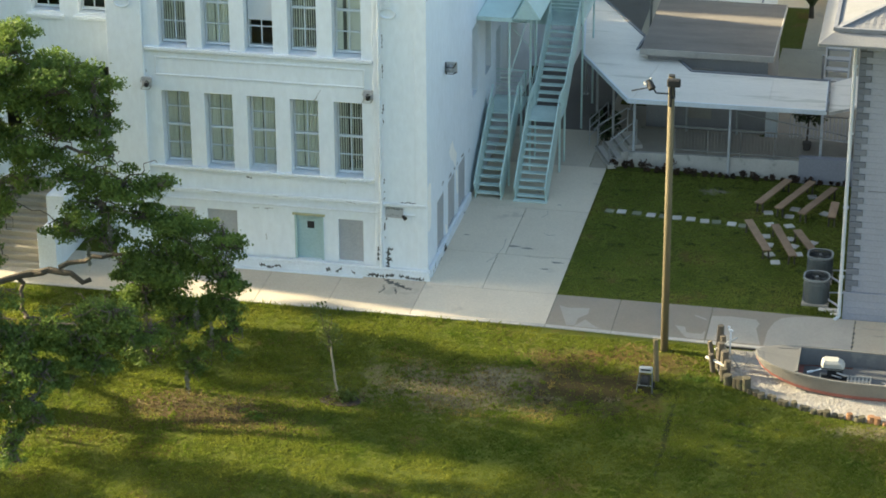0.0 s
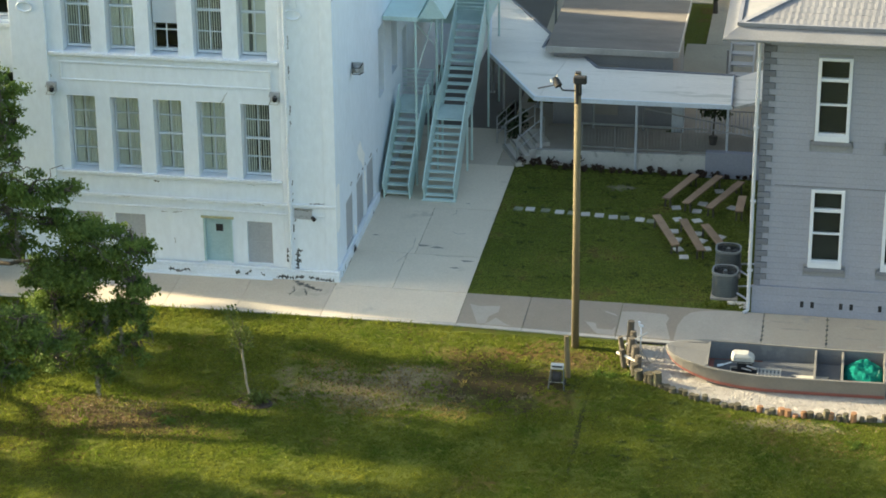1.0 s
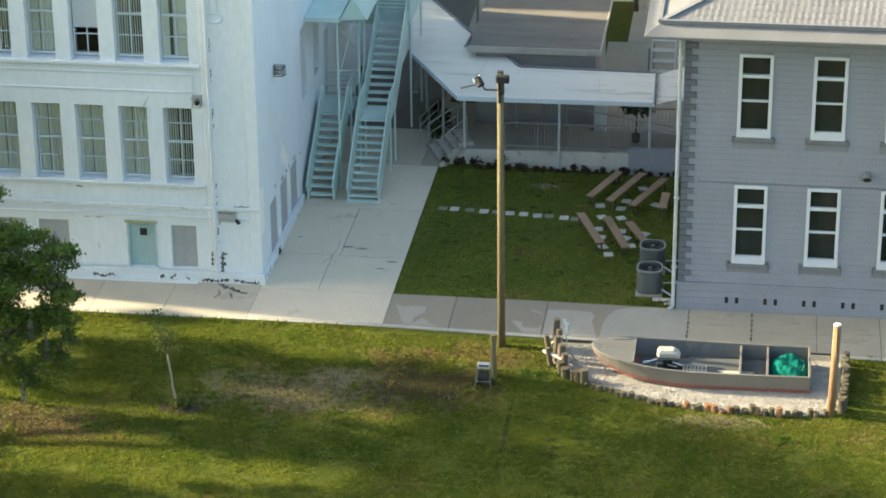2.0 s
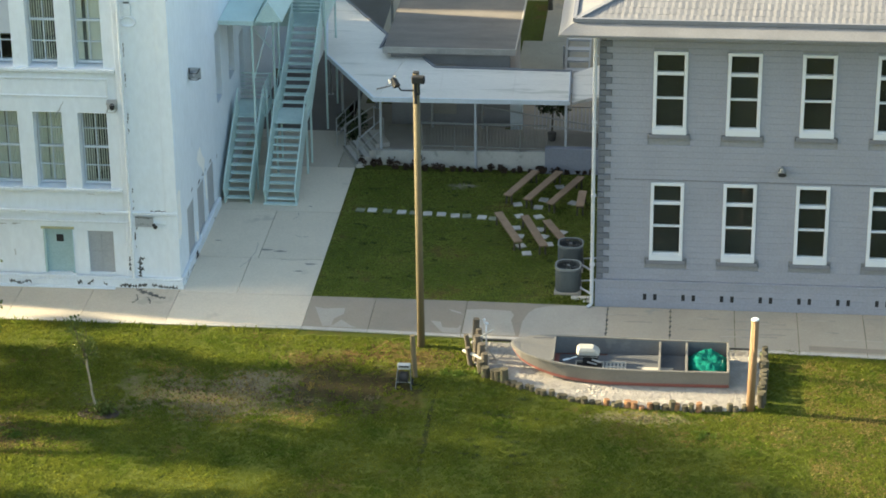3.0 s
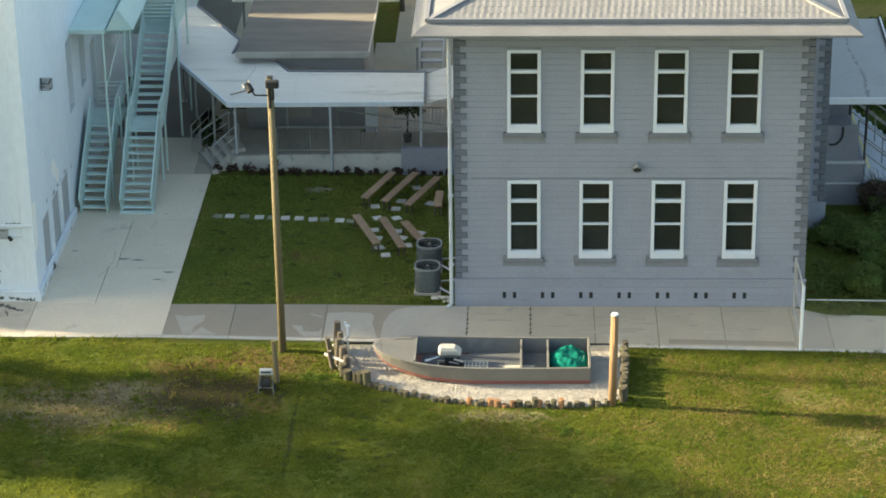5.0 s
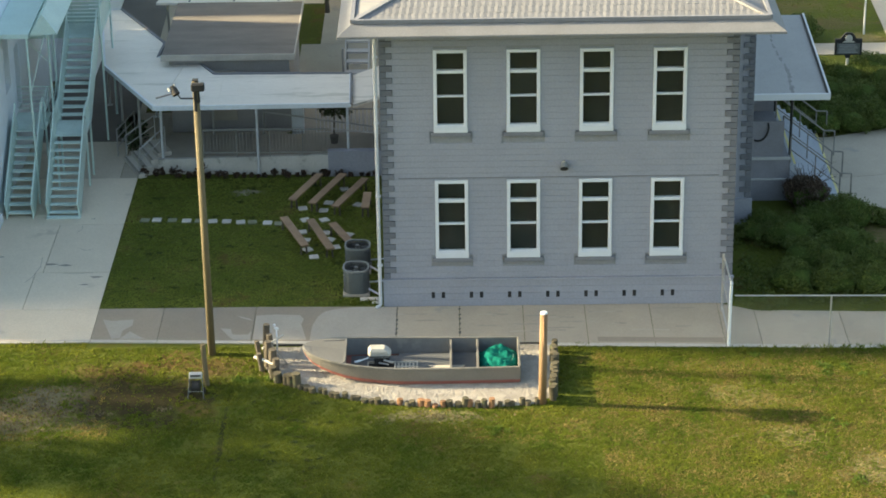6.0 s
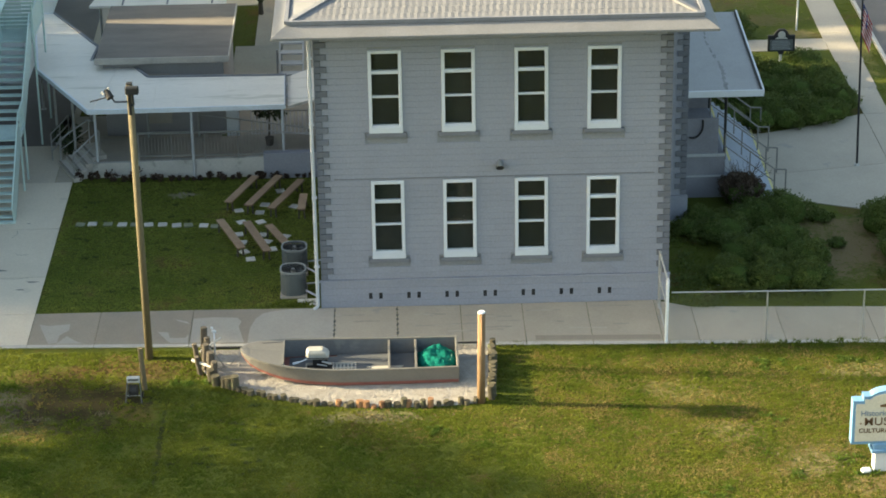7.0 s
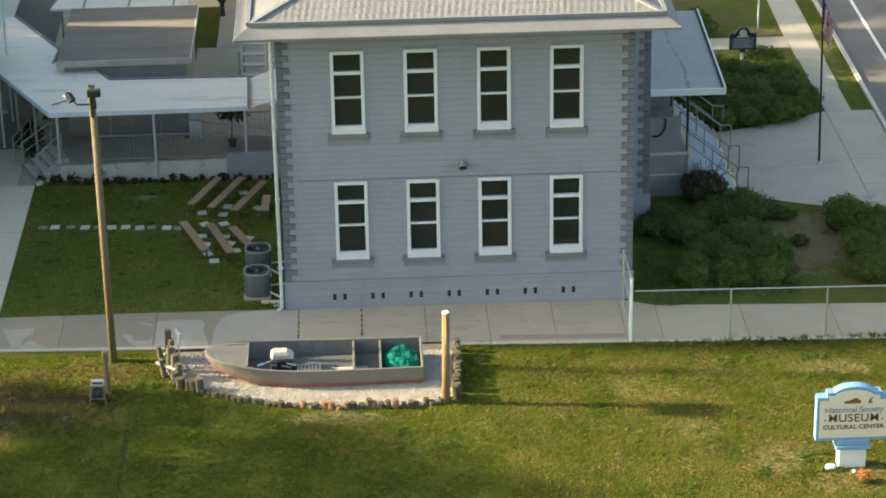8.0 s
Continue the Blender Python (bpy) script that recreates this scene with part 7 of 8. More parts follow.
def limb(bm, p, q, r0, r1, rise=0.0, wander=0.25, seed=0, n=7):
    """A crooked tapering branch from p to q, one tube from end to end."""
    rng = random.Random(seed)
    p, q = Vector(p), Vector(q)
    pieces = 7
    line = [p]
    for k in range(1, pieces + 1):
        t = k / pieces
        c = p.lerp(q, t) + Vector((0, 0, rise * 4 * t * (1 - t)))
        if k < pieces:
            c += Vector((rng.uniform(-wander, wander), rng.uniform(-wander, wander), rng.uniform(-wander, wander)))
        line.append(c)
    rings = []
    for k, c in enumerate(line):
        ahead = (line[min(k + 1, pieces)] - line[max(k - 1, 0)]).normalized()
        side = ahead.orthogonal().normalized()
        up = ahead.cross(side)
        if rings:
            side = (last_side - ahead * last_side.dot(ahead)).normalized()
            up = ahead.cross(side)
        last_side = side
        r = r0 + (r1 - r0) * k / pieces
        rings.append([bm.verts.new(c + r * (1 + rng.uniform(-0.12, 0.12)) * (side * math.cos(2 * math.pi * i / n) + up * math.sin(2 * math.pi * i / n))) for i in range(n)])
    for low, high in zip(rings, rings[1:]):
        for i in range(n):
            bm.faces.new((low[i], low[(i + 1) % n], high[(i + 1) % n], high[i]))
    bm.faces.new(rings[0][::-1])
    bm.faces.new(rings[-1])
    return bm


def live_oak(name, foot, masses, leaves, leaf_size, seed, label, low_limbs=(), shell=0.3):
    """A trunk, limbs that run from mass to mass of the crown, twigs, and sprays of small leaves."""
    tree = thing(name, foot, label, "tree")
    fork = Vector((foot[0] + 0.5, foot[1] + 0.2, 3.0))
    part("trunk", limb(bmesh.new(), foot, fork, 0.55, 0.42, seed=seed, wander=0.1, n=12), BARK, tree)
    joined = [(fork, 0.26)]
    for k, b in enumerate(sorted(masses, key=lambda b: (Vector(b[:3]) - fork).length)):
        c = Vector(b[:3])
        near, r = min(joined, key=lambda n: (n[0] - c).length + 0.25 * (n[0] - fork).length)
        part("limb", limb(bmesh.new(), near, c, r * 0.7, max(r * 0.42, 0.014), rise=0.1, wander=0.14, seed=seed + k), BARK, tree)
        joined.append((c, max(r * 0.55, 0.022)))
        rng = random.Random(seed * 31 + k)
        bm = bmesh.new()
        for j in range(9):
            end = [b[i] + rng.uniform(-1.0, 1.0) * b[3 + i] for i in range(3)]
            limb(bm, c, end, 0.028, 0.008, rise=0.1, wander=0.12, seed=seed + 50 * k + j, n=5)
        tagged(part("twig_spray", bm, BARK, tree), kind="stuff")
    for k, (a, b, r) in enumerate(low_limbs):
        part("limb", limb(bmesh.new(), a, b, r, r * 0.6, rise=0.15, wander=0.14, seed=seed + 900 + k, n=8), BARK, tree)
    leaf_cloud("crown", puffs(masses, seed), leaves, leaf_size, OAK_LEAF, tree, seed, shell=shell, uneven=1.15)
    return tree


def puffs(centres, seed):
    """Each crown mass is broken into smaller leafy sprays with gaps between them."""
    rng = random.Random(seed)
    made = []
    for x, y, z, rx, ry, rz, n in centres:
        for k in range(int(n * 1.35)):
            a, b = rng.uniform(0, 2 * math.pi), rng.uniform(-1, 1)
            s = math.sqrt(1 - b * b)
            q = rng.uniform(0.25, 0.95)
            r = rng.uniform(0.24, 0.46) * (rx * ry * rz) ** (1 / 3)
            made.append((x + rx * q * s * math.cos(a), y + ry * q * s * math.sin(a), z + rz * q * b, r * 1.35, r * 1.35, r * 0.62))
    return made


OAK_MASSES = [
    # the top and the boughs beside it
    (-24.0, -9.0, 10.7, 1.0, 1.4, 0.8, 9), (-24.9, -8.8, 9.6, 1.2, 1.6, 1.2, 14), (-22.6, -9.0, 10.0, 1.1, 1.3, 0.55, 12), (-21.8, -8.7, 9.4, 0.7, 1.0, 0.5, 8), (-23.2, -8.6, 9.0, 1.2, 1.4, 0.7, 11),
    (-21.6, -8.8, 8.3, 0.55, 0.9, 0.7, 7), (-22.7, -9.0, 8.0, 1.2, 1.3, 0.7, 11), (-24.6, -9.2, 8.0, 0.9, 1.2, 0.7, 8), (-21.3, -8.8, 7.5, 0.45, 0.7, 0.35, 5),
    (-22.0, -9.0, 6.9, 0.9, 1.1, 0.6, 9), (-20.9, -8.8, 6.6, 0.9, 1.0, 0.55, 9), (-19.9, -8.8, 6.5, 0.6, 0.8, 0.6, 7), (-21.6, -9.2, 6.0, 1.1, 1.0, 0.5, 9), (-24.8, -9.2, 6.4, 0.5, 1.0, 0.4, 4),
    (-22.6, -9.2, 5.2, 0.8, 1.0, 0.55, 7), (-24.9, -9.4, 5.3, 0.5, 1.0, 0.7, 6), (-25.4, -9.2, 6.0, 0.6, 0.8, 0.5, 5), (-25.7, -9.3, 4.6, 0.6, 0.8, 0.6, 5), (-21.6, -9.2, 4.9, 0.8, 0.9, 0.5, 7), (-20.3, -9.0, 5.6, 0.7, 0.8, 0.5, 7),
    # the two beyond y = 0 are out of view, added to cast shade
    (-25.0, -9.2, 4.4, 0.5, 0.8, 0.6, 5), (-29.5, 0.6, 10.4, 1.2, 0.9, 1.3, 9), (-30.3, 0.75, 9.2, 0.8, 0.5, 0.7, 7),
    (-25.3, -9.3, 8.6, 0.8, 1.0, 0.7, 8), (-23.6, -9.2, 7.4, 0.6, 0.8, 0.4, 6),
    # the drooping bough
    (-19.2, -9.0, 5.3, 1.2, 1.1, 0.6, 14), (-17.9, -8.9, 4.9, 0.75, 1.0, 0.6, 9), (-19.5, -9.2, 4.3, 1.4, 1.3, 0.7, 15), (-18.0, -9.0, 3.9, 0.85, 1.0, 0.6, 10), (-20.9, -9.2, 4.1, 0.8, 1.0, 0.55, 8),
    (-20.2, -9.4, 3.3, 1.3, 1.1, 0.6, 13), (-18.1, -9.2, 3.1, 0.75, 0.9, 0.5, 9), (-18.9, -9.4, 2.6, 0.9, 0.9, 0.5, 9), (-17.6, -9.2, 2.5, 0.4, 0.6, 0.5, 5), (-19.4, -9.4, 1.9, 0.6, 0.6, 0.6, 8), (-18.9, -9.4, 1.2, 0.5, 0.5, 0.55, 7), (-17.8, -9.2, 1.7, 0.4, 0.4, 0.5, 5), (-18.3, -9.4, 1.9, 0.55, 0.6, 0.5, 7), (-20.3, -9.5, 1.5, 0.6, 0.6, 0.6, 6), (-24.6, -9.3, 5.9, 0.7, 0.8, 0.6, 7), (-23.9, -9.2, 6.6, 0.6, 0.8, 0.5, 6),
    # low boughs over the grass
    (-20.47, -13.15, 4.27, 1.0, 0.9, 0.5, 9), (-19.52, -13.15, 3.8, 0.9, 0.8, 0.4, 8), (-21.04, -13.71, 3.8, 1.2, 1.0, 0.55, 10), (-20.28, -13.9, 3.23, 0.9, 0.8, 0.4, 7), (-22.36, -14.47, 3.99, 1.2, 1.0, 0.6, 11),
    (-23.11, -14.09, 4.84, 0.8, 1.0, 0.4, 7), (-21.6, -14.85, 3.23, 1.0, 0.9, 0.5, 9), (-22.93, -15.41, 3.51, 0.9, 1.0, 0.6, 9), (-22.17, -15.98, 2.95, 0.6, 0.8, 0.4, 6), (-22.83, -16.55, 2.85, 0.5, 0.8, 0.5, 6),
    (-23.11, -17.3, 2.66, 0.45, 0.6, 0.45, 5), (-21.04, -14.47, 2.76, 0.5, 0.6, 0.35, 4), (-23.11, -14.66, 4.36, 1.0, 1.0, 0.5, 9), (-23.87, -15.89, 3.33, 0.8, 1.0, 0.6, 8), (-21.41, -14.09, 4.36, 1.0, 0.8, 0.4, 8),
    (-19.9, -13.33, 4.55, 0.9, 0.8, 0.4, 8), (-23.3, -16.17, 3.99, 0.8, 0.9, 0.5, 8), (-21.98, -15.6, 3.42, 0.8, 0.8, 0.4, 7), (-23.68, -16.93, 2.85, 0.7, 0.8, 0.5, 7), (-21.35, -16.0, 3.0, 0.45, 0.6, 0.4, 6), (-21.3, -16.1, 2.45, 0.5, 0.6, 0.4, 7), (-21.65, -16.5, 2.0, 0.5, 0.6, 0.4, 7), (-21.7, -17.0, 1.7, 0.4, 0.5, 0.35, 5),
    # boughs mostly out of view, added to cast the shade on lawn and pavement
    (-29.6, -1.2, 1.4, 1.0, 0.8, 0.6, 6), (-29.4, -2.4, 1.7, 1.0, 0.8, 0.6, 6), (-28.5, -12.9, 5.0, 1.5, 0.8, 1.2, 9), (-29.0, -12.8, 3.4, 1.2, 0.7, 0.6, 6), (-28.0, -3.0, 7.3, 1.4, 0.9, 0.9, 8),
    (-28.0, -3.2, 8.6, 1.4, 0.9, 0.9, 8), (-28.3, -3.9, 9.6, 1.3, 1.0, 0.7, 7), (-29.5, -11.8, 9.6, 1.6, 1.4, 1.0, 11), (-31.5, -12.2, 8.6, 1.6, 1.4, 1.0, 11), (-33.5, -12.4, 7.6, 1.6, 1.4, 1.0, 11),
    (-35.2, -12.2, 6.4, 1.6, 1.4, 1.0, 10), (-27.8, -12.0, 11.0, 1.5, 1.3, 0.9, 10), (-34.0, -13.6, 6.2, 1.5, 1.3, 0.9, 9), (-29.8, -3.6, 4.3, 1.3, 0.9, 0.6, 7), (-30.6, -4.8, 4.6, 1.3, 0.9, 0.6, 7),
    (-31.0, -2.8, 5.6, 1.2, 0.9, 0.6, 6), (-30.2, -6.2, 6.0, 1.2, 0.9, 0.6, 6), (-32.0, -4.0, 3.2, 1.4, 1.0, 0.7, 8), (-31.5, -6.0, 3.4, 1.4, 1.0, 0.7, 8), (-32.5, -7.6, 3.0, 1.3, 0.9, 0.7, 8), (-30.8, -8.2, 2.4, 1.2, 0.8, 0.6, 7), (-33.4, -5.2, 4.4, 1.4, 1.0, 0.7, 8),
    (-29.3, -4.4, 5.4, 1.2, 0.9, 0.6, 7), (-31.5, -4.2, 5.6, 1.3, 0.9, 0.6, 8), (-30.0, -5.6, 5.2, 1.2, 0.9, 0.6, 7), (-32.5, -3.4, 5.8, 1.3, 0.9, 0.6, 8), (-29.2, -3.4, 6.2, 1.2, 0.9, 0.6, 7), (-31.8, -6.2, 6.2, 1.3, 0.9, 0.6, 8), (-33.8, -5.0, 5.6, 1.2, 0.9, 0.6, 7),
    (-34.0, -1.6, 3.4, 1.3, 0.9, 0.7, 8), (-33.0, -2.7, 2.7, 1.2, 0.8, 0.6, 7), (-35.6, -0.8, 4.4, 1.3, 0.9, 0.7, 8), (-32.8, -1.0, 2.4, 1.0, 0.8, 0.5, 6), (-27.6, -14.6, 2.2, 1.2, 0.9, 0.5, 8), (-28.6, -15.7, 2.5, 1.2, 0.9, 0.5, 8), (-26.8, -15.9, 1.6, 1.0, 0.8, 0.4, 7), (-30.0, -14.8, 3.2, 1.2, 0.9, 0.5, 8),
    (-34.6, -4.6, 7.1, 1.2, 0.9, 0.6, 8), (-36.0, -5.4, 7.6, 1.2, 0.9, 0.6, 8), (-33.4, -3.3, 7.8, 1.2, 0.9, 0.6, 8), (-35.4, -5.9, 6.4, 1.2, 0.9, 0.5, 7), (-32.2, -0.7, 5.5, 1.2, 0.6, 0.45, 6), (-33.2, -0.5, 6.2, 1.2, 0.6, 0.45, 6),
    (-34.4, -4.6, 12.9, 1.6, 1.0, 0.7, 11), (-33.4, -6.0, 12.9, 1.6, 1.0, 0.7, 11), (-35.0, -5.6, 12.3, 1.5, 1.0, 0.7, 10), (-37.0, -8.9, 10.7, 1.4, 1.1, 0.7, 10), (-36.4, -9.7, 10.2, 1.3, 0.9, 0.6, 8),
    (-20.48, -12.5, 4.2, 0.7, 0.7, 0.4, 6), (-19.69, -12.5, 3.4, 0.6, 0.7, 0.4, 6), (-21.1, -12.5, 3.3, 0.7, 0.8, 0.4, 6), (-19.0, -12.4, 3.6, 0.5, 0.6, 0.35, 5), (-29.5, -10.0, 11.4, 1.5, 1.2, 0.9, 9), (-31.5, -10.3, 10.6, 1.5, 1.2, 0.9, 9), (-30.5, -11.0, 12.6, 1.5, 1.3, 0.9, 9),
    # the crown over the unseen trunk, also placed for its shade on the lawn
    (-28.0, -5.5, 8.0, 1.6, 1.6, 1.3, 12), (-28.5, -8.0, 8.6, 1.8, 1.7, 1.3, 13), (-28.5, -7.0, 10.4, 1.7, 1.7, 1.1, 12), (-27.8, -9.2, 10.7, 1.5, 1.5, 0.9, 11), (-28.2, -9.4, 9.1, 1.6, 1.4, 1.1, 11), (-27.6, -4.9, 8.6, 1.4, 1.2, 0.9, 9),
    (-28.5, -4.6, 6.3, 1.5, 1.4, 1.0, 9), (-28.0, -3.6, 6.4, 1.3, 1.0, 0.8, 7), (-29.0, -6.5, 6.0, 1.6, 1.4, 0.9, 9), (-28.5, -4.0, 4.8, 1.2, 1.0, 0.6, 6), (-27.6, -5.9, 10.0, 1.4, 1.2, 0.8, 9), (-27.4, -8.2, 11.0, 1.3, 1.2, 0.7, 9), (-26.4, -7.2, 9.6, 1.1, 1.4, 0.9, 9), (-26.6, -6.4, 7.4, 1.0, 1.2, 0.8, 7), (-28.0, -3.0, 5.2, 1.2, 0.6, 0.8, 6), (-28.6, -4.4, 2.4, 1.2, 0.8, 0.6, 6), (-28.2, -6.4, 2.8, 1.2, 0.9, 0.6, 7), (-29.0, -7.8, 2.2, 1.2, 0.7, 0.5, 6), (-28.4, -5.3, 3.6, 1.1, 0.9, 0.4, 6),
]
live_oak("live_oak", (-28.6, -10.8, 0), OAK_MASSES, 370000, 0.056, 11, "spreading live oak with drooping leafy boughs and grey moss",
         low_limbs=(((-28.2, -10.7, 2.6), (-24.4, -8.6, 3.25), 0.17), ((-24.4, -8.6, 3.25), (-22.3, -8.4, 3.2), 0.13), ((-24.6, -8.4, 3.1), (-24.7, -8.2, 1.9), 0.08), ((-24.7, -8.2, 1.9), (-24.3, -8.0, 0.9), 0.07), ((-23.2, -8.6, 3.6), (-20.6, -8.8, 4.2), 0.08), ((-24.2, -9.0, 7.3), (-21.8, -9.0, 7.6), 0.07), ((-24.0, -9.0, 8.9), (-22.3, -8.9, 9.3), 0.06)))
oak = bpy.data.objects["live_oak"]
rng = np.random.default_rng(21)
moss = [(-19.3, -9.7, 2.6, 0.09, 0.09, 0.5), (-18.6, -9.6, 2.9, 0.1, 0.1, 0.4), (-19.0, -9.6, 0.9, 0.07, 0.07, 0.4), (-18.2, -9.5, 2.4, 0.06, 0.06, 0.4), (-21.3, -9.2, 5.2, 0.06, 0.06, 0.6), (-24.2, -9.0, 6.5, 0.2, 0.2, 0.4), (-20.2, -9.6, 2.9, 0.06, 0.06, 0.4), (-22.0, -9.2, 4.5, 0.06, 0.06, 0.4), (-23.4, -12.6, 0.8, 0.08, 0.08, 0.3)]
leaf_cloud("moss", moss, 1100, 0.06, MOSS, oak, 22, droop=0.3, shell=0.1)

# this tree is out of view, added only to shade the far walks
live_oak("live_oak", (-2.5, 34.5, 0), [(-1.5, 33.8, 5.2, 2.2, 1.8, 1.2, 14), (-5.0, 34.5, 5.6, 2.4, 1.8, 1.2, 14), (1.5, 35.5, 5.4, 2.2, 1.6, 1.2, 12), (-3.0, 36.5, 6.8, 2.6, 2.0, 1.4, 14), (1.5, 32.5, 8.4, 2.2, 1.8, 1.4, 10), (-1.0, 27.5, 9.4, 2.6, 2.2, 1.5, 10), (-2.0, 30.0, 11.2, 2.6, 2.2, 1.5, 12), (-4.0, 25.4, 9.2, 2.4, 1.6, 1.2, 10), (-7.0, 28.5, 8.6, 2.4, 1.8, 1.2, 10), (-5.5, 31.5, 9.6, 2.4, 1.8, 1.2, 10), (-9.0, 30.0, 9.0, 2.2, 1.8, 1.2, 9), (-11.0, 32.2, 8.6, 2.2, 1.8, 1.2, 9), (-7.5, 33.2, 9.6, 2.2, 1.8, 1.2, 9), (-12.0, 29.2, 8.0, 2.0, 1.4, 1.0, 8), (7.5, 31.1, 5.3, 2.4, 1.8, 0.9, 16), (3.5, 31.6, 6.7, 2.6, 1.8, 1.0, 16), (10.8, 30.8, 4.6, 2.0, 1.6, 0.7, 12)], 160000, 0.2, 91, "unseen live oak behind the rear garden, added for its shade")

young = thing("young_tree", (-14.62, -8.58, 0), "staked young tree with a thin trunk and sparse leaves", "tree")
part("trunk", limb(bmesh.new(), (-14.62, -8.58, 0), (-14.85, -8.55, 2.1), 0.04, 0.028, seed=2, wander=0.02), mat("pale_bark", (0.33, 0.29, 0.22), (0.24, 0.21, 0.16), 5.0, 0.9), young)
bm = bmesh.new()
for k in range(11):
    q = random.Random(70 + k)
    base = Vector((-14.85, -8.55, q.uniform(1.5, 2.1)))
    limb(bm, base, base + Vector((q.uniform(-0.55, 0.55), q.uniform(-0.45, 0.45), q.uniform(0.3, 1.1))), 0.014, 0.005, seed=k, wander=0.06, n=5)
tagged(part("twig_spray", bm, BARK, young), kind="stuff")
leaf_cloud("crown", [(-14.9, -8.55, 2.1, 0.42, 0.4, 0.36), (-14.85, -8.55, 2.3, 0.36, 0.36, 0.3), (-14.7, -8.5, 1.85, 0.3, 0.3, 0.2), (-15.1, -8.5, 2.8, 0.3, 0.3, 0.35)], 560, 0.05, BUSH_LEAF, young, 77, shell=0.1)
leaf_cloud("foot_leaves", [(-14.4, -8.6, 0.15, 0.4, 0.35, 0.2)], 300, 0.06, BUSH_LEAF, young, 78, shell=0.1)
whole("mulch_ring", prism(bmesh.new(), [(-14.5 + 0.62 * math.cos(a * 0.42) * (1 + 0.1 * math.sin(5 * a)), -8.68 + 0.42 * math.sin(a * 0.42)) for a in range(15)], 0.0, 0.02), MULCH, (-14.5, -8.68, 0), "dark mulch round the young tree", "mulch")


def shrub(x, y, r, h, seed, material=BUSH_LEAF, label="clipped rounded dark green shrub", name="shrub", group="planting beds", leaf=0.036):
    s = thing(name, (x, y, 0), label, "shrub", group)
    rng = random.Random(seed)
    blobs = [(x, y, h * 0.48, r * 0.86, r * 0.86, h * 0.46)]
    for k in range(15):
        a = rng.uniform(0, 6.28)
        d = rng.uniform(0.2, 0.95) * r
        q = rng.uniform(0.2, 0.42)
        blobs.append((x + d * math.cos(a), y + d * math.sin(a), h * (0.86 - 0.55 * (d / r) ** 2) * rng.uniform(0.8, 1.1), r * q, r * q, h * q * 0.75))
    leaf_cloud("foliage", blobs, int(6500 * r * r + 900), leaf, material, s, seed, shell=0.75, uneven=0.9)
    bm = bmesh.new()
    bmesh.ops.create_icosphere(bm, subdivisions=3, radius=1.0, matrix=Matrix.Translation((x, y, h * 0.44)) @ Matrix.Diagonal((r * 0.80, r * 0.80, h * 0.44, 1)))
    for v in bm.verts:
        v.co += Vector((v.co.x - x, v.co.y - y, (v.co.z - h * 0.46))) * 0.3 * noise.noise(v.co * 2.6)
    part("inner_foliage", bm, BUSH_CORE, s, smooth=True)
    part("stem", rods(((x, y, 0), (x, y, h * 0.4), 0.04, 0.02), n=6), BARK, s)
    return s


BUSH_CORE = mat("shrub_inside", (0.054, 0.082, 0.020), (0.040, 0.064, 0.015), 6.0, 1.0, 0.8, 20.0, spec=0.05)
LOW_BED = [(12.6, 5.2, 0.6, 0.55), (13.7, 4.7, 0.95, 0.85), (14.9, 5.9, 0.95, 0.85), (16.0, 6.3, 0.95, 0.95), (14.1, 2.9, 0.9, 0.85), (15.4, 3.8, 1.0, 0.95), (16.2, 2.5, 0.85, 0.85), (13.4, 1.2, 0.9, 0.8), (14.7, 0.9, 0.9, 0.85), (15.95, 0.9, 0.85, 0.8), (14.9, 2.0, 0.7, 0.8), (13.0, 6.0, 0.7, 0.6), (19.3, 5.2, 0.95, 1.0), (20.1, 4.4, 0.9, 1.0), (19.5, 2.9, 1.0, 0.95), (20.2, 1.6, 1.0, 0.95), (19.3, 0.9, 0.8, 0.8), (17.2, 6.3, 0.45, 0.3), (17.4, 3.9, 0.35, 0.3)]
HIGH_BED = [(16.7, 20.9, 0.9, 0.9), (17.7, 20.2, 0.95, 0.9), (18.9, 21.1, 0.95, 1.0), (19.4, 19.8, 0.85, 0.9), (17.0, 18.5, 0.95, 0.9), (18.1, 17.9, 1.0, 1.0), (19.3, 17.7, 0.95, 1.0), (19.9, 17.0, 0.65, 0.85), (16.9, 16.2, 1.0, 0.9), (18.1, 16.2, 0.95, 0.9), (19.1, 15.9, 0.75, 0.8), (15.7, 17.5, 0.9, 0.9), (15.8, 19.6, 0.9, 0.9), (16.7, 26.1, 0.9, 1.0), (15.6, 26.8, 0.8, 0.9), (15.2, 15.5, 0.8, 0.8), (16.3, 15.2, 0.75, 0.75), (17.4, 15.3, 0.7, 0.75), (18.5, 15.6, 0.75, 0.75), (19.5, 16.1, 0.6, 0.7)]
for k, (x, y, r, h) in enumerate(LOW_BED + HIGH_BED):
    shrub(x, y, r, h, 300 + k)
# low leafy cover between the clipped mounds
rng = random.Random(55)
cover = []
while len(cover) < 46:
    x, y = rng.uniform(11.6, 20.6), rng.uniform(-0.5, 6.6)
    if not 16.7 < x < 18.9:
        cover.append((x, y, 0.08, rng.uniform(0.35, 0.8), rng.uniform(0.35, 0.8), rng.uniform(0.1, 0.3)))
while len(cover) < 66:
    cover.append((rng.uniform(15.0, 20.0), rng.uniform(15.2, 21.5), 0.1, rng.uniform(0.4, 0.8), rng.uniform(0.4, 0.8), rng.uniform(0.15, 0.35)))
tagged(leaf_cloud("ground_cover", cover, 15000, 0.045, BUSH_LEAF, None, 402, shell=0.4), "low green ground cover between the shrubs", "plants", kind="stuff")
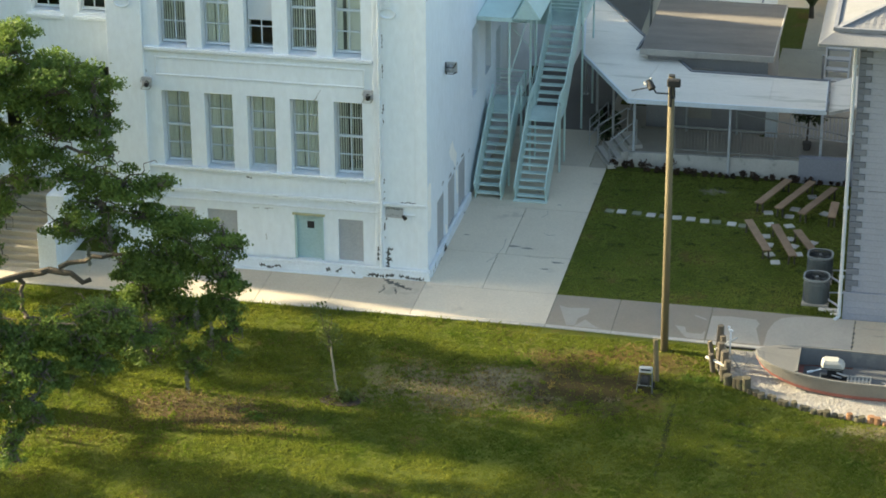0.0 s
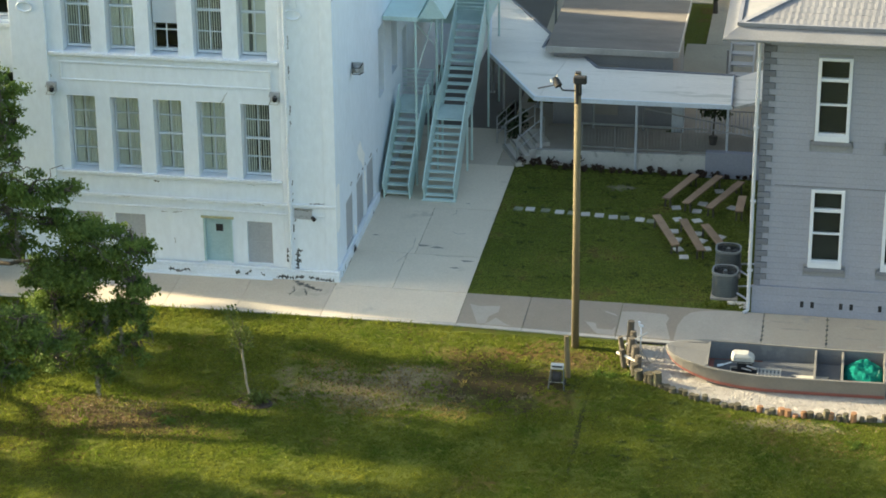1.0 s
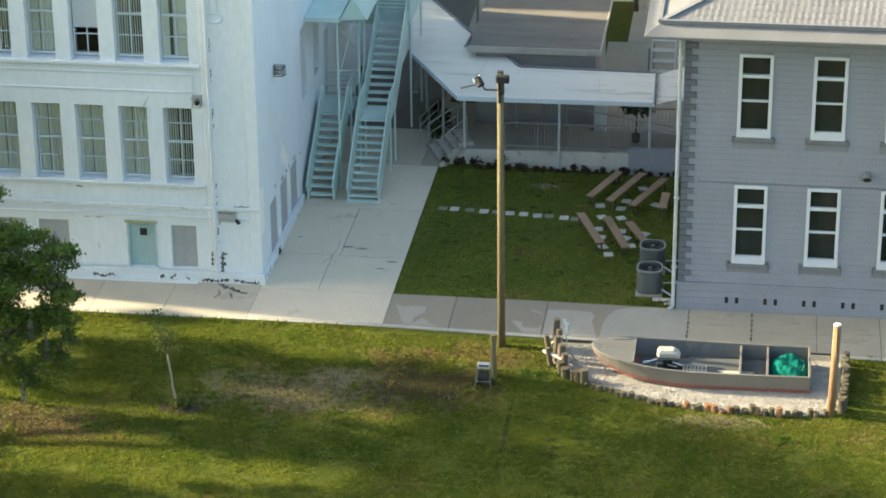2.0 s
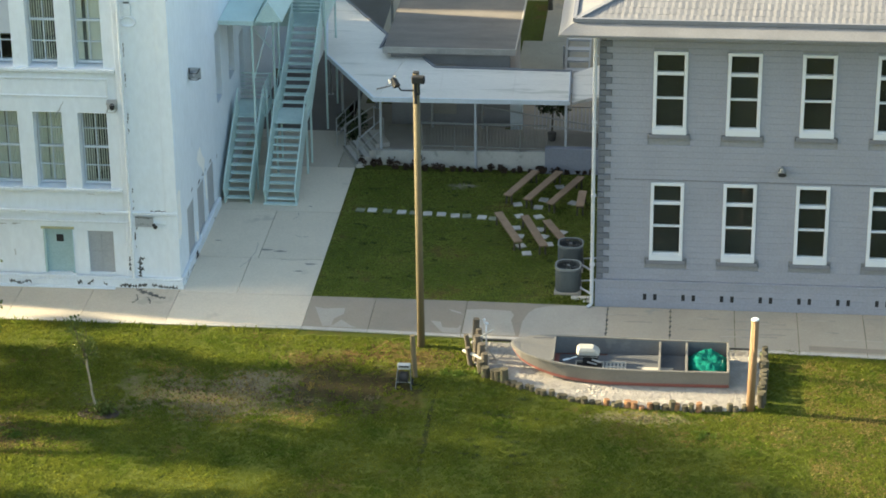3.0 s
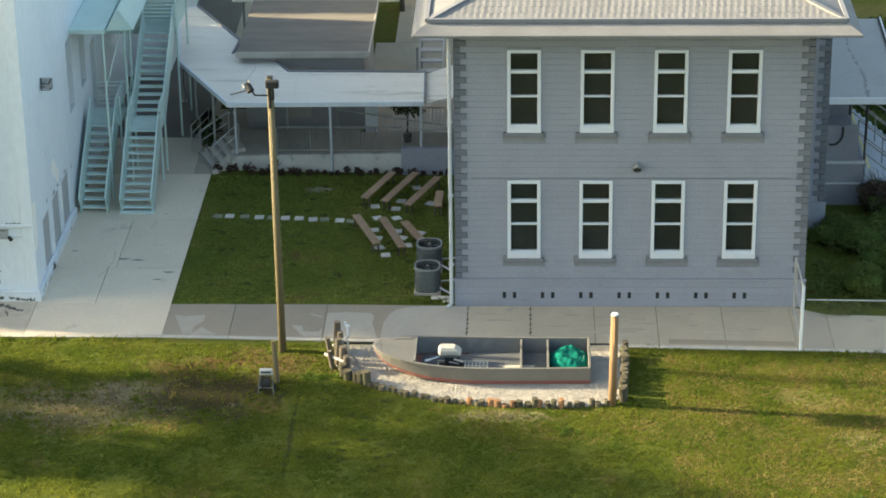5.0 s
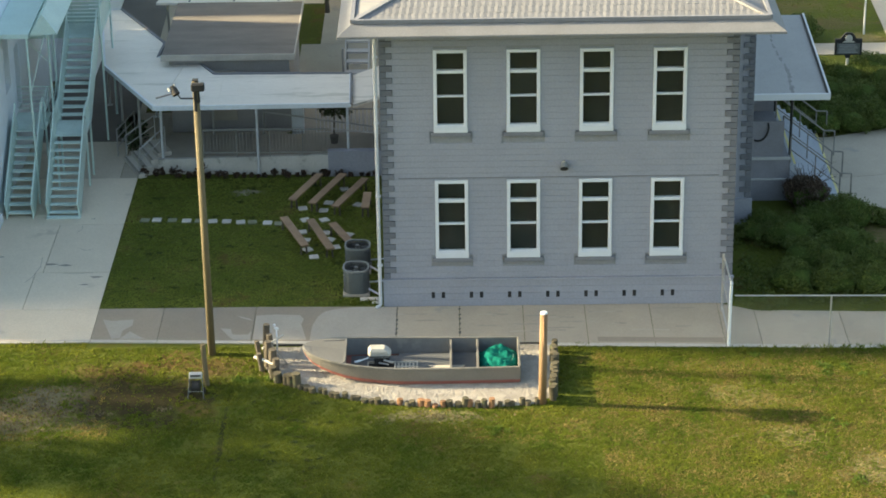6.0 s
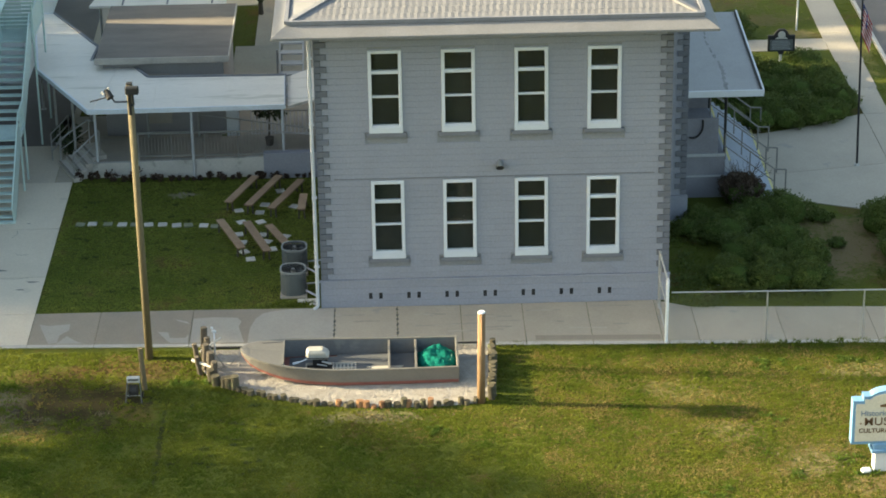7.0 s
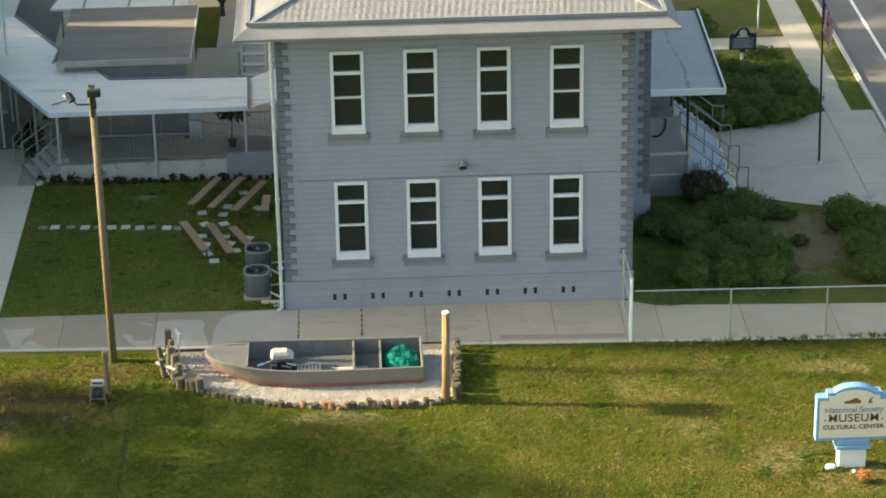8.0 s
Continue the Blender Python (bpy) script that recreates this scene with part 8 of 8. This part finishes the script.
shrub(14.7, 8.0, 0.85, 1.0, 401, BUSH_RED, "bare-topped bronze shrub beside the porch", leaf=0.05)
bm = bmesh.new()
for k in range(40):
    q = random.Random(500 + k)
    limb(bm, (14.75 + q.uniform(-0.3, 0.3), 8.0 + q.uniform(-0.2, 0.2), 0.7), (14.75 + q.uniform(-0.9, 1.0), 8.0 + q.uniform(-0.5, 0.5), q.uniform(1.0, 1.7)), 0.012, 0.005, seed=k, wander=0.05, n=5)
twiggy = thing("bare_twigs", (14.75, 8.0, 0.4), "bare dark twigs standing over the bronze shrub", "twigs")
tagged(part("twig_spray", bm, BARK, twiggy), kind="stuff")
whole("white_stone", boxed((12.95, 0.9, 0, 13.1, 1.03, 0.12), bevel=0.04), WHITE_TRIM, (13.0, 0.95, 0), "small white stone in the shaded bed", "stone")

palm = thing("palm_clump", (-3.2, 30.2, 0), "yellow-green palm clump behind the hut", "palm")
bm = bmesh.new()
for k in range(22):
    q = random.Random(800 + k)
    a, lean = q.uniform(0, 6.28), q.uniform(0.6, 1.5)
    last = Vector((-3.2, 30.2, 0.5))
    for j in range(1, 7):
        t = j / 6
        c = Vector((-3.2 + lean * t * math.cos(a), 30.2 + lean * t * math.sin(a), 0.5 + 2.0 * t - 1.3 * t * t * lean * 0.6))
        beam(bm, last, c, 0.16 * (1 - 0.8 * t), 0.01)
        last = c
part("fronds", bm, PALM_LEAF, palm)
part("stem", rods(((-3.2, 30.2, 0), (-3.2, 30.2, 0.7), 0.12, 0.08)), BARK, palm)
for k, (x, y, r, h) in enumerate([(-1.9, 33.5, 1.4, 1.8), (-4.9, 36.5, 1.6, 2.0)]):
    shrub(x, y, r, h, 700 + k, label="loose dark shrub in the rear garden", group="rear garden", leaf=0.09)


def grass(name, areas, seed, height, width, material, label, skip=(), flip=1):
    """Short blades in tufts over plan rectangles (x0, y0, x1, y1, tufts a square metre)."""
    rng = np.random.default_rng(seed)
    xy = []
    for x0, y0, x1, y1, dense in areas:
        n = int((x1 - x0) * (y1 - y0) * dense)
        xy.append(np.stack([rng.uniform(x0, x1, n), rng.uniform(y0, y1, n)], 1))
    xy = np.concatenate(xy)
    clump = np.array([noise.noise(Vector((x * 0.9, y * 0.9, 3.0))) + 0.9 * noise.noise(Vector((x * 4.2, y * 4.2, 7.0))) for x, y in xy])
    clump = flip * clump
    keep = clump > rng.uniform(-1.3, -0.05, len(xy))
    for x0, y0, x1, y1 in skip:
        keep &= ~((xy[:, 0] > x0) & (xy[:, 0] < x1) & (xy[:, 1] > y0) & (xy[:, 1] < y1))
    for cx, cy, rx, ry, _, most in BARE_AND_SHADE:
        keep &= ~((((xy[:, 0] - cx) / rx) ** 2 + ((xy[:, 1] - cy) / ry) ** 2 + 0.9 * clump < 0.8) & (rng.random(len(xy)) < (most if most > 0.5 else 0.0)))
    keep &= ~np.array([inside(x, y, bed_plan) for x, y in xy])
    xy, clump = xy[keep], clump[keep]
    n = len(xy)
    v = np.zeros((n, 3, 3, 3))
    for b in range(3):
        a = rng.uniform(0, 2 * math.pi, n)
        w = width * rng.uniform(0.6, 1.3, n)
        h = height * rng.uniform(0.4, 1.3, n) * (1 + 0.9 * np.clip(clump, -0.6, 0.9))
        lean = rng.uniform(-0.8, 0.8, (n, 2)) * h[:, None]
        jit = rng.uniform(-0.04, 0.04, (n, 2))
        v[:, b, 0] = np.c_[xy + jit + np.c_[np.cos(a), np.sin(a)] * w[:, None], np.zeros(n)]
        v[:, b, 1] = np.c_[xy + jit - np.c_[np.cos(a), np.sin(a)] * w[:, None], np.zeros(n)]
        v[:, b, 2] = np.c_[xy + jit + lean, h]
    faces = np.arange(n * 9).reshape(-1, 3)
    ob = mesh_from(name, v.reshape(-1, 3), faces.tolist(), material)
    return tagged(ob, label, "grass", kind="stuff")


GRASS_BLADE = leaf_mat("grass_blade", (0.070, 0.124, 0.015), (0.204, 0.218, 0.038), rough=0.8, through_light=0.6, single=0.22, patch=0.5, spread=2.4)
grass("lawn_grass", [(-27.5, -17.0, -9.0, -2.5, 420), (-9.0, -14.5, 20.5, -2.6, 420)], 61, 0.034, 0.024, GRASS_BLADE, "short mown grass with uneven tufts on the front lawn", skip=[(-9.4, -2.9, 11, -2.4), (10.9, -3.35, 21, -0.9)])
DRY_BLADE = leaf_mat("straw_blade", (0.145, 0.120, 0.034), (0.30, 0.245, 0.095), rough=0.85, through_light=0.5, single=0.5, patch=1.2, spread=1.6)
grass("dry_grass", [(6.5, -14.5, 20.5, -3.5, 170), (-13.5, -9.0, -8.0, -5.4, 150), (-20.5, -11.5, -15.5, -9.0, 110), (1.0, -9.5, 6.5, -7.3, 90)], 65, 0.036, 0.022, DRY_BLADE, "dry straw-coloured grass among the green of the lawn", flip=-1)
# lawn blades again in a brighter colour, to lift the dim courtyard
BRIGHTENED_COURT_BLADE = leaf_mat("brightened_courtyard_blade", (0.140, 0.198, 0.040), (0.290, 0.318, 0.076), rough=0.8, through_light=0.5, single=0.3, patch=0.45, spread=2.2)
grass("courtyard_grass", [(-9.28, 0.05, -0.3, 11.2, 420)], 67, 0.022, 0.026, BRIGHTENED_COURT_BLADE, "turf between the buildings, coloured brighter to lift its shade")
tufts = random.Random(58)
DARK_TUFT = leaf_mat("dark_tuft_blade", (0.045, 0.068, 0.018), (0.085, 0.105, 0.030), rough=0.9, through_light=0.1)


def tuft_field(x0, y0, x1, y1, spots, leaves, seed, label):
    """Low dark tufts scattered through turf."""
    field = thing("grass_tufts", ((x0 + x1) / 2, (y0 + y1) / 2, 0), label, "grass", kind="stuff")
    places = [(tufts.uniform(x0, x1), tufts.uniform(y0, y1), 0.03, tufts.uniform(0.06, 0.26), tufts.uniform(0.04, 0.12), 0.03) for _ in range(spots)]
    leaf_cloud("tufts", places, leaves, 0.032, DARK_TUFT, field, seed, shell=0.1)


tuft_field(-8.9, 0.3, -0.6, 10.4, 60, 1700, 581, "dark coarse tufts in the shaded courtyard turf")
tuft_field(-4.4, -11.5, -1.4, -6.6, 24, 700, 582, "dark coarse tufts in the front lawn")
grass("bed_grass", [(11.3, -0.85, 20.5, 7.0, 100), (21.7, 16.5, 22.4, 30, 120), (12.6, 25.4, 20.4, 32, 40), (-3.9, 25.8, -3.3, 31, 40), (-10.9, 18.1, -8.6, 24, 120)], 62, 0.016, 0.026, GRASS_BLADE, "thin mown grass round the beds and verges")
grass("verge_weeds", [(10.9, -3.75, 20.4, -3.35, 160), (-1.7, 0.1, -0.4, 0.5, 120), (-24, -2.75, -9.5, -2.45, 90)], 63, 0.11, 0.025, GRASS_BLADE, "longer weeds along the pavement edge")

weedy = random.Random(77)
for k, (x, y, r) in enumerate([(14.2, -5.1, 0.85), (11.65, -3.9, 0.2), (15.2, -11.1, 0.35), (13.5, -11.9, 0.2), (13.4, -8.45, 0.3), (11.2, -12.8, 0.4), (15.6, -11.8, 0.3), (3.6, -8.8, 0.35), (16.3, -4.6, 0.4), (-16.9, -10.2, 0.4), (-3.3, -5.4, 0.4), (-4.2, -5.2, 0.35)]):
    patch = thing("weed_clump", (x, y, 0), "low clump of broad-leaved green weeds in the lawn", "weeds", "lawn weeds")
    spots = [(x + weedy.uniform(-r, r), y + weedy.uniform(-r, r) * 0.7, 0.03, 0.16, 0.14, 0.05) for _ in range(int(10 * r) + 3)]
    leaf_cloud("leaves", spots, int(420 * r) + 40, 0.042, WEED_LEAF, patch, 900 + k, shell=0.2)


def leaf_litter(areas, seed, material, label):
    """Dead leaves lying about over ellipses of the plan (x, y, rx, ry, count)."""
    rng = np.random.default_rng(seed)
    pts = np.concatenate([np.array([x, y]) + rng.normal(0, 0.5, (n, 2)) * np.array([rx, ry]) for x, y, rx, ry, n in areas])
    n = len(pts)
    a, s = rng.uniform(0, 6.28, n), rng.uniform(0.016, 0.034, n)
    c, e = np.cos(a) * s, np.sin(a) * s
    z = rng.uniform(0.015, 0.05, n)
    tilt = rng.uniform(-0.03, 0.03, (n, 2))
    v = np.stack([np.c_[pts + np.c_[c, e], z + tilt[:, 0]], np.c_[pts + 0.6 * np.c_[-e, c], z + tilt[:, 1]], np.c_[pts - np.c_[c, e], z - tilt[:, 0]], np.c_[pts - 0.6 * np.c_[-e, c], z - tilt[:, 1]]], 1).reshape(-1, 3)
    faces = np.arange(n * 4).reshape(-1, 4)
    return tagged(mesh_from("leaf_litter", v, faces.tolist(), material), label, "leaves", kind="stuff")


leaf_litter([(-19.0, -10.0, 2.3, 1.3, 700), (-17.0, -10.6, 2.4, 1.0, 350), (-11.2, -7.2, 3.2, 1.4, 600), (-8.3, -4.6, 2.2, 1.2, 380), (-5.0, -4.3, 2.2, 0.9, 420), (-14.5, -8.7, 1.0, 0.7, 250), (-21.5, -12.0, 2.5, 1.5, 700), (-7.0, -7.0, 2.5, 1.6, 90), (14.75, 7.3, 1.5, 0.6, 200)], 64, LITTER, "brown fallen leaves scattered over the worn grass")
STRAW = leaf_mat("pale_straw_bits", (0.12, 0.098, 0.058), (0.21, 0.175, 0.115), rough=0.9, through_light=0.1)
leaf_litter([(-10.3, -6.4, 0.3, 0.16, 70), (-9.3, -6.35, 0.35, 0.1, 60), (-9.4, -7.2, 0.3, 0.14, 60), (-8.4, -7.4, 0.4, 0.12, 70), (-6.5, -7.1, 0.3, 0.2, 60), (-10.0, -8.4, 0.7, 0.2, 110), (-12.8, -7.7, 0.3, 0.3, 50), (-10.7, -7.6, 2.6, 0.9, 240), (-19.0, -10.0, 1.2, 0.6, 160), (-17.8, -9.4, 0.9, 0.4, 120), (1.6, -7.8, 1.6, 0.3, 220), (14.4, -11.2, 1.6, 1.0, 90)], 66, STRAW, "pale straw and dead grass bits on the worn lawn")

# ---- block courses of the grey front ----


def course_spans(z, k):
    """The free stretches of one course of blocks between quoins and windows."""
    w = 0.376 if k % 2 else 0.186
    spans = [(w, GX1 - w)]
    for x0, x1, za, zb in openings:
        if z + 0.2 > za - 0.2 and z < zb:
            grow = 0.14 if z < za else 0.0
            spans = [s for a, b in spans for s in ((a, min(b, x0 - grow)), (max(a, x1 + grow), b)) if s[1] - s[0] > 0.05]
    return spans


shared = {}
rest = bmesh.new()
singles = 0


def block_points(x, z, w, y):
    """One straight block: broad hollow bed joints above and below, upright joints almost closed."""
    return [(x + dx, y + dy, z + dz) for dx, dy, dz in ((0.0012, -0.004, 0.017), (w - 0.0012, -0.004, 0.017), (w - 0.0012, -0.004, 0.189), (0.0012, -0.004, 0.189), (0.0002, 0.005, 0.001), (w - 0.0002, 0.005, 0.001), (w - 0.0002, 0.005, 0.2015), (0.0002, 0.005, 0.2015), (0.0002, 0.03, 0.001), (w - 0.0002, 0.03, 0.001), (w - 0.0002, 0.03, 0.2015), (0.0002, 0.03, 0.2015))]


BLOCK_FACES = [(0, 1, 2, 3), (4, 5, 1, 0), (5, 6, 2, 1), (6, 7, 3, 2), (7, 4, 0, 3), (8, 9, 5, 4), (9, 10, 6, 5), (10, 11, 7, 6), (11, 8, 4, 7), (11, 10, 9, 8)]
block_rng = random.Random(31)
z, k = 0.99, 0
while z + 0.2 < EAVE:
    for a, b in course_spans(z, k):
        x = a
        first = 0.4 - ((a + (0.2 if k % 2 else 0.0)) % 0.4)
        while x < b - 0.03:
            w = min(first if x == a and first > 0.06 else 0.4, b - x)
            key = round(w, 3)
            proud = block_rng.uniform(-0.002, 0.002)
            if z < 3.3 and singles < 290:
                if key not in shared:
                    data = bpy.data.meshes.new("block")
                    data.from_pydata(block_points(0, 0, key, 0), [], BLOCK_FACES)
                    data.materials.append(GREY_BLOCK)
                    shared[key] = data
                ob = new("block", shared[key])
                ob.parent = grey
                ob.location = Vector((x, proud, z)) - origin(grey)
                singles += 1
            else:
                vs = [rest.verts.new(p) for p in block_points(x, z, w, proud)]
                for f in BLOCK_FACES:
                    rest.faces.new([vs[i] for i in f])
            x += w
    z, k = z + 0.203, k + 1
tagged(part("blockwork", rest, GREY_BLOCK, grey), kind="stuff")


# daylight passes the window panes
for ob in bpy.data.objects:
    if ob.type == "MESH" and ob.name.split(".")[0] == "pane":
        ob.visible_shadow = False
